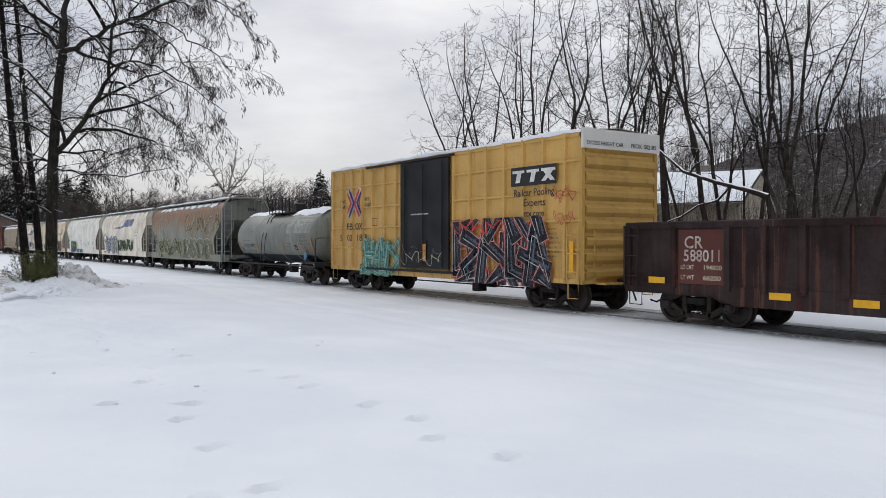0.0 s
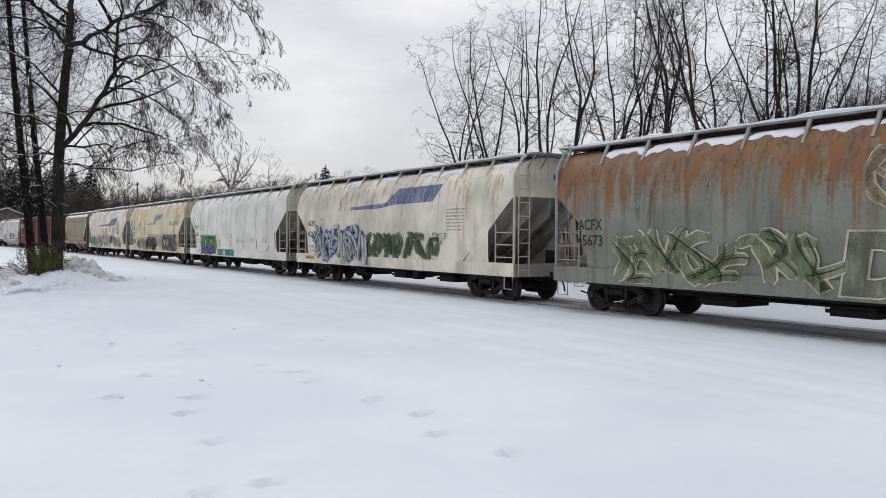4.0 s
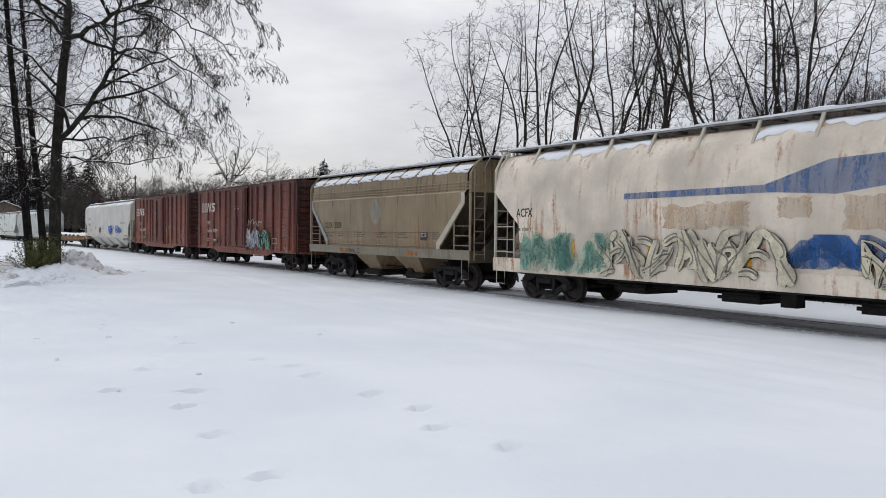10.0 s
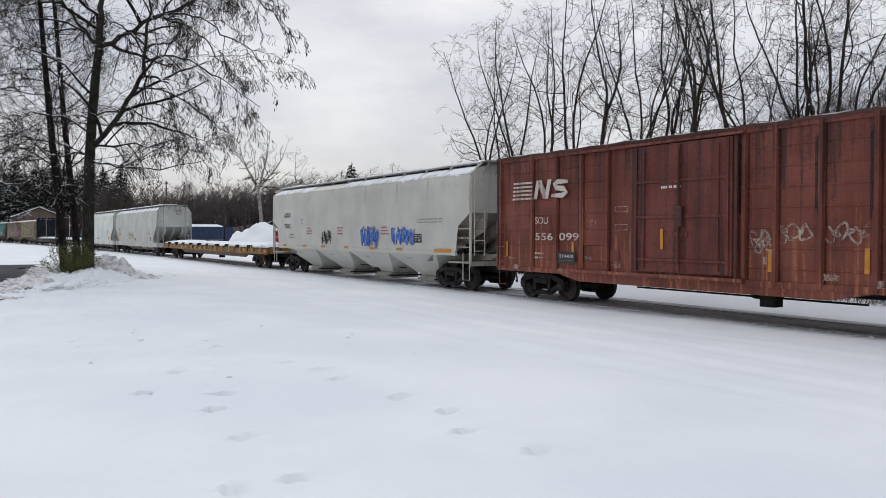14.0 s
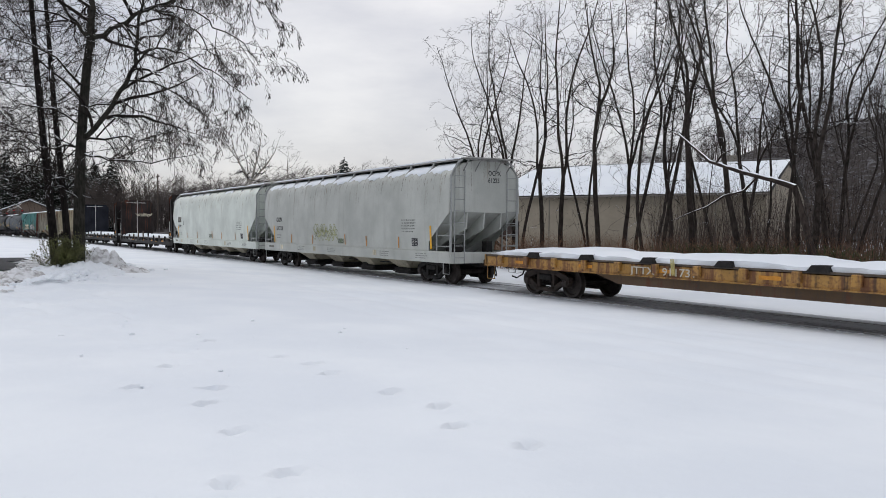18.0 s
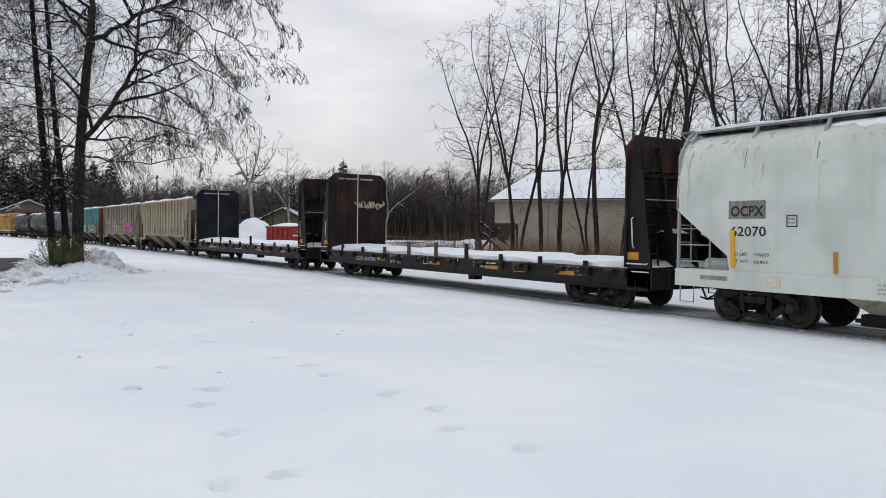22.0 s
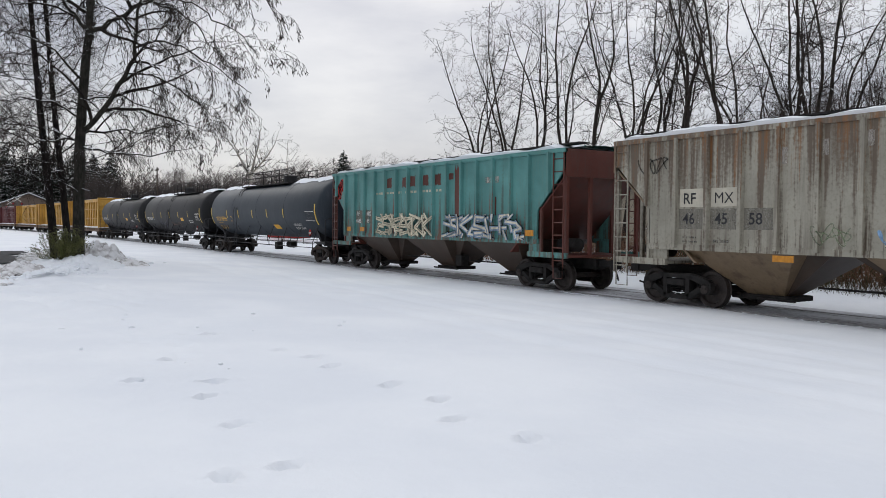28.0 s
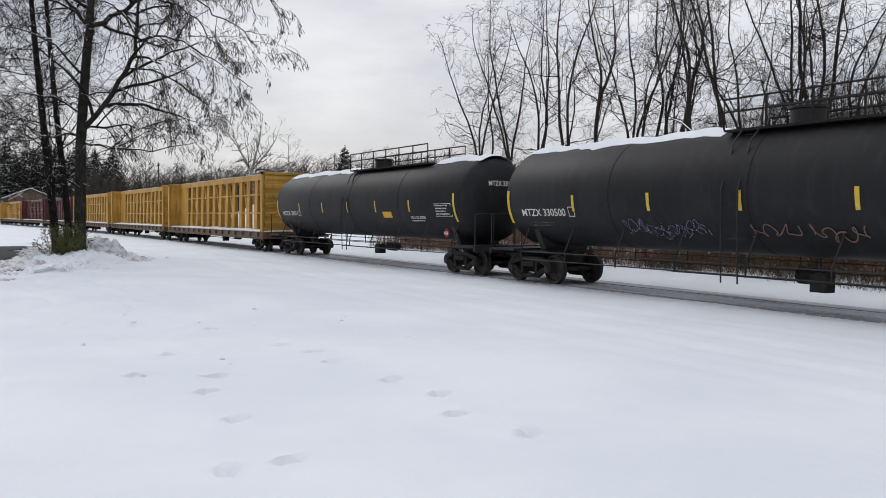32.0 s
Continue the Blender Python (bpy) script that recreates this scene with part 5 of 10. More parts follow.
def bulkhead(car, half, d, z0, z1, plate_mat, frame_mat, snow_seed, inset=0.95):
    """An upright end wall of a flat car: a plate with clipped top corners, side gussets and braces behind it."""
    x = d * (half - inset)
    pl = Shape().prism([(-1.5, z0), (1.5, z0), (1.5, z1 - 0.3), (1.2, z1), (-1.2, z1), (-1.5, z1 - 0.3)], x, x + d * 0.06, "x")
    b = part("bulkhead", pl, plate_mat, car, "tall steel end bulkhead")
    part("centre_strip", Shape().box(min(x, x - d * 0.012), max(x, x - d * 0.012), -0.02, 0.02, z0, z1), WHITE, b)
    for y in (-1, 1):
        g = Shape().prism([(x + d * 0.06, z0 - 0.5), (x + d * inset, z0 - 0.5), (x + d * inset, z0 + 0.1), (x + d * 0.42, z1 - 0.45), (x + d * 0.06, z1 - 0.36)], y * 1.42, y * 1.36)
        part("gusset", g, frame_mat, b)
        part("grab_iron", Shape().tube([(x + d * 0.3, y * 1.44, z0 + 0.5), (x + d * 0.3, y * 1.50, z0 + 0.55), (x + d * 0.25, y * 1.50, z0 + 1.25), (x + d * 0.25, y * 1.44, z0 + 1.3)], 0.018, 5), WHITE, b)
        part("brace", Shape().prism([(x + d * 0.06, z1 - 0.3), (x + d * 0.2, z1 - 0.3), (x + d * (inset - 0.05), z0), (x + d * (inset - 0.3), z0)], y * 0.42 - 0.04, y * 0.42 + 0.04), frame_mat, b)
    for z in (z0 + 0.5, z0 + 1.45, z0 + 2.35):
        rb = Shape().box(min(x + d * 0.06, x + d * 0.3), max(x + d * 0.06, x + d * 0.3), -1.38, 1.38, z, z + 0.1)
        part("cross_rib", rb, frame_mat, b)
    ladder(car, [(x + d * 0.7, -0.95, z0 - 0.2), (x + d * 0.35, -0.95, z1 - 0.3)], [(x + d * 0.7, -1.3, z0 - 0.2), (x + d * 0.35, -1.3, z1 - 0.3)], 9, frame_mat)
    sx = sorted((x + d * 0.06, x + d * 0.28))
    rows = [[(xx, y, z0 + 2.45 + (0.06 if 0 < i < 6 else 0.0)) for xx in np.linspace(sx[0], sx[1], 3)] for i, y in enumerate(np.linspace(-1.3, 1.3, 7))]
    part("snow_cover", Shape().grid([r[::-1] for r in rows]), SNOW, b, "thin snow on a rib", 60)
    for z, ya, yb, thick in ((z0 + 1.55, -1.3, 1.3, 0.03), (z0 + 0.6, -1.25, -0.5, 0.09), (z0 + 0.6, 0.5, 1.2, 0.08)):
        rows = [[(xx, y, z + thick * math.sin(math.pi * i / 8) ** 0.6) for xx in np.linspace(sx[0], sx[1], 3)] for i, y in enumerate(np.linspace(ya, yb, 9))]
        part("snow_cover", Shape().grid([r[::-1] for r in rows]), SNOW, b, "thin snow on a rib", 60)
    part("hand_bar", Shape().tube([(x + d * 0.55, -1.42, z0 + 1.75), (x + d * 0.55, 1.42, z0 + 1.75)], 0.016, 5), M_TRIMG, b)
    part("warning_line", Shape().box(min(x + d * 0.2, x + d * (inset - 0.05)), max(x + d * 0.2, x + d * (inset - 0.05)), -1.432, -1.424, z0 - 0.12, z0 - 0.09), WHITE, b)
    part("step_iron", Shape().tube([(x + d * 0.1, -1.44, z0 + 0.12), (x + d * 0.1, -1.5, z0 + 0.1), (x + d * (inset - 0.08), -1.5, z0 + 0.1), (x + d * (inset - 0.08), -1.44, z0 + 0.12)], 0.018, 5), WHITE, b)
    sx = (sx[0], sx[1]) if d > 0 else (sx[0] - 0.21, sx[1] - 0.27)
    bx = Shape().box(sx[0] + 0.02, sx[1] + 0.25, -0.35, 0.35, z0 + 0.2, z0 + 0.9, 0.04)
    part("brake_box", bx, frame_mat, b)
    cap = Shape()
    cap.grid([[(sx[0] - 0.02, y, z0 + 0.9), (sx[0] + 0.1, y, z0 + 0.9 + 0.13 * math.cos(y * 3.6)), (sx[1] + 0.15, y, z0 + 0.9 + 0.12 * math.cos(y * 3.6)), (sx[1] + 0.27, y, z0 + 0.9)][::-1] for y in np.linspace(-0.37, 0.37, 7)])
    part("snow_cap", cap, SNOW, b, "small cap of snow", 60)
    return x


def centerbeam(label, front, rear, mat, seed):
    """A centre-beam flat car: low deck, end bulkheads and a tall open truss along its middle."""
    car, half, sid = flat_car(label, front, rear, M_CBSILL, M_CBSILL, 1.12, 0.38, 0.0, 2.0, IRON, 16, seed, 0.10)
    zt = 4.5
    for d in (-1, 1):
        x = d * (half - 0.35)
        b = part("end_bulkhead", Shape().box(x - 0.06, x + 0.06, -1.42, 1.42, 1.12, zt), mat, car, "ribbed end bulkhead")
        for k in range(6):
            z = 1.4 + k * 0.52
            part("rib", Shape().prism([(x + d * 0.06, z), (x + d * 0.14, z + 0.1), (x + d * 0.14, z + 0.25), (x + d * 0.06, z + 0.35)], -1.3, 1.3), mat, b)
        for y in (-1.42, 1.42):
            part("corner_post", Shape().box(x - 0.16, x + 0.16, y - 0.05, y + 0.05, 1.12, zt), mat, b)
        part("top_rail", Shape().box(x - 0.16, x + 0.16, -1.47, 1.47, zt - 0.14, zt + 0.01), mat, b)
    part("top_chord", Shape().box(-half + 0.3, half - 0.3, -0.55, 0.55, zt - 0.16, zt).box(-half + 0.3, half - 0.3, -0.58, -0.5, zt - 0.34, zt).box(-half + 0.3, half - 0.3, 0.5, 0.58, zt - 0.34, zt), mat, car)
    n = 14
    for k in range(n + 1):
        x = -half + 0.9 + (2 * half - 1.8) * k / n
        pw = 0.26 if 1 < k < n - 1 else 0.4
        for e in (-1, 1):
            part("truss_post", Shape().prism([(e * 0.62, 1.12), (e * 0.54, 1.12), (e * 0.46, zt - 0.2), (e * 0.54, zt - 0.2)], x - pw, x + pw, "x").box(x - 0.04, x + 0.04, min(e * 0.3, e * 0.56), max(e * 0.3, e * 0.56), 1.12, zt - 0.2), mat, car)
        if k < n and k % 2 == 0:
            x2 = x + (2 * half - 1.8) / n
            m = (x + x2) / 2
            part("truss_brace", Shape().prism([(x + 0.05, zt - 0.4), (x + 0.2, zt - 0.3), (x2 - 0.05, 1.3), (x2 - 0.2, 1.2)], -0.46, -0.38), mat, car)
    for z in (2.2, 3.3):
        part("side_bar", Shape().box(-half + 0.4, half - 0.4, -0.58, -0.48, z - 0.04, z + 0.04), mat, car)
    for d in (-1, 1):
        x0, x1 = sorted((d * (half - 0.45), d * (half - 2.6)))
        part("end_panel", Shape().prism([(-0.60, 1.12), (-0.56, 1.12), (-0.50, zt - 0.2), (-0.54, zt - 0.2)], x0, x1, "x"), mat, car, "solid end panel of the truss")
    snow_strip(car, -half + 0.4, half - 0.4, -0.5, 0.5, zt, 0.05, seed + 3)
    return car, half


# ---- each car of the train, from its head ----
M_GOND = paint("oxide_gondola_paint", lin(44, 29, 28), 0.9, 0.8, 0.45, shift=4, dirt_col=lin(20, 18, 19), rust_col=lin(92, 36, 32), spec=0.12, runs=((0.4, lin(18, 16, 17), 0), (0.3, lin(92, 62, 50), -1)))
M_YBOX = paint("yellow_box_car_paint", lin(204, 163, 90), 0.5, 0.25, 0.12, shift=3, runs=((0.3, lin(150, 108, 52), -1),))
# the side yellow taken down a little, so the ends carry their shading
M_YEND = paint("shaded_yellow_end", lin(188, 149, 76), 0.4, 0.25, 0.08)
M_WTOP = plain("white_band", lin(206, 204, 198), 0.6, 0, 0.06, 2)
M_BDOOR = paint("black_door_paint", lin(27, 30, 33), 0.6, 0.4, 0.0, dirt_col=lin(44, 44, 44), spec=0.15)
M_GTANK = paint("grey_tank_paint", lin(124, 128, 120), 0.6, 0.4, 0.15, runs=((0.35, lin(84, 76, 64), 1),))
M_RUSTH = paint("rusted_grey_hopper_paint", lin(128, 130, 118), 0.6, 0.5, 0.7, (3.0, 1.5), shift=5, rust_col=lin(122, 86, 54), runs=((0.7, lin(140, 90, 48), 1), (0.45, lin(84, 72, 58), 1)))
# ends: less rust, and a base darkened for the shading there
M_RUSTEND = paint("shaded_grey_end", lin(116, 117, 108), 0.6, 0.5, 0.2, shift=15, rust_col=lin(118, 84, 54))
M_TANW = paint("stained_cream_paint", lin(226, 218, 202), 0.9, 0.4, 0.3, shift=9, dirt_col=lin(178, 158, 132), rust_col=lin(192, 148, 104), runs=((0.45, lin(176, 150, 118), 1),))
M_WHITEH = paint("worn_white_paint", lin(226, 223, 214), 0.6, 0.3, 0.05, shift=2, dirt_col=lin(190, 184, 172), runs=((0.3, lin(182, 168, 146), 1),))
M_CORE = paint("peeling_cream_paint", lin(214, 202, 170), 0.9, 0.5, 0.66, shift=14, dirt_col=lin(156, 146, 134), rust_col=lin(204, 160, 104), runs=((0.4, lin(176, 120, 70), 1),))
M_BLUEC = paint("stained_white_paint", lin(218, 207, 190), 0.9, 0.45, 0.5, shift=21, dirt_col=lin(178, 156, 132), rust_col=lin(164, 112, 72))
M_CLSX = paint("olive_grey_paint", lin(143, 126, 98), 0.6, 0.5, 0.2, shift=4, dirt_col=lin(100, 86, 68), rust_col=lin(140, 92, 56), runs=((0.35, lin(130, 84, 50), -1), (0.4, lin(86, 78, 66), 1)))
M_NS = paint("oxide_red_box_paint", lin(114, 53, 36), 0.9, 0.75, 0.42, shift=6, dirt_col=lin(62, 32, 26), rust_col=lin(142, 74, 44), runs=((0.6, lin(58, 30, 25), 1), (0.4, lin(160, 98, 66), -1)))
M_NSD = paint("oxide_red_door_paint", lin(106, 45, 32), 0.8, 0.7, 0.2, shift=16, dirt_col=lin(62, 32, 26), runs=((0.8, lin(42, 25, 23), 0),))
# end walls: the same oxide red, about half as bright as the sides
M_NSE = paint("darker_oxide_red_end", lin(62, 31, 27), 0.8, 0.7, 0.15, shift=26, dirt_col=lin(44, 27, 25), runs=((0.6, lin(40, 25, 24), 1),))
M_WORN = paint("worn_white_lettering", lin(196, 188, 180), 0.3, 0.75, 0.0, shift=4, dirt_col=lin(122, 66, 52), runs=((0.75, lin(112, 56, 44), 0),))
M_FAINT = plain("faint_white_print", lin(176, 164, 154), 0.7, 0, 0.2, 3, 0, worn=0.75)
# grease tone that doubles as the painted shadow lines beside the posts
M_GREASE_SHADE = plain("black_grease_and_shadow", lin(34, 22, 20), 0.6, 0, 0.3, 3, 0, worn=0.45)
M_SCRAPE = plain("scraped_primer", lin(176, 160, 148), 0.7, 0, 0.2, 3, 0, worn=0.8)
M_NSROOF = plain("dark_red_roof", lin(74, 46, 40), 0.7, 0, 0.3, 2)
M_AOKX = paint("light_grey_paint", lin(194, 192, 184), 0.4, 0.15, 0.0, shift=1, dirt_col=lin(168, 163, 150), runs=((0.12, lin(156, 150, 136), 1),))
M_OCPX = paint("pale_grey_green_paint", lin(205, 210, 202), 0.5, 0.22, 0.03, shift=7, dirt_col=lin(168, 172, 162), runs=((0.2, lin(150, 140, 118), 1), (0.1, lin(170, 148, 110), 1)))
M_OCPX_GREY = paint("pale_grey_paint", lin(180, 182, 176), 0.5, 0.3, 0.03, shift=31, dirt_col=lin(148, 146, 138), runs=((0.26, lin(140, 134, 122), 1), (0.15, lin(120, 116, 108), 1)))
# grey for the sloping ends, with their shade mixed into the colour
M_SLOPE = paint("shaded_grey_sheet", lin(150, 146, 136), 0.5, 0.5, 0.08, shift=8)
M_TRIM = plain("cream_trim", lin(186, 180, 164), 0.6, 0, 0.12, 3)
M_TRIMG = plain("grey_steel_trim", lin(150, 152, 150), 0.6, 0, 0.15, 3)
M_YFLAT = paint("worn_yellow_flat_paint", lin(166, 124, 58), 0.8, 0.9, 0.8, shift=3, rust_col=lin(104, 66, 42), runs=((0.7, lin(70, 50, 36), 0),))
M_DECK = plain("old_planks", lin(84, 74, 64), 0.9, 0, 0.3, 4)
M_BLKF = paint("black_flat_paint", lin(26, 24, 23), 0.5, 0.5, 0.2, dirt_col=lin(46, 40, 35), rust_col=lin(70, 48, 36), spec=0.15, runs=((0.5, lin(62, 46, 38), 0),))
M_BULKR = paint("rusted_black_plate", lin(36, 29, 27), 0.6, 0.5, 0.6, shift=11, rust_col=lin(92, 54, 38), dirt_col=lin(18, 17, 18), spec=0.15, runs=((0.6, lin(84, 48, 34), 0), (0.5, lin(26, 25, 28), 0)))
M_BULKN = paint("navy_black_plate", lin(13, 16, 27), 0.6, 0.55, 0.05, shift=2, dirt_col=lin(22, 23, 28), spec=0.15, rough=0.65, runs=((0.5, lin(10, 11, 16), 0),))
M_TANR = paint("rust_streaked_tan_paint", lin(158, 149, 126), 0.7, 0.5, 0.3, (3.9, 1.2), shift=12, dirt_col=lin(134, 122, 98), rust_col=lin(136, 96, 60), runs=((0.5, lin(112, 92, 68), 1), (0.3, lin(146, 98, 56), 1)))
M_RFMX = paint("rust_streaked_grey_paint", lin(152, 148, 134), 0.7, 0.6, 0.16, shift=17, dirt_col=lin(96, 86, 74), rust_col=lin(112, 82, 58), runs=((0.8, lin(88, 72, 58), 1), (0.45, lin(126, 88, 54), 1), (0.4, lin(80, 66, 54), -1)))
M_GREEN = paint("faded_green_paint", lin(84, 140, 136), 0.8, 0.5, 0.3, shift=4, dirt_col=lin(96, 128, 120), rust_col=lin(112, 62, 46), runs=((0.6, lin(74, 86, 78), -1), (0.5, lin(120, 66, 46), -1)))
M_REDEND = paint("red_rust_end", lin(92, 46, 36), 0.6, 0.5, 0.3, shift=3)
# grimy brown, dark enough to stand for shade under the bays
M_CHUTE = paint("brown_grime_and_shade", lin(66, 52, 42), 0.6, 0.6, 0.3, shift=1)
M_TCHUTE = paint("tan_grime_chute", lin(118, 100, 78), 0.6, 0.6, 0.2, shift=1, dirt_col=lin(72, 58, 46))
M_UTLX = paint("slate_tank_paint", lin(44, 52, 60), 0.3, 0.2, 0.0, spec=0.22, rough=0.5, dirt_col=lin(84, 86, 88))
M_MTZX = paint("black_tank_paint", lin(26, 26, 28), 0.3, 0.2, 0.0, spec=0.22, rough=0.55, dirt_col=lin(66, 64, 62), shift=4)
M_CB = paint("centrebeam_yellow_paint", lin(186, 142, 56), 0.7, 0.65, 0.14, shift=5, dirt_col=lin(120, 92, 50))
M_CBSILL = paint("rusty_sill_paint", lin(92, 68, 46), 0.6, 0.5, 0.3, shift=8)
M_DRED = paint("dark_red_box_paint", lin(90, 38, 38), 0.5, 0.4, 0.05, shift=5, dirt_col=lin(58, 32, 32))
M_PALEY = plain("pale_yellow_strip", lin(208, 176, 62), 0.5, 0, 0.15, 8)
M_GHOST = plain("ghost_lettering", lin(178, 172, 164), 0.7, 0, 0.15, 2, 0, worn=0.75)
M_GHOSTB = plain("ghost_lettering_dark", lin(156, 150, 142), 0.7, 0, 0.2, 2, 0, worn=0.75)
M_PATCH = plain("grey_patch", lin(128, 124, 114), 0.7, 0, 0.12, 3, 0, worn=0.45)
M_BLUE = plain("blue_band_paint", lin(58, 98, 150), 0.6, 0, 0.25, 2, 0, worn=0.55)
M_BROWN = plain("brown_patch", lin(140, 118, 98), 0.7, 0, 0.15, 3, 0, worn=0.5)
M_REDT = plain("red_lettering", lin(168, 70, 64), 0.7, 0, 0.15, 3, 0)
S_GREYW = plain("chalky_lettering", lin(190, 188, 186), 0.7, 0, 0.15, 3, 0, worn=0.3)
M_GOLD = plain("gold_lettering", lin(206, 160, 62), 0.6, 0, 0.12, 3, 0)
M_ADSK = plain("dark_data_plate", (0.03, 0.03, 0.034, 1), 0.6, 0, 0.2, 3, 0)


def data_plate(car, x, z, side, curved=False, w=0.55, h=0.34):
    panel(car, "data_plate", x, x + w, z, z + h, side, M_ADSK, 0.005, "dark stencil plate", curved)
    bars(car, x + 0.04, z + 0.04, w * 0.36, h - 0.08, 4, side, WHITE, int(abs(x) * 10), proud=0.010)
    bars(car, x + w * 0.55, z + 0.04, w * 0.36, h - 0.08, 4, side, WHITE, int(abs(x) * 10) + 1, proud=0.010)


def reflectors(car, xs, z, side, w=0.09, h=0.46, mat=YELLOW, curved=False):
    for x in xs:
        panel(car, "reflector", x, x + w, z, z + h, side, mat, 0.016, "yellow reflector strip", curved)


def build_gondola():
    car, half = car_base("dark oxide-red open gondola with ribbed sides and white lettering", "railway gondola", 187.6, 171.5, 1.85, RUSTY_IRON)
    w, z0, z1 = 1.45, 0.98, 2.38
    s = Shape()
    for e in (-1, 1):
        s.box(-half, half, e * w - 0.03, e * w + 0.03, z0 - 0.25, z1)
    s.box(-half, half, -w, w, z0 - 0.06, z0)
    part("body", s, M_GOND, car, "open-topped body")
    for e in (-1, 1):
        part("top_chord", Shape().box(-half, half, e * w - 0.07, e * (w + 0.05) + 0.05, z1 - 0.08, z1 + 0.08, 0.02), M_GOND, car)
        for x in [-half + 0.12, -6.52] + [-5.02 + 0.9 * k for k in range(15) if -5.02 + 0.9 * k < half]:
            part("side_post", Shape().prism([(x - 0.10, e * w), (x + 0.10, e * w), (x + 0.07, e * (w + 0.11)), (x - 0.07, e * (w + 0.11))], z0 - 0.1, z1 - 0.05, "z"), M_GOND, car)
        part("side_sill", Shape().prism([(-half, z0), (half, z0), (half, z0 - 0.22), (half - 2.6, z0 - 0.22), (half - 3.2, z0 - 0.42), (-half + 3.2, z0 - 0.42), (-half + 2.6, z0 - 0.22), (-half, z0 - 0.22)], e * (w + 0.05), e * (w - 0.06)), M_GOND, car)
    for d in (-1, 1):
        e = Shape().box(d * half - 0.05, d * half + 0.03, -w, w, z0 - 0.1, z1)
        for k in range(4):
            e.box(d * half, d * half + 0.1, -w + 0.1, w - 0.1, z0 + 0.15 + k * 0.38, z0 + 0.27 + k * 0.38)
        part("end_wall", e, M_GOND, car)
    ladders(car, half, w + 0.08, z0 - 0.1, z1, M_GOND)
    stirrups(car, half, w, M_GOND)
    sd = lambda z: w + 0.03
    x = -6.25
    panel(car, "lettering_patch", x - 0.15, x + 1.12, 1.0, 2.26, sd, paint("maroon_patch", lin(92, 52, 45), 0.6, 0.5, spec=0.15), 0.004)
    letters(car, "CR", x + 0.02, 1.83, 0.40, sd, M_WORN, proud=0.010)
    letters(car, "588011", x + 0.0, 1.53, 0.38, sd, M_WORN, length=1.0, proud=0.010)
    for zz, words, number in ((1.34, "LD LMT", "194800"), (1.10, "LT WT", "66200")):
        letters(car, words, x - 0.08, zz, 0.15, sd, S_CREAM, length=0.38, proud=0.010)
        letters(car, number, x + 0.55, zz, 0.15, sd, S_CREAM, length=0.48, proud=0.010)
    for xx, zz in ((-7.28, 0.98), (-4.0, 0.76), (-2.2, 0.72), (-0.35, 0.72), (1.5, 0.72), (3.6, 0.76)):
        panel(car, "reflector", xx, xx + 0.5, zz, zz + 0.15, lambda z: w + 0.05, YELLOW, 0.012, "yellow reflector strip")
    brake_gear(car, 0.0, 0.85)


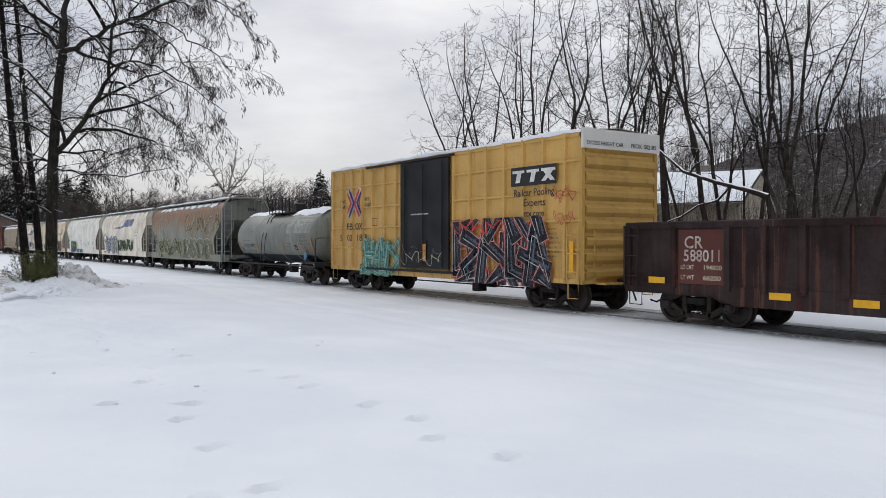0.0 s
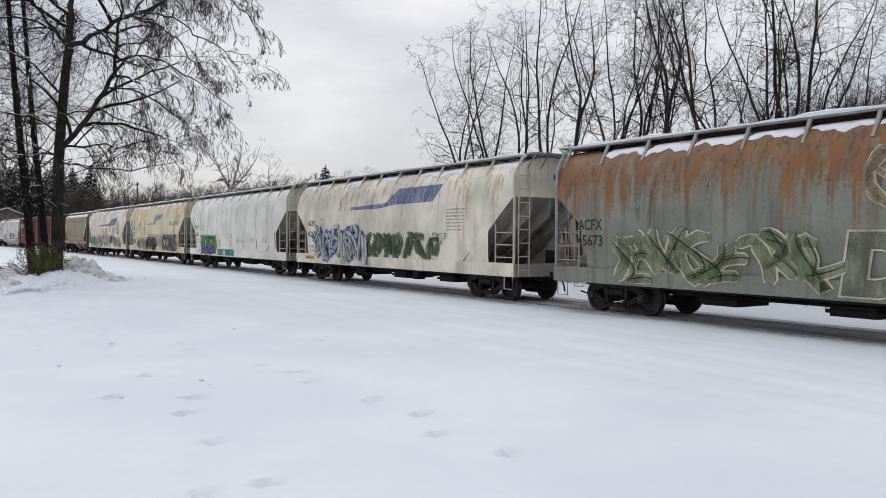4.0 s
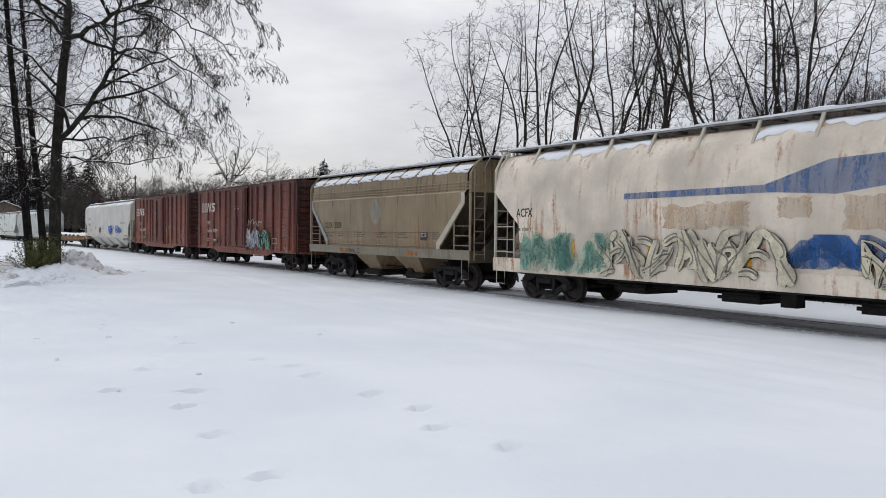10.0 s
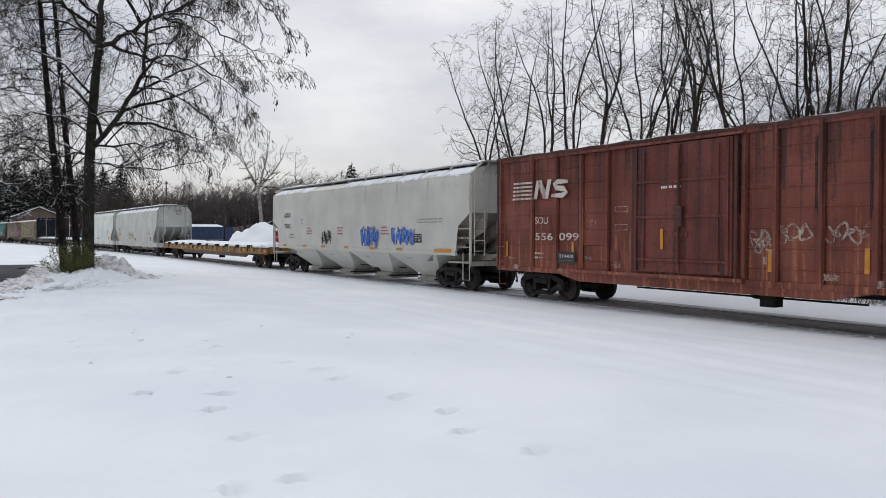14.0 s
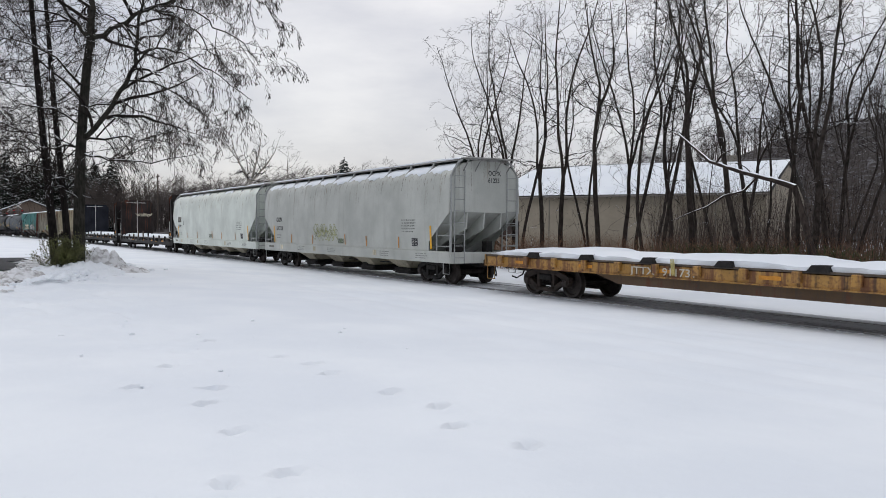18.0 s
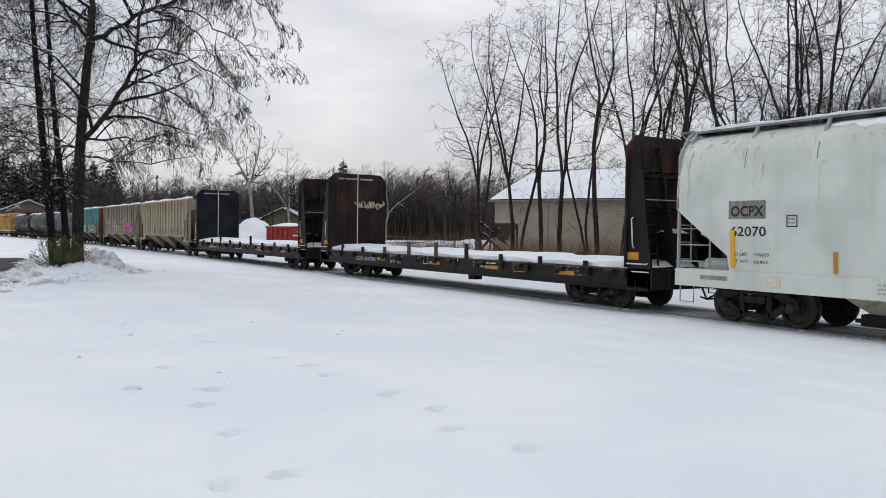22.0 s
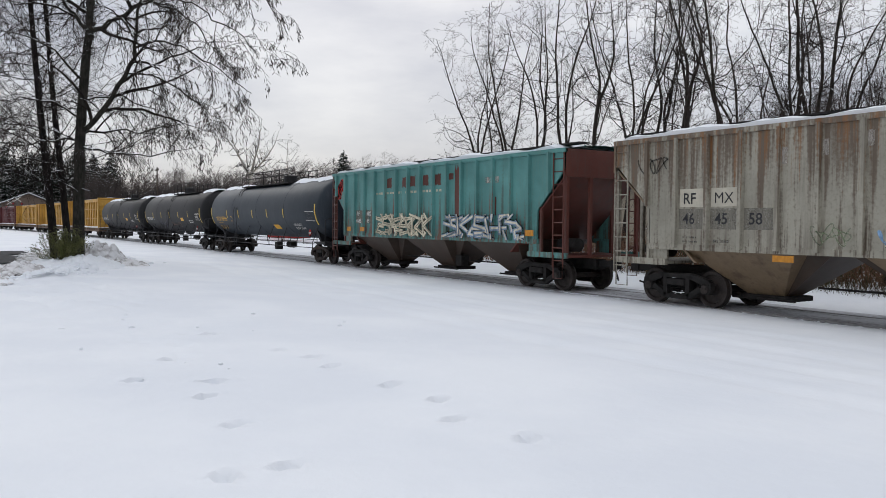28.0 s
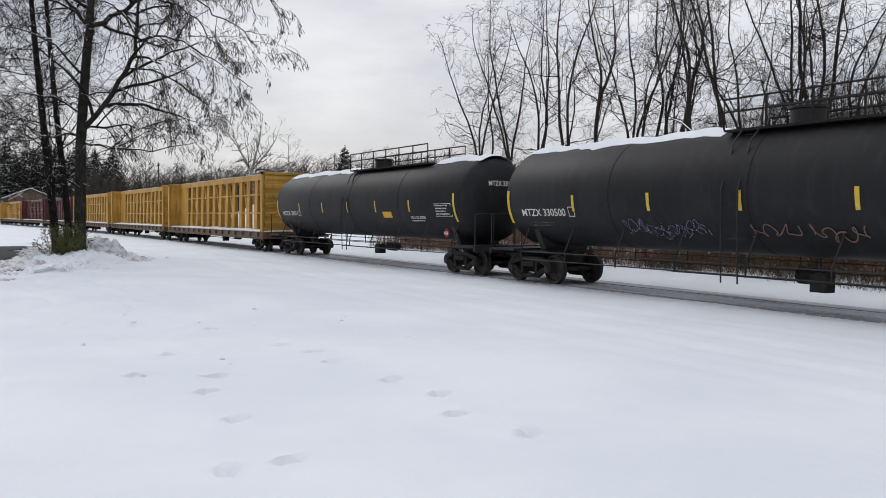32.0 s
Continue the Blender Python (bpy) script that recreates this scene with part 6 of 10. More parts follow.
def build_yellow_box():
    posts = [-7.5, -6.6, -5.75, -4.9, -4.0, -3.1, -2.2] + [1.6, 2.5, 3.4, 4.3, 5.2, 6.1, 7.0]
    car, half = box_car("tall yellow box car with a black sliding door and large graffiti", 169.87, 154.62, M_YBOX, M_YEND, 0.82, 5.0, (-1.7, 1.42), M_BDOOR, posts, SNOW,
                        rails=(1.75, 2.55, 3.35, 4.2), white_top=M_WTOP, end_ribs=9, seed=3, door_rail=M_BDOOR, ladder_z=(0.9, 2.4), belly=0.1, trucks=1.75)
    sd = lambda z: 1.515
    wide = lambda z: 1.535
    # crossed-arrow emblem in red and blue
    ex, ez = -5.45, 3.55
    navy = spray("navy", (52, 62, 138), 0.15)
    red = spray("emblem_red", (206, 66, 60), 0.15)
    for e in (-1, 1):
        v, f = ribbon([(e * 0.5, 0.6), (e * 0.3, 0.34), (e * 0.1, 0.1), (e * 0.04, 0.0), (e * 0.1, -0.1), (e * 0.3, -0.34), (e * 0.5, -0.6)], 0.30)
        on_side(car, "emblem", v, f, ex, ez, wide, S_WHITE, 0.010, "white edge of a crossed emblem")
        v, f = ribbon([(e * 0.46, 0.56), (e * 0.3, 0.36), (e * 0.12, 0.12), (e * 0.06, 0.0), (e * 0.12, -0.12), (e * 0.3, -0.36), (e * 0.46, -0.56)], 0.15)
        on_side(car, "emblem", v, f, ex, ez, wide, navy if e < 0 else red, 0.016 + 0.003 * e, "blue bow of a crossed emblem" if e < 0 else "red bow of a crossed emblem")
        v, f = ribbon([(e * 0.6, 0.42), (e * 0.42, 0.2), (e * 0.26, 0.0), (e * 0.42, -0.2), (e * 0.6, -0.42)], 0.13)
        on_side(car, "emblem", v, f, ex, ez, wide, red if e < 0 else navy, 0.024 + 0.003 * e)
    letters(car, "next", -6.75, 3.58, 0.26, sd, INK)
    letters(car, "load", -6.75, 3.34, 0.26, sd, INK)
    letters(car, "any", -4.6, 3.62, 0.26, sd, INK)
    letters(car, "road", -4.6, 3.38, 0.26, sd, INK)
    letters(car, "FB", -6.15, 2.47, 0.38, wide, INK, length=0.52)
    letters(car, "OX", -5.38, 2.47, 0.38, wide, INK, length=0.6)
    for words, x, n in (("5", -6.75, 0.2), ("02", -6.1, 0.45), ("18", -5.3, 0.42), ("5", -4.6, 0.2)):
        letters(car, words, x, 2.02, 0.36, wide, INK, length=n)
    outline_frame(car, -3.95, -3.6, 2.6, 2.9, sd, INK)
    # the owner's mark, as plain blocks on a black panel
    panel(car, "owner_panel", 4.7, 6.72, 3.62, 4.18, wide, BLACK, 0.010, "black panel with white blocks")
    for k, (a, b) in enumerate(((0.1, 0.65), (0.75, 1.3), (1.4, 2.0))):
        on_side(car, "emblem", [(a, 0.38), (b, 0.38), (b, 0.46), (a, 0.46)], [(0, 1, 2, 3)], 4.68, 3.62, wide, WHITE, 0.016)
        m = (a + b) / 2
        if k < 2:
            on_side(car, "emblem", [(m - 0.14, 0.1), (m + 0.06, 0.1), (m + 0.14, 0.38), (m - 0.06, 0.38)], [(0, 1, 2, 3)], 4.68, 3.62, wide, WHITE, 0.016)
        else:
            on_side(car, "emblem", [(a, 0.1), (a + 0.2, 0.1), (b, 0.46), (b - 0.2, 0.46)], [(0, 1, 2, 3)], 4.68, 3.62, wide, WHITE, 0.020)
            on_side(car, "emblem", [(b - 0.2, 0.1), (b, 0.1), (a + 0.2, 0.46), (a, 0.46)], [(0, 1, 2, 3)], 4.68, 3.62, wide, WHITE, 0.024)
    letters(car, "Railcar Pooling", 4.82, 3.32, 0.30, wide, INK, length=1.78)
    letters(car, "Experts", 5.27, 3.02, 0.30, wide, INK, length=0.95)
    letters(car, "ttx.com", 5.3, 2.72, 0.26, wide, INK, length=0.9)
    # end lettering on the white band
    v, f = text_shape("EXCESS HEIGHT CAR", 0.15, 0.002)
    part("lettering", Shape().add([(half + 0.130, -1.40 + a, 4.62 + b) for a, b, *_ in v], f), INK, car, "", 0)
    v, f = text_shape("FBOX  502185", 0.17, 0.003)
    part("lettering", Shape().add([(half + 0.130, 0.32 + a, 4.62 + b) for a, b, *_ in v], f), INK, car, "", 0)
    jagged(car, 1.75, 6.4, 0.66, 2.6, wide, [(0.31, 0.0, spray("signal_red", (200, 78, 70), 0.55)), (0.265, 0.0, spray("pale_grey", (176, 176, 178), 0.3)), (0.24, 0.0, spray("tar_black", (30, 34, 42), 0.25)), (0.05, 0.03, spray("slate", (92, 100, 112), 0.4)), (0.012, -0.05, S_WHITE)], 23, 6, "black, grey and red graffiti", 0.03)
    tag(car, 1.7, 4.2, 2.2, 2.7, wide, spray("bright_red", (214, 70, 62), 0.3), 31, False, 0.05, 0.04)
    jagged(car, -4.85, -1.95, 0.66, 2.05, wide, [(0.27, 0.0, S_DGREEN), (0.23, 0.0, S_MINT), (0.10, 0.03, S_TEAL), (0.02, -0.04, S_WHITE)], 35, 5, "mint and teal graffiti", 0.012)
    tag(car, -1.6, 1.3, 1.2, 2.0, lambda z: 1.66, S_GREY, 4, False, 0.025)
    tag(car, -1.5, 1.2, 1.1, 1.7, lambda z: 1.665, S_CREAM, 14, False, 0.018)
    tag(car, 6.6, 7.5, 3.0, 3.6, wide, M_REDT, 8, width=0.02)
    tag(car, 6.6, 7.5, 2.4, 2.9, wide, M_REDT, 9, width=0.02)
    reflectors(car, [-4.05, 7.25], 1.1, wide, 0.15, 0.9)
    panel(car, "reflector", -0.1, 0.1, 1.3, 1.9, lambda z: 1.64, ORANGE, 0.01)
    bars(car, -0.9, 2.9, 1.4, 0.1, 1, lambda z: 1.63, WHITE, 2)
    bars(car, 6.35, 1.5, 0.5, 0.9, 7, wide, INK, 5)


def build_grey_tank():
    r, zc = 1.30, 2.21
    car, half, sd = tank_car("short grey tank car with a dark belly and snowy top", 152.85, 141.35, 10.95, r, zc, M_GTANK, trucks=1.48, reach=0.75, top_rail=(-1.25, 1.4), low_rail=False, seed=4, truck_mat=RUSTY_IRON,
                             dome=0.85, saddle=0.72, ladder_at=-1.0, dome_r=0.27, drape=True, seam_at=(-2.0, 0.95, 2.75))
    band = [[(x, (r + 0.006) * math.sin(a), zc + (r + 0.006) * math.cos(a)) for a in np.linspace(radians(132), radians(228), 19)] for x in (-4.85, 4.85)]
    part("belly_band", Shape().grid(band[::-1]), paint("black_belly", lin(26, 34, 38), 0.5, 0.4, 0.0, dirt_col=lin(40, 42, 40), spec=0.15), car, "black lower shell")
    for y in (-1.42, 1.42):
        part("side_walk", Shape().box(-half + 0.1, half - 0.1, y - 0.06, y + 0.06, 0.82, 0.87), BLACK, car, "thin running board along the frame")
    for x in (-3.0, -1.0, 1.0, 3.0):
        part("walk_bracket", Shape().tube([(x, -1.4, 0.84), (x, -0.2, 0.72)], 0.03, 5).tube([(x, 1.4, 0.84), (x, 0.2, 0.72)], 0.03, 5), BLACK, car)
    for x in (-0.55, 0.4, 1.2):
        part("pipe_end", Shape().tube([(x, -0.6, 0.95), (x + 0.1, -0.95, 0.75), (x + 0.16, -1.0, 0.5)], 0.022, 5), IRON, car)
    letters(car, "UTLX 24817", -3.95, 1.68, 0.27, sd, INK, True, length=1.6)
    bars(car, -3.95, 2.02, 1.1, 0.07, 1, sd, INK, 3)
    bars(car, -3.9, 1.48, 1.55, 0.08, 1, sd, INK, 6)
    pale = plain("repainted_patch", lin(158, 162, 154), 0.6, 0, 0.1, 2, 0, worn=0.3)
    panel(car, "paint_patch", 1.95, 4.75, 2.38, 3.2, sd, pale, 0.004, "pale repainted patch", True)
    wild(car, 2.0, 4.0, 2.65, 2.95, sd, [(0.10, S_WHITE)], 6, True, 9, "faint white scribble", 0.009)
    outline_frame(car, 3.55, 4.65, 1.85, 2.3, sd, FINE_PRINT)
    bars(car, 3.6, 1.88, 1.0, 0.4, 6, sd, INK, 9)
    bars(car, 1.9, 1.72, 0.75, 0.2, 3, sd, INK, 10)
    panel(car, "paint_patch", 3.95, 4.35, 1.5, 1.78, sd, M_BROWN, 0.006, "brown patch", True)
    panel(car, "paint_patch", -4.5, -4.25, 1.45, 1.68, sd, M_PATCH, 0.006, "grey plate", True)
    on_side(car, "hazard_sign", [(0, -0.21), (0.21, 0), (0, 0.21), (-0.21, 0)], [(0, 1, 2, 3)], 4.12, 1.3, lambda z: 1.22, S_SKY, 0.01, "blue diamond sign")
    reflectors(car, [4.85], 1.42, sd, 0.1, 0.75, ORANGE, True)
    reflectors(car, [-4.8, -2.2, 1.4, 3.3], 1.5, sd, 0.09, 0.45, ORANGE, True)
    data_plate(car, 2.85, 1.58, sd, True, 0.36, 0.25)
    bars(car, -2.9, 2.45, 0.35, 0.18, 3, sd, INK, 12)


FADED = plain("faded_black_lettering", (0.035, 0.035, 0.036, 1), 0.7, 0, 0.3, 6, worn=0.4)
SKIRT = lambda z: 1.535 if z < 1.22 else float(np.interp(z, [1.22, 1.55, 2.0, 2.6], [1.535, 1.545, 1.55, 1.555]))


def build_hoppers():
    R = ROUND
    # rusted grey
    car, h, sd = round_hopper("grey covered hopper with heavy rust and pale graffiti", 140.0, 123.8, M_RUSTH, M_RUSTEND, M_TRIMG, seed=3, snow=0.07, end_mat=M_RUSTEND)
    letters(car, "ACFX", -7.1, 2.22, 0.40, sd, INK, True, length=0.9)
    letters(car, "45673", -7.15, 1.8, 0.40, sd, INK, True, length=0.95)
    wild(car, -5.7, 0.2, 0.86, 2.25, SKIRT, [(0.27, S_CREAM), (0.21, S_OLIVE), (0.03, S_BLACK)], 3, True, 6, "cream outlined graffiti")
    bubble_word(car, "DISCO", 0.25, 1.0, 1.55, SKIRT, [(0.085, S_CREAM), (0.062, S_BLACK), (0.052, spray("grey_green", (138, 142, 124)))], True, 6.2, label="cream outlined graffiti word")
    wild(car, 0.9, 7.6, 2.3, 3.8, sd, [(0.17, S_CREAM), (0.135, spray("rust_grey", (132, 116, 92)))], 22, True, 6, "pale outlined graffiti")
    reflectors(car, [-4.0, -1.2, 1.7, 4.4], 1.5, sd, 0.1, 0.55, YELLOW, True)
    reflectors(car, [6.62], 1.4, sd, 0.1, 0.9, YELLOW, True)
    data_plate(car, 5.2, 1.7, sd, True)
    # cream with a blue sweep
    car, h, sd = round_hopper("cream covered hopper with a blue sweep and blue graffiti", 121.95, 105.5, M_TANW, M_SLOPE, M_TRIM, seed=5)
    letters(car, "ACFX", -6.85, 2.48, 0.34, sd, FADED, True, length=0.85, fat=0.03)
    letters(car, "42699", -6.9, 2.0, 0.34, sd, FADED, True, length=1.2, fat=0.03)
    letters(car, "LD LMT", -6.8, 1.5, 0.17, sd, FADED, True, length=0.55)
    letters(car, "LT WT", -6.8, 1.28, 0.17, sd, FADED, True, length=0.5)
    outline_frame(car, -5.55, -5.2, 2.5, 2.78, sd, INK)
    on_side(car, "blue_band", [(0, 0), (2.4, 0.0), (3.6, 0.12), (6.3, 0.15), (6.8, 0.75), (3.8, 0.72), (2.9, 0.2), (0, 0.12)], [tuple(range(8))], -2.6, 3.1, sd, M_BLUE, 0.006, "blue sweep", True)
    wild(car, -6.2, -1.2, 0.86, 2.5, SKIRT, [(0.34, S_BLUE), (0.20, S_SKY), (0.13, S_CREAM), (0.05, S_BLUE)], 31, True, 8, "blue and cream graffiti")
    wild(car, -1.2, 4.0, 1.15, 2.2, sd, [(0.34, S_DGREEN), (0.2, S_OLIVE), (0.04, S_BLACK)], 17, True, 9, "olive graffiti")
    tag(car, 3.6, 4.7, 1.7, 2.4, sd, S_BLACK, 2, True)
    bars(car, 4.6, 2.2, 1.2, 0.8, 7, sd, INK, 8)
    panel(car, "reflector", -7.15, -6.2, 0.98, 1.12, lambda z: 1.52, ORANGE, 0.012)
    # worn white
    car, h, sd = round_hopper("worn white covered hopper with small green and purple graffiti", 104.2, 87.8, M_WHITEH, M_SLOPE, M_TRIM, seed=6, snow=0.05)
    letters(car, "SHPX", -6.94, 2.43, 0.34, sd, INK, True, length=0.7)
    letters(car, "42953", -6.87, 2.0, 0.30, sd, INK, True, length=0.68)
    letters(car, "LD LMT", -6.9, 1.72, 0.12, sd, FADED, True, length=0.42)
    letters(car, "LT WT", -6.85, 1.55, 0.12, sd, FADED, True, length=0.35)
    bars(car, -6.3, 1.55, 0.5, 0.27, 2, sd, FINE_PRINT, 13)
    outline_frame(car, -5.36, -5.1, 2.4, 2.66, sd, INK)
    bars(car, -5.32, 2.46, 0.18, 0.14, 2, sd, INK, 14)
    # weld seams under the roof brackets
    for k, x in enumerate((-5.87, -4.31, -2.63, -0.92, 0.74, 2.35, 4.0, 5.6)):
        panel(car, "weld_seam", x, x + 0.018, 1.32, 3.55, sd, M_PATCH, 0.004, "", True)
        smear(car, x + 0.05, x + 0.12, 2.3 + 0.2 * (k % 3), 3.85, sd, S_WHITE, 610 + k, True, 0.004)
    smear(car, -5.85, -2.6, 0.82, 2.14, SKIRT, spray("lime", (150, 172, 74), 0.12), 41, True, 0.006, "lime green graffiti ground")
    jagged(car, -5.5, -2.95, 1.35, 1.98, SKIRT, [(0.34, 0.0, S_BLACK), (0.27, 0.0, S_TEAL), (0.05, 0.05, S_MINT)], 141, 4, "teal graffiti over lime green", 0.014, 0.2, True)
    jagged(car, -5.5, -2.9, 0.88, 1.42, SKIRT, [(0.34, 0.0, S_BLACK), (0.27, 0.0, S_PURPLE), (0.05, 0.05, S_SKY)], 143, 4, "purple graffiti over lime green", 0.026, 0.2, True)
    panel(car, "graffiti", -4.64, -4.5, 1.35, 1.82, SKIRT, spray("bright_yellow", (232, 186, 40), 0.1), 0.04, "yellow graffiti bar", True)
    tag(car, -6.3, -5.75, 0.92, 1.22, SKIRT, S_BLACK, 61, True, 0.018)
    for k, (a, b, c, d) in enumerate(((-7.5, -7.2, 2.9, 3.3), (-7.2, -6.95, 2.45, 2.95))):
        tag(car, a, b, c, d, sd, S_GREY, 62 + k, True, 0.014)
    panel(car, "graffiti", -2.36, 0.56, 0.86, 1.23, lambda z: 1.535, spray("sea_green", (74, 152, 148), 0.1), 0.006, "teal graffiti ground")
    for words, x, n in (("JUST", -2.22, 0.8), ("BREATHE", -0.9, 1.2)):
        letters(car, words, x, 0.93, 0.30, lambda z: 1.535, spray("deep_teal", (34, 92, 98), 0.1), fat=0.035, length=n, proud=0.012)
        letters(car, words, x + 0.01, 0.935, 0.29, lambda z: 1.535, S_MINT, fat=0.012, length=n - 0.02, proud=0.016)
    on_side(car, "graffiti", [(0, 0), (0.36, 0), (0.38, 0.32), (0.28, 0.18), (0.19, 0.36), (0.1, 0.18), (-0.02, 0.32)], [tuple(range(7))], -1.34, 0.9, lambda z: 1.535, S_CREAM, 0.014, "cream crown-like graffiti")
    for words, z in (("DO NOT HAMMER", 2.06), ("ON SIDE OF CAR", 1.9)):
        letters(car, words, -0.43, z, 0.10, sd, M_REDT, True, length=0.68)
    letters(car, "CAUTION", 0.88, 1.8, 0.08, sd, INK, True, length=0.28)
    bars(car, 0.88, 1.62, 0.9, 0.16, 3, sd, INK, 12)
    for k, x in enumerate((3.2, 5.0)):
        bars(car, x, 1.65, 0.9, 0.3, 3, sd, FINE_PRINT, 16 + k)
    reflectors(car, [-2.12, -0.08, 1.97, 4.1], 1.36, sd, 0.09, 0.42, ORANGE, True)
    reflectors(car, [6.72], 1.38, sd, 0.1, 0.86, ORANGE, True)
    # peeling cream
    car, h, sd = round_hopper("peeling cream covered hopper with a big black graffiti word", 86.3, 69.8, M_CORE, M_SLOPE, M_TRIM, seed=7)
    letters(car, "SHPX", -7.0, 2.44, 0.4, sd, INK, True, length=0.85)
    letters(car, "42927", -6.95, 2.0, 0.4, sd, INK, True, length=0.95)
    outline_frame(car, -5.8, -5.5, 2.15, 2.5, sd, INK)
    panel(car, "lettering_patch", -6.95, -5.95, 1.4, 1.72, sd, M_PATCH, 0.006, "", True)
    for k, (a, b, c, d) in enumerate(((-7.7, -6.8, 2.7, 3.3), (-6.5, -6.2, 2.4, 3.2), (-4.9, -4.3, 2.3, 3.0), (-4.4, -4.1, 2.6, 3.5), (-2.9, -2.6, 2.0, 3.3), (4.4, 5.4, 2.7, 3.0), (5.3, 7.0, 2.75, 3.05), (6.2, 6.45, 2.9, 3.45), (6.75, 7.1, 2.9, 3.5), (5.55, 5.9, 2.15, 2.85))):
        smear(car, a, b, c, d, sd, M_GHOST if k % 3 else M_GHOSTB, 50 + k, True, 0.004 + 0.003 * (k % 3))
    panel(car, "paint_patch", -1.8, 2.4, 1.25, 2.1, sd, plain("pale_blue_patch", lin(160, 172, 190), 0.7, 0, 0.12, 2, 0, worn=0.7), 0.005, "pale blue patch", True)
    on_side(car, "blue_band", [(0, 0.1), (2.6, 0.2), (3.0, 0.75), (5.4, 0.8), (4.6, 0.45), (3.4, 0.3), (3.0, 0.0)], [tuple(range(7))], -2.6, 2.78, sd, plain("faded_blue_paint", lin(112, 144, 182), 0.7, 0, 0.35, 2, 0, worn=0.65), 0.02, "faded blue band", True)
    wild(car, -5.4, -2.7, 0.86, 1.9, SKIRT, [(0.14, S_BLACK), (0.08, S_MINT)], 51, True, 5, "black outlined graffiti", 0.02)
    wild(car, -2.3, 0.85, 0.86, 1.9, SKIRT, [(0.4, S_TEAL), (0.12, S_BLACK), (0.05, S_RED)], 53, True, 6, "teal graffiti", 0.02)
    bubble_word(car, "CORE", 2.5, 1.02, 1.42, SKIRT, [(0.10, S_WHITE), (0.08, S_BLACK)], True, 4.0, label="big black graffiti word with a white edge", proud=0.022)
    tag(car, 1.1, 2.5, 1.0, 2.1, SKIRT, S_RED, 6, True, 0.04)
    tag(car, 6.2, 7.6, 0.95, 1.7, SKIRT, S_RED, 7, True, 0.04)
    reflectors(car, [-3.5, -0.5, 2.6, 6.82], 1.5, sd, 0.1, 0.6, YELLOW, True)
    # stained white with blue sweep
    car, h, sd = round_hopper("rust-stained white covered hopper with a blue sweep and graffiti", 68.4, 51.9, M_BLUEC, M_SLOPE, M_TRIM, seed=8)
    letters(car, "ACFX", -7.1, 2.45, 0.36, sd, INK, True, length=0.75)
    bars(car, -7.1, 1.95, 0.8, 0.3, 1, sd, INK, 3)
    on_side(car, "blue_band", [(0, 0), (4.0, 0.05), (5.4, 0.5), (7.6, 0.6), (6.9, -0.02), (5.6, -0.2), (4.2, -0.12), (0, -0.15)], [tuple(range(8))], -2.8, 3.0, sd, M_BLUE, 0.006, "blue sweep", True)
    tan_smear = plain("tan_smear", lin(196, 170, 140), 0.7, 0, 0.2, 2, 0, worn=0.75)
    for k, (a, b, c, d) in enumerate(((-1.6, -0.2, 2.05, 2.7), (-0.3, 0.9, 2.1, 2.75), (2.9, 4.0, 2.05, 2.8), (4.6, 5.7, 2.1, 3.3), (1.5, 2.3, 2.3, 2.8))):
        smear(car, a, b, c, d, sd, tan_smear, 70 + k, True, 0.004 + 0.002 * (k % 2))
    wild(car, -6.8, -3.3, 0.86, 2.0, SKIRT, [(0.42, spray("pale_teal", (136, 176, 158), 0.8)), (0.10, spray("thin_teal", (96, 142, 132), 0.8))], 61, True, 7, "pale green graffiti", 0.012)
    wild(car, -3.6, 1.9, 0.86, 2.1, SKIRT, [(0.24, S_BLACK), (0.18, S_CREAM), (0.05, S_GREY)], 62, True, 9, "cream and black graffiti", 0.012)
    wild(car, 1.7, 3.8, 1.3, 2.0, sd, [(0.6, S_BLUE)], 63, True, 3, "blue sprayed patch", 0.012)
    wild(car, 3.4, 6.3, 0.9, 1.9, SKIRT, [(0.16, S_BLACK), (0.10, S_CREAM), (0.03, S_BLACK)], 64, True, 8, "black outlined graffiti", 0.02)
    bars(car, 4.4, 2.0, 1.3, 0.7, 7, sd, INK, 8)
    reflectors(car, [-4.7, -2.0, 0.8, 3.5], 1.3, sd, 0.1, 0.5, YELLOW, True)
    panel(car, "reflector", 5.6, 6.5, 0.97, 1.12, lambda z: 1.52, ORANGE, 0.012)
    # olive two-bay
    prof = [(1.46, 1.38), (1.47, 1.55), (1.50, 1.62), (1.50, 1.70), (1.47, 1.72), (1.49, 2.2), (1.50, 2.9), (1.52, 3.15), (1.52, 3.30), (1.46, 3.36), (1.44, 3.7), (1.40, 4.05), (1.05, 4.32), (0.5, 4.42), (0.0, 4.44)]
    car, h, sd = round_hopper("dull olive-grey short covered hopper with snow on its roof slope", 50.6, 38.05, M_CLSX, paint("dark_olive_sheet", lin(78, 68, 54), 0.5, 0.6, 0.3), plain("rusty_cream_trim", lin(138, 124, 104), 0.7, 0, 0.3, 3), ((3.3, 0.25), (2.9, 0.3), (1.45, 1.75), (1.38, 1.75)), prof, 1.75, 4,
                              4.4, seed=9, chutes="deep", chute_n=2, chute_mat=M_CLSX, board_mat=IRON, snow=0.08, shoulder=0.95, sill=(1.06, 1.37),
                              sill_mat=paint("pale_olive_sill", lin(134, 126, 110), 0.6, 0.6, 0.3, shift=6, dirt_col=lin(92, 80, 64), rust_col=lin(126, 82, 52)))
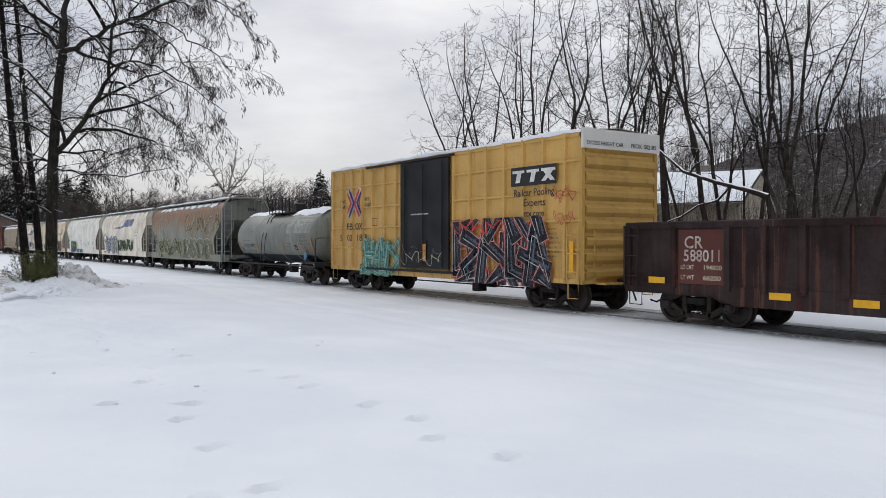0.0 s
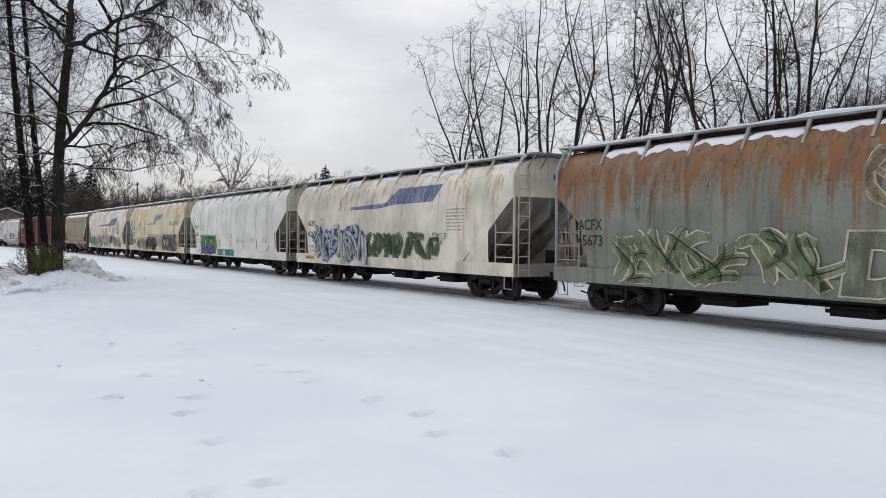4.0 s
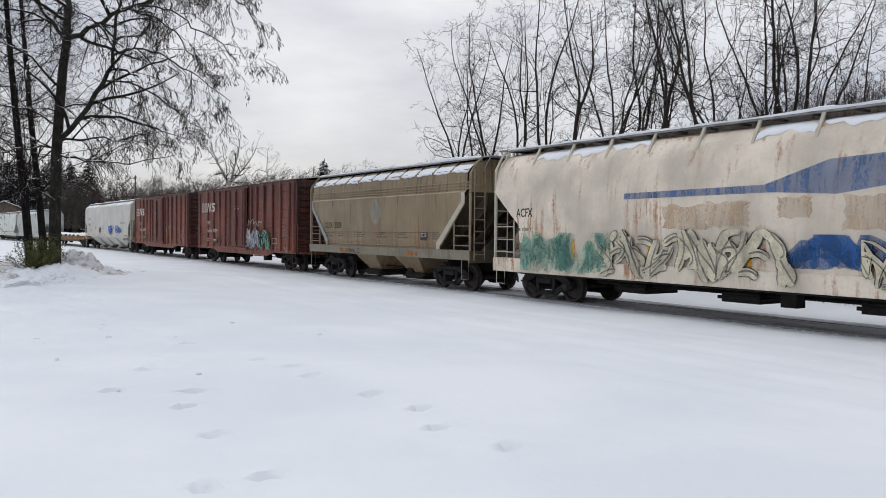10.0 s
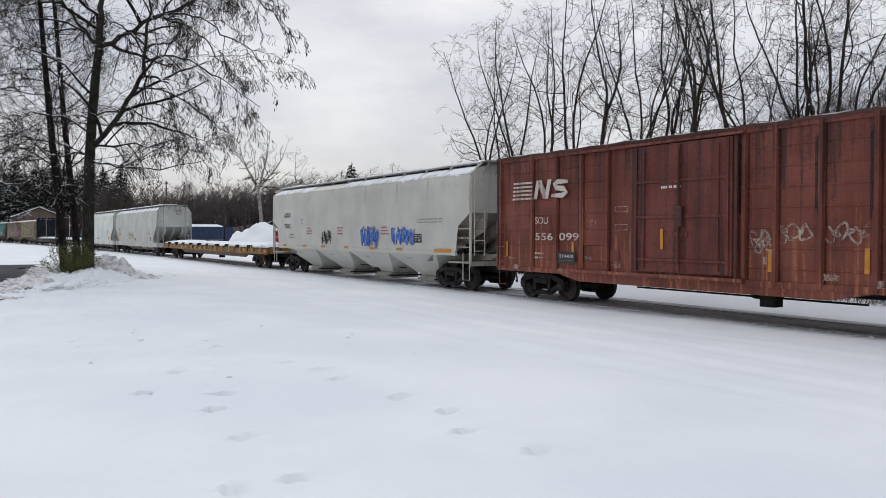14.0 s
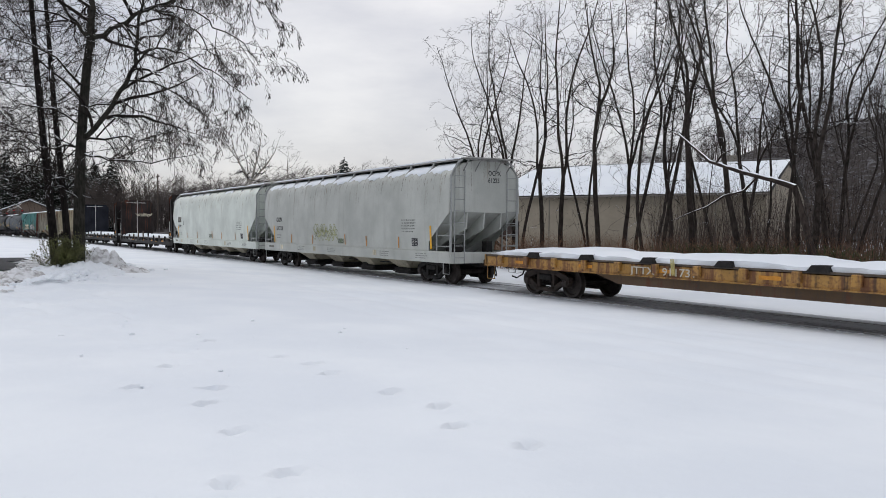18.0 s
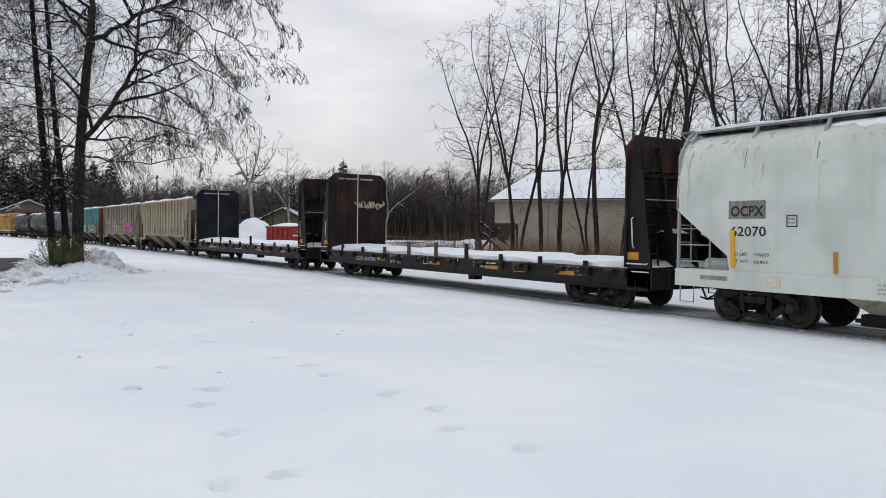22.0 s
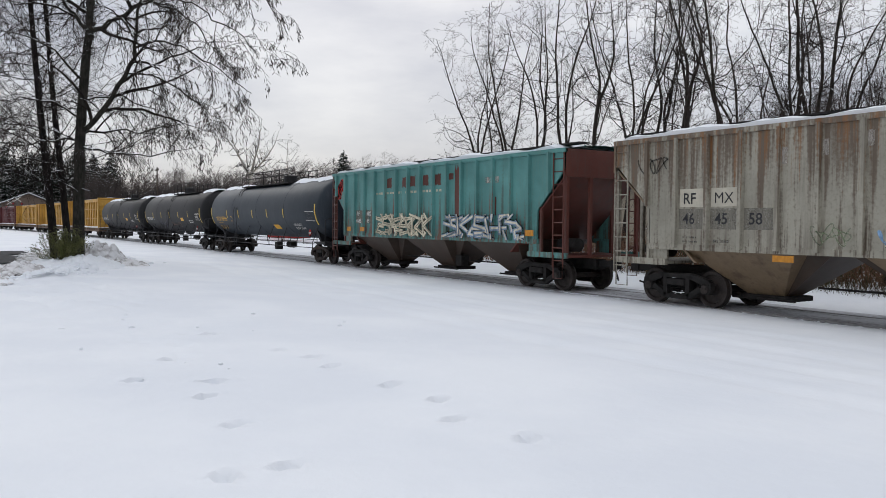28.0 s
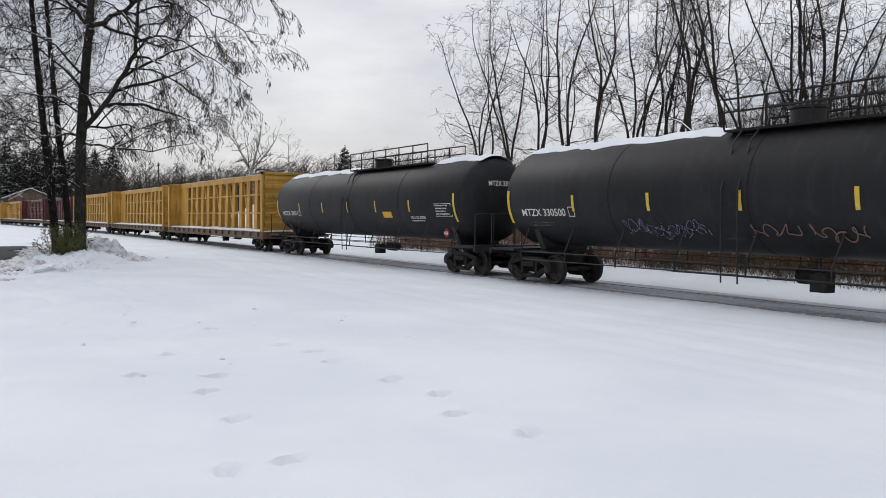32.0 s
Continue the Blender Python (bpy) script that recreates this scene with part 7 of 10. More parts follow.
    for zz in (1.46, 1.98, 3.42, 3.52, 3.62):
        for e in (-1, 1):
            part("side_rib", Shape().prism([(e * (sd(zz) - 0.01), zz - 0.03), (e * (sd(zz) + 0.022), zz - 0.012), (e * (sd(zz) + 0.022), zz + 0.012), (e * (sd(zz) - 0.01), zz + 0.03)], -h + 1.9 if zz < 2 else -h + 0.1, h - 1.9 if zz < 2 else h - 0.1, "x"), M_CLSX, car)
    letters(car, "CLSX  5539", -4.7, 2.12, 0.34, sd, INK, True, length=1.6)
    on_side(car, "pale_oval", [(0.42 * math.cos(a), 0.5 * math.sin(a)) for a in np.linspace(0, 6.28, 25)[:-1]], [tuple(range(24))], -0.08, 2.77, sd, plain("faint_oval", lin(160, 154, 138), 0.7, 0, 0.15, 2, 0, worn=0.35), 0.006, "faint pale oval", True)
    bars(car, -4.6, 1.72, 0.9, 0.26, 2, sd, INK, 3)
    for x, wd in ((0.2, "CAUTION"), (1.75, "CAUTION")):
        letters(car, wd, x, 1.93, 0.11, sd, INK, True)
        bars(car, x - 0.2, 1.72, 0.9, 0.2, 2, sd, INK, 5)
    bars(car, -3.4, 1.74, 0.5, 0.2, 2, sd, INK, 6)
    bars(car, -1.9, 1.72, 0.9, 0.26, 3, sd, INK, 7)
    data_plate(car, 3.24, 1.68, sd, True, 0.46, 0.32)
    bars(car, 4.0, 1.7, 0.6, 0.3, 4, sd, INK, 9)
    letters(car, "ROLL", -2.25, 1.11, 0.22, lambda z: 1.53, INK, length=0.6)
    outline_frame(car, -1.52, -1.34, 1.1, 1.28, lambda z: 1.54, INK)
    amber = plain("faded_amber", lin(172, 118, 58), 0.7, 0, 0.2, 3, 0, worn=0.5)
    for x in (-3.1, 2.3):
        panel(car, "reflector", x, x + 0.78, 1.12, 1.27, lambda z: 1.53, amber, 0.012, "faded amber reflector")
    ed = Shape().prism([(h - 0.28, 3.3), (h - 0.28, 2.95), (h - 1.75, 1.5), (h - 1.75, 1.38), (h - 1.95, 1.38), (h - 1.95, 1.6), (h - 0.48, 3.0), (h - 0.48, 3.3)], -1.53, -1.50)
    part("edge_plate", ed, M_TRIM, car, "pale riveted edge plate")
    ed = Shape().prism([(-h + 0.28, 3.3), (-h + 0.28, 2.95), (-h + 1.75, 1.5), (-h + 1.75, 1.38), (-h + 1.9, 1.38), (-h + 1.9, 1.65), (-h + 0.4, 3.05), (-h + 0.4, 3.3)], -1.53, -1.50)
    part("edge_plate", ed, M_TRIMG, car, "pale riveted edge plate")
    # light grey, four bays
    prof = [(1.49, 1.36), (1.50, 1.8), (1.51, 3.0), (1.50, 3.7), (1.49, 3.98), (1.47, 4.02), (1.47, 4.10), (1.30, 4.22), (1.02, 4.36), (0.5, 4.44), (0.0, 4.46)]
    car, h, sd = round_hopper("clean light-grey covered hopper with four discharge bays and blue graffiti", 1.6, -18.1, M_AOKX, M_SLOPE, M_TRIM, ((2.75, 0.0), (2.3, 0.75), (1.36, 0.95)), prof, 1.9, 6, 4.45,
                              seed=10, shoulder=0.55, chutes="saw", chute_n=4, chute_mat=M_AOKX, sill=(1.25, 1.40), snow=0.05)
    letters(car, "AOKX", -8.05, 2.87, 0.34, sd, INK, True, length=0.95)
    letters(car, "78562", -8.05, 2.3, 0.34, sd, INK, True, length=0.9)
    bars(car, -7.3, 1.75, 0.8, 0.28, 2, sd, INK, 2)
    outline_frame(car, -5.6, -5.4, 2.5, 2.75, sd, INK)
    wild(car, -3.0, -1.9, 1.5, 2.2, sd, [(0.12, S_BLACK)], 71, False, 6, "small black graffiti")
    wild(car, 1.3, 3.0, 1.45, 2.35, sd, [(0.14, S_COBALT), (0.05, S_SKY)], 72, False, 10, "blue graffiti")
    wild(car, 4.15, 5.95, 1.55, 2.3, sd, [(0.14, S_COBALT), (0.05, S_SKY)], 73, False, 11, "blue graffiti")
    for x in (-4.9, -1.2, 3.2):
        bars(car, x, 1.95, 0.7, 0.4, 3, sd, M_REDT, int(x * 3) + 40)
    bars(car, 6.2, 2.4, 2.2, 0.22, 2, sd, INK, 3)
    data_plate(car, 6.0, 1.68, sd)
    for x in (-8.2, -5.4, -3.0, -0.4, 2.2, 4.6):
        panel(car, "reflector", x, x + 0.5, 1.36, 1.46, lambda z: 1.5, ORANGE, 0.036)
    panel(car, "reflector", 7.5, 8.7, 1.35, 1.47, lambda z: 1.5, ORANGE, 0.036)
    for j, x in enumerate((-5.7, -1.9, 1.9, 5.7)):
        bars(car, x - 0.7, 1.0, 0.5, 0.12, 2, lambda z: float(np.interp(z, [0.36, 1.26], [0.55, 1.47])), FINE_PRINT, 50 + j)
    # two pale grey-green ones
    prof = [(1.47, 1.18), (1.50, 1.6), (1.53, 2.2), (1.53, 2.9), (1.50, 3.4), (1.44, 3.8), (1.36, 4.05), (1.2, 4.2), (1.02, 4.34), (0.5, 4.46), (0.0, 4.48)]
    for k, (a, b) in enumerate(((-47.7, -66.6), (-68.1, -87.2))):
        lab = "pale grey-green covered hopper with grime streaks and faint yellow graffiti" if k == 0 else "pale grey-green covered hopper with a yellow notice plate"
        car, h, sd = round_hopper(lab, a, b, M_OCPX if k else M_OCPX_GREY, M_OCPX if k else M_OCPX_GREY, M_TRIMG, ((2.62, 0.0), (1.55, 1.45), (1.18, 1.5)), prof, 1.9, 6, 4.46, seed=20 + k, chutes="deep", chute_n=4, chute_mat=paint("grey_chute_%d" % k, lin(172, 164, 144), 0.5, 0.6, 0.2), snow=0.06, shoulder=0.8 if k == 0 else 0.2, end_words=("OCPX", "61223") if k == 0 else ())
        letters(car, "OCPX", -h + 1.85 - 0.3 * k, 2.34 + 0.1 * k, 0.32, sd, INK, True, fat=0.03, length=0.85)
        if k == 0:
            letters(car, "61223", -h + 1.85, 1.9, 0.30, sd, INK, True, length=0.9)
        else:
            letters(car, "62070", -h + 1.55, 2.0, 0.30, sd, INK, True, length=0.9)
        if k == 0:
            bars(car, -h + 1.85, 1.45, 0.7, 0.25, 2, sd, INK, 4)
        else:
            panel(car, "lettering_patch", -h + 1.5, -h + 2.45, 2.38, 2.78, sd, M_PATCH, 0.004, "grey lettering patch", True)
            for words, number, z in (("LD LMT", "196600", 1.56), ("LT WT", "66400", 1.40)):
                letters(car, words, -h + 1.6, z, 0.11, sd, FADED, True, length=0.4)
                letters(car, number, -h + 2.15, z, 0.11, sd, FADED, True, length=0.36)
            outline_frame(car, -h + 2.95, -h + 3.2, 2.2, 2.45, sd, INK)
            bars(car, -h + 2.99, 2.25, 0.18, 0.16, 2, sd, INK, 15)
        for j, x in enumerate((-5.56, -2.85, 2.9, 5.7)):
            reflectors(car, [x], 1.26, sd, 0.08, 0.44, ORANGE, True)
        reflectors(car, [-8.0, 8.1], 1.28, sd, 0.12, 0.85, YELLOW, True)
        panel(car, "notice_plate", 0.1, 0.72, 1.34, 1.56, sd, S_OLIVE, 0.012, "worn olive notice plate", True)
        bars(car, 0.14, 1.35, 0.55, 0.19, 2, sd, INK, 3, proud=0.016)
        reflectors(car, [0.82], 1.3, sd, 0.08, 0.45, ORANGE, True)
        data_plate(car, 6.75, 1.36, sd, True, 0.45, 0.3)
        bars(car, 6.0, 1.85, 1.1, 0.55, 5, sd, INK, 6)
        panel(car, "sill_mark", -h + 0.75, -h + 1.5, 0.98, 1.08, lambda z: 1.53, M_PATCH, 0.012)
        for x in (-h + 4.9, -1.0, 4.2, 7.1):
            bars(car, x, 0.9, 0.9, 0.24, 3, lambda z: 1.53, INK, int(7 * x) + 90, proud=0.012)
        # streaks below the roof brackets
        for j in range(1, 11):
            xx = -h + 0.15 + (2 * h - 0.3) * j / 11
            smear(car, xx - 0.012, xx + 0.016, 3.35 + 0.11 * (j % 4), 3.98, sd, M_PATCH, 700 + j, True, 0.004)
        if k == 0:
            for j in range(5):
                tag(car, -2.6 + 0.5 * j, -1.9 + 0.5 * j, 1.35, 2.3 - 0.1 * (j % 2), sd, spray("faint_yellow_%d" % j, (176, 178, 128)), 30 + j, True, 0.035)
        for x in (-h + 2.5, -h + 6.8, 3.6):
            panel(car, "hazard_sign", x, x + 0.32, 0.92, 1.14, lambda z: 1.53, S_CREAM, 0.012)


def ns_box(front, rear, number, seed, piece):
    posts = [-7.5, -5.88, -4.73, -3.66, -2.61, 1.75, 2.53, 3.59, 4.74, 5.82, 6.9, 7.5]
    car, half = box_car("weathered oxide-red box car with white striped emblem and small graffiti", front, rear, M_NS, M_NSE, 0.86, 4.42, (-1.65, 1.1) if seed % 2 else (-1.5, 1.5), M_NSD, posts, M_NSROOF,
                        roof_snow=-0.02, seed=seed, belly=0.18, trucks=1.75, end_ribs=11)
    sd = lambda z: 1.46
    wide = lambda z: 1.545
    w_s = 1.45
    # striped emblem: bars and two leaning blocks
    x, z = -half + 0.88, 3.07
    for k in range(5):
        a = 0.05 * k
        on_side(car, "emblem", [(a * 0.3, k * 0.12), (1.0, k * 0.12), (1.0, k * 0.12 + 0.06), (a * 0.3, k * 0.12 + 0.06)], [(0, 1, 2, 3)], x, z, wide, M_WORN, 0.006, "white striped emblem" if k == 0 else "")
    n = [(1.05, 0), (1.22, 0), (1.32, 0.38), (1.52, 0.0), (1.74, 0.0), (1.9, 0.56), (1.72, 0.56), (1.63, 0.22), (1.44, 0.56), (1.2, 0.56)]
    on_side(car, "emblem", n, [tuple(range(10))], x, z, wide, M_WORN, 0.006)
    p = [(2.62, 0.46), (2.2, 0.48), (2.02, 0.40), (2.1, 0.30), (2.45, 0.26), (2.56, 0.16), (2.4, 0.07), (1.9, 0.08)]
    v, f = ribbon(p, 0.15)
    on_side(car, "emblem", v, f, x, z, wide, M_WORN, 0.006)
    letters(car, "SOU", x + 1.13, 2.32, 0.3, wide, M_WORN, length=0.6)
    letters(car, number[:3], x + 1.13, 1.84, 0.3, wide, M_WORN, length=0.82)
    letters(car, number[3:], x + 2.25, 1.84, 0.3, wide, M_WORN, length=0.85)
    bars(car, x + 1.13, 1.25, 0.5, 0.25, 2, wide, M_WORN, 3)
    panel(car, "data_plate", x + 2.2, x + 2.95, 1.18, 1.5, wide, M_ADSK, 0.006, "dark plate with white figures")
    letters(car, "214400", x + 2.27, 1.34, 0.13, wide, M_WORN, length=0.6, proud=0.012)
    bars(car, x + 2.35, 1.22, 0.5, 0.07, 1, wide, M_FAINT, 4, proud=0.012)
    for zz in (2.12, 2.6):
        outline_frame(car, x + 4.55, x + 5.0, zz, zz + 0.16, wide, M_FAINT, 0.02)
    outline_frame(car, x + 3.6, x + 3.8, 2.15, 2.4, wide, M_FAINT)
    for a, za in ((-half + 0.45, 1.3), (-half + 3.6, 1.3), (2.35, 1.2), (4.5, 1.25)):
        panel(car, "reflector", a, a + 0.1, za, za + 0.5, sd, ORANGE, 0.016, "dull amber reflector strip")
    panel(car, "reflector", half - 0.95, half - 0.84, 1.35, 2.25, sd, ORANGE, 0.016, "dull amber reflector strip")
    bars(car, half - 1.75, 1.5, 0.75, 1.0, 7, sd, M_FAINT, 6, proud=0.016)
    bars(car, -0.6, 3.1, 0.8, 0.3, 2, lambda z: 1.6, WHITE, 7)
    if piece:
        wild(car, 1.0, 3.0, 1.0, 2.1, wide, [(0.34, S_GREY), (0.24, spray("dull_haze", (150, 156, 164), 0.4)), (0.06, S_WHITE)], 81, False, 6, "pale blue and grey graffiti")
        wild(car, 2.9, 4.6, 1.0, 2.0, wide, [(0.4, S_DGREEN), (0.3, S_MINT), (0.08, S_BLACK)], 82, False, 5, "mint graffiti")
        tag(car, 1.2, 3.6, 2.2, 2.6, wide, S_WHITE, 3)
        outline_frame(car, 4.9, 5.5, 1.3, 1.6, wide, M_WORN, 0.03)
    else:
        for k, (a, b, c, d) in enumerate(((2.0, 2.45, 1.5, 2.2), (2.65, 3.4, 1.7, 2.3), (3.7, 4.6, 1.8, 2.3), (5.0, 5.7, 1.75, 2.3), (6.0, 6.8, 1.1, 1.7))):
            tag(car, a, b, c, d, sd, M_SCRAPE, 12 + k, False, 0.05, 0.014)
        panel(car, "reflector", -0.6, -0.5, 1.65, 2.15, lambda z: 1.62, ORANGE, 0.006)
    # dark steel edges of the doorway, rusted plates let into the sheets, and grimy welds
    da, db = (-1.65, 1.1) if seed % 2 else (-1.5, 1.5)
    for e in (da - 0.12, db + 0.03):
        panel(car, "door_jamb", e, e + 0.09, 1.0, 4.25, lambda z: 1.56, M_NSROOF, 0.012, "dark steel door jamb")
    for k, (xa, xb, za, zb) in enumerate(((3.75, 4.4, 1.25, 1.7), (5.15, 5.5, 1.3, 1.58))):
        panel(car, "repair_plate", -half + xa, -half + xb, za, zb, sd, M_NSD, 0.012, "dark rusted repair plate")
    # level seams of the sheets, painted lines of grease and post shadow, scraped paint along the sill
    for xa, xb in zip(posts, posts[1:]):
        if xa < da and xb > db - 0.1:
            continue
        for z in (1.28, 1.72, 2.16, 2.6, 3.04, 3.48, 3.92):
            part("sheet_rib", Shape().prism([(-w_s, z - 0.028), (-w_s - 0.018, z - 0.008), (-w_s - 0.018, z + 0.012), (-w_s, z + 0.02)], xa + 0.08, xb - 0.08, "x"), M_NS, car)
    g = np.random.RandomState(60 + seed)
    for x in posts[1:-1]:
        panel(car, "grease_shadow_line", x + 0.075, x + 0.105 + 0.02 * g.rand(), 1.0, 4.3, sd, M_GREASE_SHADE, 0.012)
        if g.rand() < 0.6:
            smear(car, x - 0.16, x - 0.08, 1.2 + 1.2 * g.rand(), 4.2, sd, M_GREASE_SHADE, 320 + int(10 * x), False, 0.010)
    for k in range(22):
        x = -half + 0.4 + (2 * half - 1.2) * g.rand()
        y0, y1 = (1.55, 0.02) if da < x < db else (1.515, 0.014)
        zz = 0.9 + 0.5 * g.rand() ** 2
        smear(car, x, x + 0.08 + 0.3 * g.rand(), zz, zz + 0.05 + 0.14 * g.rand(), lambda z: y0, M_SCRAPE, 300 + 30 * seed + k, False, y1 + 0.002 * (k % 3))
    # the door's frame, level bars and lock gear
    for x in (da + 0.05, (da + db) / 2 - 0.04, db - 0.13):
        part("door_post", Shape().box(x, x + 0.06, -1.635, -1.58, 1.1, 4.2), M_NSD, car)
    for z in (1.35, 2.42, 3.3):
        part("door_bar", Shape().box(da + 0.1, db - 0.1, -1.64, -1.60, z, z + 0.06), M_NSD, car)
    part("lock_gear", Shape().box((da + db) / 2 - 0.12, (da + db) / 2 + 0.12, -1.70, -1.62, 2.2, 2.7, 0.02).tube([((da + db) / 2, -1.67, 1.3), ((da + db) / 2, -1.67, 4.1)], 0.025, 6), M_NSROOF, car)
    outline_frame(car, 5.15, 5.6, 1.42, 1.66, sd, M_FAINT, 0.03)
    for k in range(8):
        part("end_mark", Shape().box(half + 0.032, half + 0.042, 0.35 + 0.12 * k, 0.43 + 0.12 * k, 4.02, 4.18), M_FAINT, car)


def build_flats():
    # long yellow flat car
    car, half, sd = flat_car("long worn yellow flat car carrying a blanket of snow", -19.25, -45.6, M_YFLAT, M_DECK, 1.20, 0.34, 0.0, 2.6, RUSTY_IRON, 20, 4, 0.20)
    part("fishbelly_sill", Shape().prism([(-half + 4.2, 0.92), (half - 4.2, 0.92), (half - 5.6, 0.55), (-half + 5.6, 0.55)], -1.0, -0.85).prism([(-half + 4.2, 0.92), (half - 4.2, 0.92), (half - 5.6, 0.55), (-half + 5.6, 0.55)], 0.85, 1.0), paint("grimy_yellow_sill", lin(96, 72, 46), 0.6, 0.8, 0.5), car, "grimy deep middle sill")
    letters(car, "JTTX", -half + 6.5, 0.9, 0.27, sd, M_TRIM, length=0.85, proud=0.02)
    letters(car, "911731", -half + 7.55, 0.9, 0.27, sd, M_TRIM, length=1.0, proud=0.02)
    for x in np.arange(-half + 1.6, half - 1.0, 2.9):
        panel(car, "reflector", x, x + 0.55, 0.96, 1.05, lambda z: 1.45, ORANGE, 0.012)
    panel(car, "end_patch", half - 0.6, half - 0.12, 0.93, 1.1, sd, ORANGE, 0.012)
    data_plate(car, 4.6, 0.87, sd, False, 0.5, 0.24)
    for x in (-5.3, 1.2, 6.0, 10.5):
        s = Shape().prism([(x, 1.32), (x + 0.12, 1.32), (x + 0.16, 0.92), (x + 0.06, 0.92)], -1.53, -1.55)
        part("hanging_strap", s, spray("pale_strap_%d" % int(x + 20), (190, 180, 120)), car, "frayed pale strap")
    for x in np.arange(-half + 2.5, half - 1, 2.3):
        part("tie_block", Shape().prism([(x - 0.24, 1.18), (x + 0.24, 1.18), (x + 0.18, 1.33), (x - 0.1, 1.33)], -1.56, -1.25), IRON, car, "dark tie-down block")
    # two bulkhead flats
    for k, (a, b, num, r_in) in enumerate(((-88.1, -108.65, "804785", M_BULKR), (-110.5, -130.95, "804792", M_BULKN))):
        lab = "black bulkhead flat car with rusty end walls and snowy deck" if k == 0 else "black bulkhead flat car with a navy end wall and snowy deck"
        car, half, sd = flat_car(lab, a, b, M_BLKF, M_DECK, 1.12, 0.52, 0.0, 2.55 + 0.1 * k, IRON, 15, 30 + k, 0.20, 0.9, 1.42, (3.6, 5.8))
        bulkhead(car, half, 1, 1.15, 4.6, M_BULKR, M_BLKF, 1, 0.85)
        bulkhead(car, half, -1, 1.15, 4.66 + 0.07 * k, r_in, M_BLKF, 2)
        sx = -half + 0.95
        for words, y in (("CAR NOT TO BE LOADED", -1.0), ("ABOVE BULKHEAD", 0.1)):
            v, f = text_shape(words, 0.11, 0.002)
            part("lettering", Shape().add([(sx + 0.010, y + p * 0.72, 4.39 + 0.07 * k + q) for p, q, *_ in v], f), WHITE, car, "", 0)
        if k == 0:
            st = wild_strokes(1.4, 0.35, 7, 91)
            g = Shape()
            for p, _ in st:
                v, f = ribbon(p, 0.035)
                g.add([(sx + 0.014, 0.0 + q[0], 3.05 + q[1]) for q in v], f)
            part("graffiti", g, S_CREAM, car, "thin cream graffiti", 0)
        letters(car, "COER", -half + 3.75, 0.76, 0.23, sd, S_GREYW, length=0.75, proud=0.03)
        letters(car, num, -half + 4.62, 0.76, 0.23, sd, S_GREYW, length=1.0, proud=0.03)
        letters(car, "LD LMT  203900" if k == 0 else "LD LMT", -half + 6.85, 0.98, 0.14, sd, M_WORN)
        letters(car, "LT WT   82100" if k == 0 else "LT WT", -half + 6.85, 0.76, 0.14, sd, M_WORN)
        outline_frame(car, -half + 9.4, -half + 9.75, 0.82, 1.14, sd, WHITE)
        bars(car, -half + 1.2, 0.78, 0.9, 0.4, 4, sd, S_GREY, 5)
        for x in (-half + 5.72, -half + 9.85, -half + 13.4, -half + 17.0):
            panel(car, "reflector", x, x + 0.7, 0.82, 0.93, sd, ORANGE, 0.010)
        for e in (-1, 1):
            panel(car, "reflector", e * (half - 0.6) - 0.2, e * (half - 0.6) + 0.2, 1.35, 1.55, lambda z: 1.42, ORANGE, 0.012)
        on_side(car, "triangle_mark", [(0, 0.25), (0.3, 0.25), (0.2, 0.0)], [(0, 1, 2)], 1.2, 0.85, sd, WHITE, 0.008)
        bars(car, 2.4, 0.82, 1.4, 0.25, 2, sd, WHITE, 8)
        outline_frame(car, 4.6, 5.2, 0.8, 1.12, sd, ORANGE)
        bars(car, 6.5, 0.8, 1.6, 0.3, 3, sd, S_GREY, 9)
        g = np.random.RandomState(40 + k)
        for j in range(9):
            x = -half + 2.4 + (2 * half - 4.8) * j / 8
            hh = (0.14, 0.2, 0.26, 0.5)[g.randint(4)]
            part("stake", Shape().box(x - 0.06, x + 0.06, -1.47, -1.36, 1.08, 1.12 + hh, 0.015), M_DECK if g.rand() < 0.4 else M_BLKF, car)
            part("winch", Shape().tube([(x + 0.9, -1.53, 1.0), (x + 1.2, -1.53, 1.0)], 0.07, 8), M_BLKF, car)


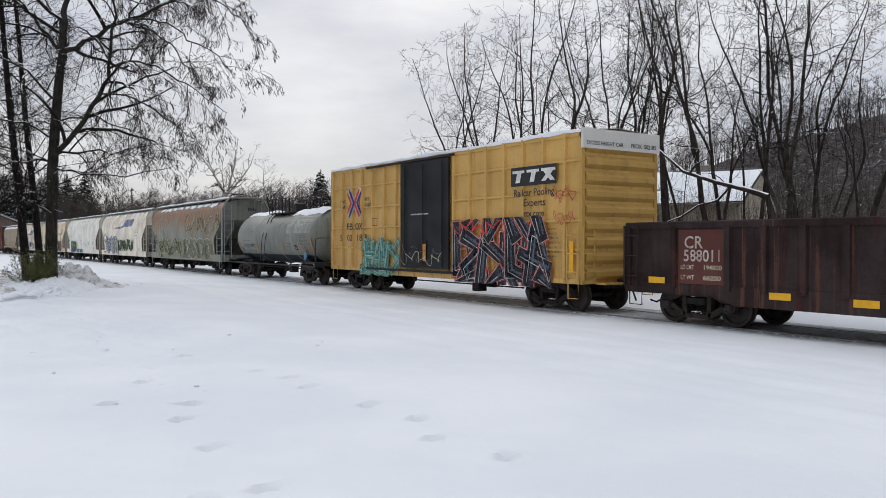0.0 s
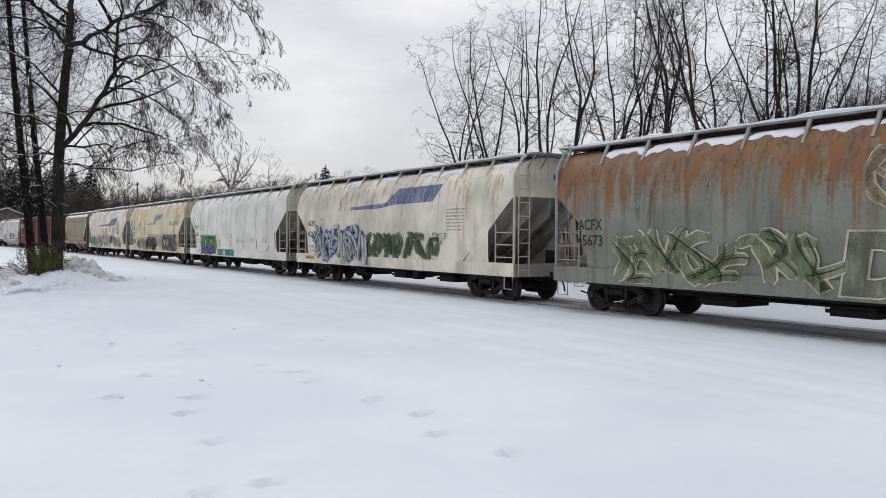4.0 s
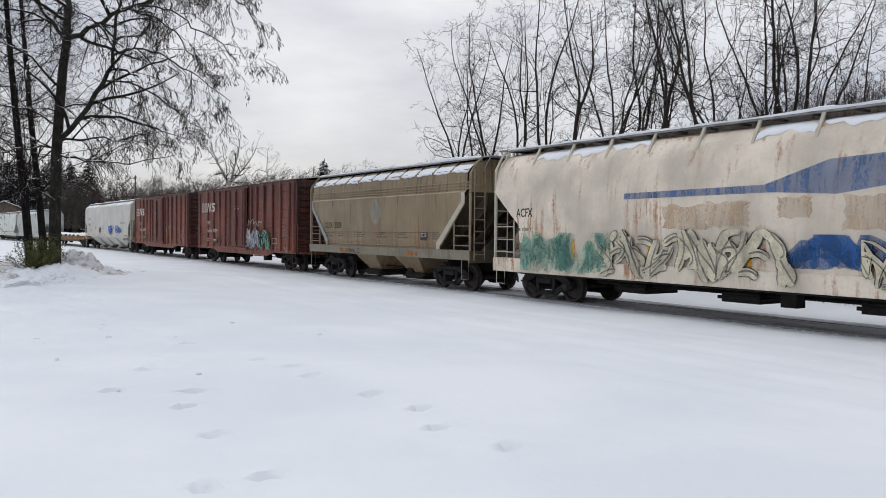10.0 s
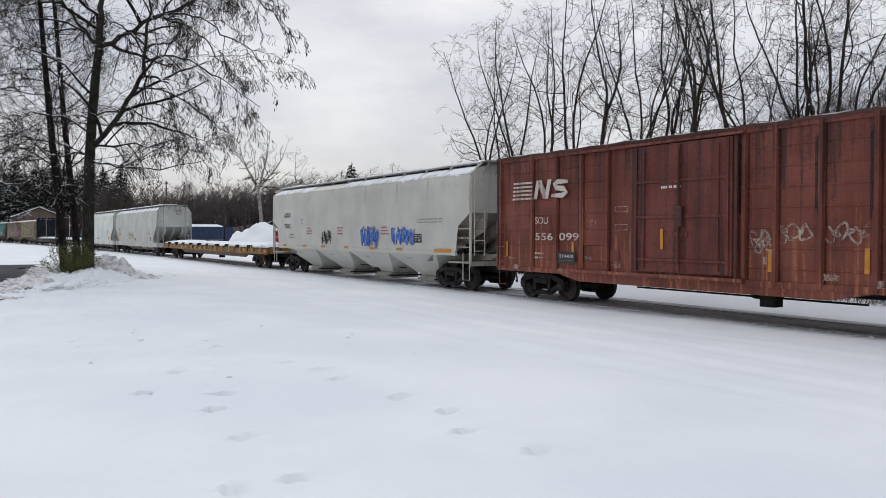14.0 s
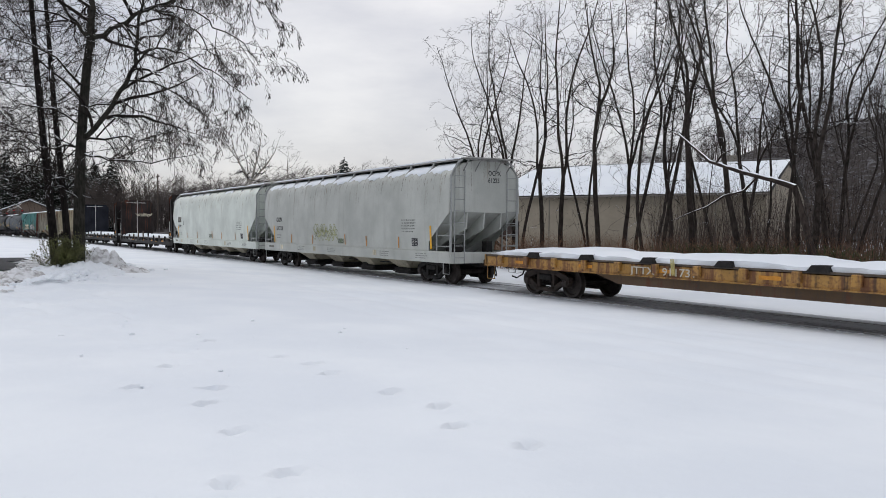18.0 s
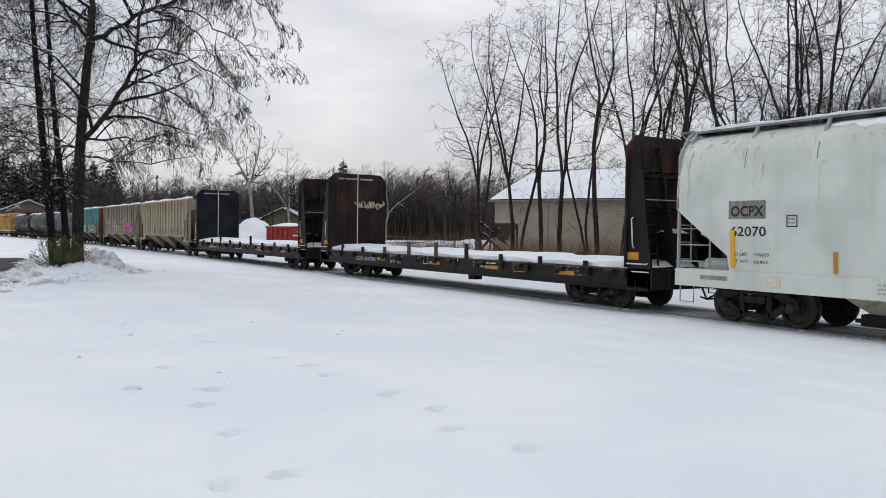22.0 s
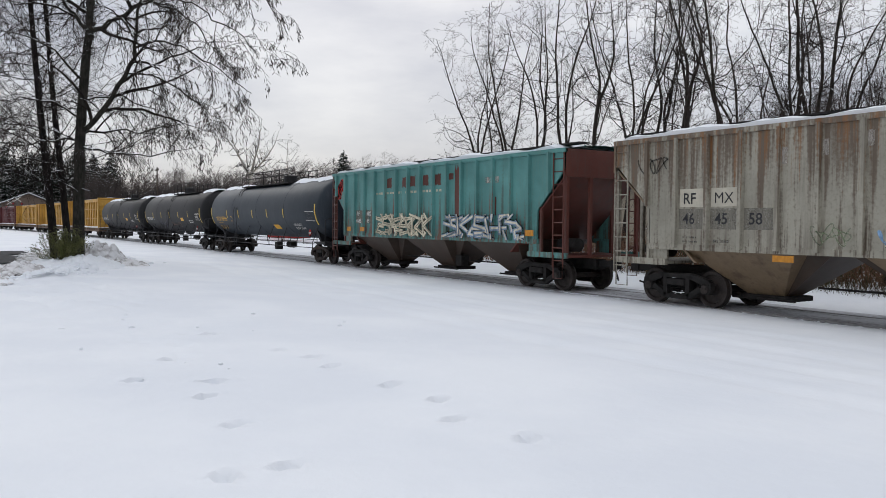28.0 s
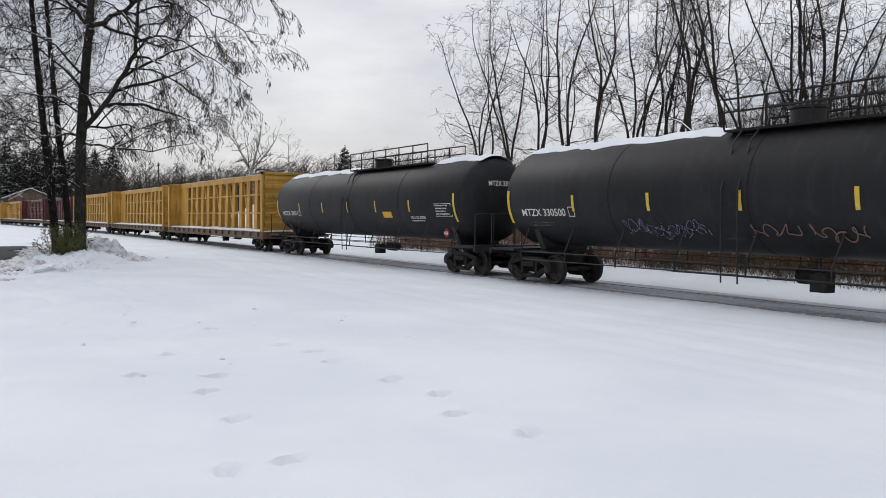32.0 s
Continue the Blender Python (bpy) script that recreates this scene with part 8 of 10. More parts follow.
def build_ribbed():
    car, h, sd = ribbed_hopper("tan ribbed covered hopper streaked with rust and graffiti", -132.15, -148.45, M_TANR, M_TCHUTE, M_TANR, M_TANR, seed=3)
    w2 = lambda z: 1.615
    for k in range(6):
        tag(car, -4.4 + 1.9 * k, -3.4 + 1.9 * k, 1.55, 2.1, w2, S_BLACK if k % 2 else S_OLIVE, 20 + k, False, 0.035)
    wild(car, 3.7, 5.6, 0.85, 1.36, lambda z: float(np.interp(z, [0.38, 0.9, 1.41], [0.32, 0.90, 1.45])), [(0.26, spray("dull_teal", (120, 150, 158), 0.35)), (0.05, S_GREY)], 92, True, 6, "dull pale-blue graffiti on a chute", 0.02)
    panel(car, "reflector", 6.1, 6.5, 1.75, 1.95, w2, ORANGE, 0.01)
    car, h, sd = ribbed_hopper("grey ribbed covered hopper with rust streaks and pink graffiti", -149.8, -166.1, M_RFMX, M_TCHUTE, M_RFMX, M_RFMX, seed=5, phase=-0.53)
    for a, b, c, d in ((-5.95, -5.2, 2.42, 2.85), (-5.03, -4.28, 2.42, 2.85)):
        panel(car, "lettering_patch", a, b, c, d, sd, M_TRIM, 0.005)
    for a, b in ((-5.97, -5.18), (-5.05, -4.26), (-4.13, -3.35)):
        panel(car, "lettering_patch", a, b, 1.9, 2.38, sd, M_PATCH, 0.005, "grey lettering patch")
    letters(car, "RF", -5.85, 2.5, 0.36, sd, INK, proud=0.01)
    letters(car, "MX", -4.95, 2.5, 0.36, sd, INK, fat=0.0, proud=0.01)
    for words, x in (("46", -5.85), ("45", -4.92), ("58", -4.02)):
        letters(car, words, x, 2.02, 0.36, sd, INK, proud=0.01)
    bars(car, -5.85, 1.55, 0.5, 0.2, 2, sd, INK, 2)
    bars(car, -4.95, 1.4, 0.55, 0.3, 2, sd, INK, 3)
    panel(car, "reflector", -3.4, -2.9, 1.22, 1.36, sd, ORANGE, 0.01)
    tag(car, -7.2, -6.3, 3.2, 3.9, sd, S_BLACK, 2, False, 0.04)
    tag(car, -2.4, -1.6, 1.55, 2.1, w2, S_OLIVE, 5, False, 0.03)
    tag(car, -1.1, 0.2, 1.5, 1.95, w2, S_SKY, 9, False, 0.05)
    jagged(car, -0.9, 0.2, 1.5, 2.2, w2, [(0.13, 0.0, S_GREY), (0.08, 0.0, S_CREAM)], 91, 2, "small cream graffiti figure", 0.012, 0.3)
    jagged(car, 0.3, 2.6, 1.5, 2.2, w2, [(0.24, 0.0, S_BLACK), (0.20, 0.0, spray("moss", (168, 172, 104), 0.35)), (0.07, 0.03, S_OLIVE)], 93, 4, "olive and cream graffiti", 0.012, 0.3)
    pink, plum = spray("dusty_pink", (206, 92, 142), 0.4), spray("plum", (140, 88, 140), 0.4)
    jagged(car, 2.55, 6.6, 1.48, 2.45, w2, [(0.32, 0.0, plum), (0.22, 0.0, pink), (0.12, 0.03, S_RED), (0.05, -0.04, S_SKY), (0.014, 0.04, S_WHITE)], 94, 9, "faded pink and plum graffiti", 0.012, 0.3)
    for k in range(7):
        panel(car, "paint_patch", -3.4 + 0.92 * k, -3.1 + 0.92 * k, 3.3 + 0.12 * (k % 3), 3.65 + 0.1 * (k % 3), sd, M_GHOST, 0.006, "pale patch over old lettering")
    panel(car, "repair_plate", 5.5, 5.8, 2.5, 3.0, sd, M_REDEND, 0.008, "rusty brown plate")
    car, h, sd = ribbed_hopper("faded green ribbed covered hopper with rust-red ends and white graffiti", -168.05, -183.95, M_GREEN, M_CHUTE, M_REDEND, M_REDEND, seed=6, phase=-0.12)
    for k, x in enumerate((-2.8, -1.55, -0.95, 0.0, 0.85)):
        smear(car, x, x + 0.42, 3.33, 3.77, sd, M_REDEND, 80 + k, False, 0.006, "rust-red patch")
    for j, (x, n) in enumerate(((-3.72, 0.7), (-2.8, 0.6), (-1.85, 0.35), (-1.3, 0.2), (-0.9, 0.7), (0.0, 0.7), (0.95, 0.5))):
        bars(car, x, 3.03, n, 0.3, 1, sd, S_CREAM, 3 + j)
    for x in (-5.56, -4.64):
        panel(car, "lettering_patch", x, x + 0.76, 1.95, 2.5, sd, M_PATCH, 0.005, "grey lettering patch")
    letters(car, "RF", -5.5, 2.27, 0.26, sd, WHITE, proud=0.01)
    letters(car, "MX", -4.56, 2.27, 0.26, sd, WHITE, proud=0.01)
    letters(car, "4645", -5.55, 1.98, 0.24, sd, WHITE, proud=0.01)
    letters(car, "45", -4.56, 1.98, 0.24, sd, WHITE, proud=0.01)
    smear(car, 2.15, 2.5, 2.0, 4.05, sd, M_REDEND, 90, False, 0.006, "tall rust-red streak")
    smear(car, 2.35, 2.62, 2.4, 3.1, sd, M_REDEND, 91, False, 0.009, "rust-red streak")
    smear(car, 1.7, 2.1, 3.5, 3.75, sd, M_REDEND, 92, False, 0.006, "rust-red patch")
    jagged(car, -3.35, 0.75, 1.48, 2.3, w2, [(0.23, 0.0, S_BLACK), (0.19, 0.0, S_CREAM), (0.03, 0.04, S_DGREEN)], 98, 8, "cream graffiti with dark edges", 0.012, 0.1)
    blue_grey = spray("dull_blue", (132, 152, 172), 0.35)
    jagged(car, 1.7, 6.1, 1.48, 2.25, w2, [(0.25, 0.04, S_BLACK), (0.20, 0.0, blue_grey), (0.08, 0.03, S_CREAM), (0.015, -0.04, S_WHITE)], 99, 8, "blue-grey and black graffiti", 0.012, 0.25)
    panel(car, "repair_plate", 4.3, 4.62, 2.25, 2.85, sd, M_REDEND, 0.008, "rusty brown plate")
    panel(car, "emblem", 4.0, 4.75, 3.3, 3.5, sd, M_GHOST, 0.008, "pale ghost of an emblem")
    for x in (-6.2, -4.9, 6.3):
        panel(car, "reflector", x, x + 0.4, 1.62, 1.8, w2, ORANGE, 0.03)
    wild(car, -7.8, -6.9, 3.0, 3.9, sd, [(0.3, S_RED), (0.1, S_BLACK)], 97, False, 3, "red graffiti")


def build_tanks():
    rows = ((-185.1, -204.1, M_UTLX, "long slate-grey tank car with yellow reflectors and snow along its top", 5),
            (-205.35, -224.35, M_MTZX, "long black tank car with yellow reflectors and pale scrawled graffiti", 6),
            (-225.6, -244.9, M_MTZX, "long black tank car with yellow reflectors and clean sides", 7))
    for k, (a, b, mat, lab, seed) in enumerate(rows):
        car, half, sd = tank_car(lab, a + 0.15, b - 0.15, a - b - 0.38, 1.5, 2.66, mat, trucks=1.48, reach=0.35, seed=seed, top_rail=(-4.3, 3.4) if k == 0 else (-1.1, 5.7), dome=1.6 if k == 0 else 0.5, saddle=0.62, dome_r=0.38,
                                 truck_mat=RUSTY_IRON if k == 0 else IRON, seams=4)
        L = half
        for x in (-5.45, -3.2, -0.7, 1.75, 4.24) if k == 0 else (-5.75, -2.93, -0.2, 2.5, 5.3):
            reflectors(car, [x], 2.2, sd, 0.10, 0.46, M_PALEY, True)
        reflectors(car, [-8.75, 8.45], 1.85, sd, 0.12, 1.0, M_PALEY, True)
        if k == 0:
            letters(car, "UTLX 954965", -7.8, 2.03, 0.36, sd, M_GOLD, True, length=2.15)
            bars(car, -7.7, 1.86, 1.2, 0.1, 1, sd, M_GOLD, 2)
            bars(car, -7.7, 1.5, 1.6, 0.24, 2, sd, M_GOLD, 3)
            panel(car, "notice_plate", 2.3, 3.16, 1.6, 1.83, sd, YELLOW, 0.012, "yellow notice plate", True)
            letters(car, "NON-ODORIZED", 5.3, 1.78, 0.17, sd, WHITE, True, length=1.05)
            letters(car, "LIQUEFIED PETROLEUM GAS", 5.3, 1.62, 0.15, sd, WHITE, True, length=1.3)
            outline_frame(car, -4.85, -4.55, 2.0, 2.3, sd, M_GOLD)
        else:
            letters(car, "MTZX 330500" if k == 1 else "MTZX 33011", -8.1, 2.07, 0.30, sd, WHITE, True, length=2.0)
            bars(car, -7.9, 1.75, 1.4, 0.16, 2, sd, S_GREY, 2)
            outline_frame(car, -5.95, -5.7, 2.05, 2.33, sd, WHITE)
            panel(car, "notice_plate", 3.1, 3.85, 1.98, 2.22, sd, YELLOW, 0.012, "yellow notice plate", True)
            letters(car, "NON-ODORIZED", 5.3, 1.95, 0.14, sd, WHITE, True)
            bars(car, 5.3, 1.82, 1.2, 0.1, 1, sd, WHITE, 5)
            if k == 1:
                violet = plain("violet_scrawl", lin(104, 98, 124), 0.7, 0, 0.2, 3, 0, worn=0.6)
                for j in range(4):
                    tag(car, -3.9 + 0.62 * j, -3.1 + 0.62 * j, 1.45 + 0.05 * (j % 2), 2.05 - 0.08 * (j % 3), sd, violet, 61 + j, True, 0.03)
                for j, x in enumerate((-0.1, 1.4)):
                    tag(car, x, x + 1.3, 1.5, 1.95, sd, plain("dusky_scrawl_%d" % j, lin(110, 84, 76), 0.7, 0, 0.2, 3, 0), 44 + j, True, 0.03)
            # the car's marks on its dished head
            shell = (a - b - 0.38) / 2
            v, f = text_shape("UTLX 954965" if k == 0 else "MTZX 330500", 0.24, 0.004)
            dish = lambda y, z: shell + 0.012 - float(np.interp(math.hypot(y, z - 2.66) / 1.5, [0, 0.45, 0.75, 0.93, 1.0], [0, 0.08, 0.2, 0.4, 0.62]))
            part("lettering", Shape().add([(dish(-0.6 + p * 0.8, 3.12 + q), -0.6 + p * 0.8, 3.12 + q) for p, q, *_ in v], f), WHITE, car, "", 0)
        for y in range(4):
            bars(car, 7.25, 2.08 + 0.1 * y, 1.0, 0.09, 1, sd, WHITE if k else S_GREY, 20 + y)
        outline_frame(car, 7.18, 8.3, 2.04, 2.5, sd, WHITE)
        sg = Shape().prism([(L - 1.75, 1.26), (L - 1.56, 1.45), (L - 1.75, 1.64), (L - 1.94, 1.45)], -1.48, -1.46)
        part("hazard_sign", sg, S_RED, car, "red diamond hazard sign")
        sg = Shape().box(L - 1.87, L - 1.63, -1.495, -1.485, 1.40, 1.50)
        part("sign_band", sg, WHITE, car)
        v, f = text_shape("1075", 0.10, 0.002)
        wd = max(p[0] for p in v)
        part("lettering", Shape().add([(L - 1.85 + p * 0.2 / wd, -1.499, 1.415 + 0.9 * q) for p, q, *_ in v], f), INK, car, "", 0)
    return


def build_tail():
    spans = ((-246.3, -268.8), (-270.4, -292.9), (-294.5, -317.0))
    for k, (a, b) in enumerate(spans):
        centerbeam("empty yellow centre-beam flat car with snow on its deck", a, b, M_CB, 60 + k)
    for k, (a, b) in enumerate(((-318.6, -341.1), (-342.7, -365.2))):
        car, half = centerbeam("empty dark red centre-beam flat car with snow on its deck", a, b, M_DRED, 70 + k)
        for j, x in enumerate((-7.0, -3.2, 0.8, 4.4, 7.8)):
            bars(car, x, 2.7, 0.9, 0.3, 1, lambda z: 0.64, WHITE, 40 + j)
    for k, (a, b) in enumerate(((-366.8, -389.3), (-390.9, -413.4), (-415.0, -437.5), (-439.1, -461.6))):
        centerbeam("empty yellow centre-beam flat car with snow on its deck", a, b, M_CB, 80 + k)


build_gondola()
build_yellow_box()
build_grey_tank()
build_hoppers()
ns_box(36.45, 20.88, "556029", 1, True)
ns_box(18.55, 3.2, "556099", 2, False)
build_flats()
build_ribbed()
build_tanks()
build_tail()


# ---- trees ----
class Boughs:
    """Collects tapered limbs of a tree as numpy-free lists for one mesh."""

    def __init__(self, seed):
        self.g = np.random.RandomState(seed)
        self.s = Shape()
        self.tips = []

    def limb(self, pts, r0, r1, sides):
        n = len(pts)
        v, f = [], []
        ref = (0.3, 0.2, 1.0) if abs(pts[-1][2] - pts[0][2]) < abs(pts[-1][0] - pts[0][0]) + abs(pts[-1][1] - pts[0][1]) else (1.0, 0.25, 0.0)
        for i, p in enumerate(pts):
            q0, q1 = pts[max(i - 1, 0)], pts[min(i + 1, n - 1)]
            dx, dy, dz = q1[0] - q0[0], q1[1] - q0[1], q1[2] - q0[2]
            l = math.sqrt(dx * dx + dy * dy + dz * dz) or 1
            dx, dy, dz = dx / l, dy / l, dz / l
            ax, ay, az = dy * ref[2] - dz * ref[1], dz * ref[0] - dx * ref[2], dx * ref[1] - dy * ref[0]
            l = math.sqrt(ax * ax + ay * ay + az * az) or 1
            ax, ay, az = ax / l, ay / l, az / l
            bx, by, bz = dy * az - dz * ay, dz * ax - dx * az, dx * ay - dy * ax
            r = r0 + (r1 - r0) * i / (n - 1)
            for k in range(sides):
                w = 6.28318 * k / sides
                c, s_ = math.cos(w) * r, math.sin(w) * r
                v.append((p[0] + ax * c + bx * s_, p[1] + ay * c + by * s_, p[2] + az * c + bz * s_))
        for i in range(n - 1):
            for k in range(sides):
                j = (k + 1) % sides
                f.append((i * sides + k, i * sides + j, (i + 1) * sides + j, (i + 1) * sides + k))
        self.s.add(v, f)

    def blade(self, pts, r):
        """A last thin twig, three-sided and drawn to a point."""
        (x, y, z), m, e = pts[0], pts[1], pts[2]
        r = max(r * 0.8, 0.0045)
        self.s.add([(x - r, y, z), (x + r, y, z), (m[0], m[1] + r * 0.8, m[2]), (m[0], m[1] - r * 0.8, m[2] + r * 0.4), e], [(0, 1, 2), (0, 3, 1), (2, 3, 4), (0, 2, 3), (1, 3, 2)])

    def path(self, start, d, length, steps, wiggle, lift):
        g = self.g
        p, d = np.array(start, float), np.array(d, float)
        pts = [tuple(p)]
        for _ in range(steps):
            d = d + wiggle * g.randn(3) + np.array((0, 0, lift))
            d /= np.linalg.norm(d)
            p = p + d * length / steps
            pts.append(tuple(p))
        return pts, d

    def grow(self, pts, r0, level, cfg):
        """Sends out smaller limbs along a limb that has been drawn."""
        g = self.g
        if level >= len(cfg):
            self.tips.append(pts[-1])
            return
        count, share, angle, wiggle, lift, from_t = cfg[level]
        L = sum(math.dist(pts[i], pts[i + 1]) for i in range(len(pts) - 1))
        n = max(1, int(round(count * (0.75 + 0.5 * g.rand()))))
        for k in range(n):
            t = from_t + (1 - from_t) * (k + g.rand()) / n
            x = min(t, 0.999) * (len(pts) - 1)
            i = int(x)
            u = x - i
            a, b = np.array(pts[i]), np.array(pts[i + 1])
            d = (b - a) / (np.linalg.norm(b - a) or 1)
            side = g.randn(3)
            side -= d * side.dot(d)
            side /= np.linalg.norm(side) or 1
            w = radians(angle * (0.6 + 0.8 * g.rand()))
            nd = d * math.cos(w) + side * math.sin(w)
            ln = L * share * (0.55 + 0.7 * g.rand()) * (1.15 - 0.5 * t)
            r = max(0.006, (r0 * (1 - 0.78 * t)) * (0.36 + 0.2 * g.rand()))
            steps = 6 if level < 1 else 4 if level < len(cfg) - 1 else 2
            q, _ = self.path(a + (b - a) * u, nd, ln, steps, wiggle, lift)
            if level == len(cfg) - 1:
                self.blade(q, r)
            else:
                self.limb(q, r, max(0.005, r * 0.35), 5 if r > 0.05 else 3)
            self.grow(q, r, level + 1, cfg)


def locust(seed, H, r, forks, spread=0.35, lean=0.0, low=0.3):
    """A tall slender bare tree. Returns the shapes of its trunk and its crown."""
    t, c = Boughs(seed), Boughs(seed + 100)
    g = t.g
    hf = H * (low + 0.2 * g.rand())
    base, d = t.path((0, 0, -0.3), (lean, 0.05 * g.randn(), 1), hf + 0.3, 9, 0.055, 0.06)
    t.limb(base, r * 1.1, r * 0.8, 8)
    cfg = [(11, 0.36, 60, 0.30, 0.10, 0.06), (5, 0.5, 56, 0.40, 0.02, 0.12), (4, 0.48, 54, 0.42, -0.02, 0.15), (2, 0.5, 48, 0.36, -0.04, 0.2)]
    c.grow(base, r * 0.28, 1, cfg)
    for k in range(forks):
        w = 6.28 * (k + 0.5 * g.rand()) / forks
        nd = np.array((d[0] + spread * math.cos(w), d[1] + spread * math.sin(w), 1.0))
        nd /= np.linalg.norm(nd)
        L = (H - hf) * (0.8 + 0.3 * g.rand())
        p, _ = t.path(base[-1], nd, L, 20, 0.075, 0.035)
        rr = r * (0.78 if forks == 1 else 0.6 + 0.12 * g.rand())
        t.limb(p, rr, 0.014, 7)
        c.grow(p, rr, 0, cfg)
    return t.s, c.s


TREE_KINDS = []
for k, (H, r, forks, spread, lean) in enumerate(((15, 0.115, 2, 0.17, 0.03), (16, 0.135, 2, 0.11, -0.02), (14, 0.105, 3, 0.22, 0.05), (17, 0.12, 2, 0.13, -0.05), (13, 0.075, 2, 0.22, 0.07), (15, 0.085, 1, 0.1, 0.03))):
    t_s, c_s = locust(20 + k, H, r, forks, spread, lean)
    h = holder("bare_tree", "tall bare dark-barked tree at the edge of the woods", "tree", "bare trees beyond the track")
    part("trunk", t_s, BARK, h, "", 60)
    part("crown", c_s, TWIG, h, "bare branches and twigs", 0)
    TREE_KINDS.append(h)

SPOTS = [(-38.2, 27), (-33.3, 26), (-30.4, 25), (-25.3, 24), (-28.1, 28), (-23.5, 26), (-26.6, 30), (-21.0, 25), (-25.0, 31), (-18.0, 24), (-21.2, 29), (-23.7, 33),
         (-18.1, 27), (-15.4, 24), (-18.9, 31), (-14.6, 25), (-12.5, 23), (-10.2, 27), (-30.5, 33), (-20.5, 34), (-26.5, 35), (-22.0, 37), (-31.5, 38), (-31.8, 24.2),
         (-27.2, 25.2), (-22.3, 23.6), (-24.1, 28.6), (-29.2, 26.8), (-40.0, 26.0), (-36.2, 25.4), (-14.0, 25.4), (-16.3, 26.6), (-19.9, 32.8), (-21.4, 36.0), (-28.6, 24.6), (-26.0, 26.9),
         (-17.0, 25.0)]
g_t = np.random.RandomState(8)
KIND_AT = [2, 5, 1, 0, 2, 5, 3, 0, 5, 1, 3, 4, 2, 1, 0, 5, 5, 3, 1, 5, 3, 4, 5, 2, 4, 4, 4, 5, 4, 5, 4, 5, 5, 5, 1, 5, 4]
placed = set()
for (x, y), k in zip(SPOTS, KIND_AT):
    sc = 0.9 + 0.22 * g_t.rand() if y < 29 else 0.8 + 0.2 * g_t.rand()
    if x < -30:
        sc *= 0.9
    if k >= 4 and len(placed) > 5 and g_t.rand() < 0.5:
        sc *= 0.72
    m = pose(x, y, float(ground_z(np.array(x), np.array(y))) - 0.03, 0, 0, 360 * g_t.rand()) @ Matrix.Scale(sc, 4)
    if k not in placed:
        TREE_KINDS[k].matrix_basis = m
        placed.add(k)
    else:
        copy_thing(TREE_KINDS[k], m)

# a snapped sapling: its stump stands, its top has fallen over among the trunks
fb = Boughs(77)
fb.limb([(-14.35, 22.5, 1.0), (-14.6, 22.5, 2.0), (-14.9, 22.5, 2.9), (-15.08, 22.5, 3.42)], 0.12, 0.085, 7)
pts = [(-15.0, 22.45, 3.40), (-15.84, 22.4, 3.69), (-16.9, 22.4, 3.97), (-18.24, 22.4, 4.42), (-18.95, 22.5, 4.92), (-19.7, 22.6, 5.45), (-20.3, 22.7, 5.7)]
fb.limb(pts, 0.10, 0.02, 7)
fb.grow(pts, 0.07, 0, [(6, 0.3, 45, 0.14, -0.02, 0.2), (4, 0.5, 40, 0.2, 0.0, 0.2)])
low = [(-16.4, 22.4, 3.78), (-16.7, 22.2, 3.35), (-17.4, 22.1, 3.2), (-18.1, 22.1, 2.85), (-18.9, 22.1, 2.62), (-19.7, 22.1, 2.35)]
fb.limb(low, 0.055, 0.012, 6)
fb.grow(low, 0.04, 0, [(6, 0.3, 50, 0.16, -0.02, 0.2), (3, 0.5, 40, 0.2, 0.0, 0.2)])
up = [(-18.0, 22.4, 4.35), (-17.4, 22.0, 4.6), (-16.8, 21.8, 4.72)]
fb.limb(up, 0.04, 0.02, 6)
thing("broken_branch", fb.s, bark_material("snowy_bark", (0.045, 0.035, 0.03, 1), 0.75), "snapped sapling lined with snow, fallen among the trunks", "branch", smooth=60)

# ---- the near tree with hanging pods, and its two neighbours ----
VIEW_R, VIEW_F = Vector((0.13, 0.991, 0)), Vector((-0.991, 0.13, 0))
T0 = Vector((-31.7, 4.18, 0.70))


def in_plane(o, r, u, d=0.0):
    p = o + VIEW_R * r + VIEW_F * d + Vector((0, 0, u))
    return tuple(p)


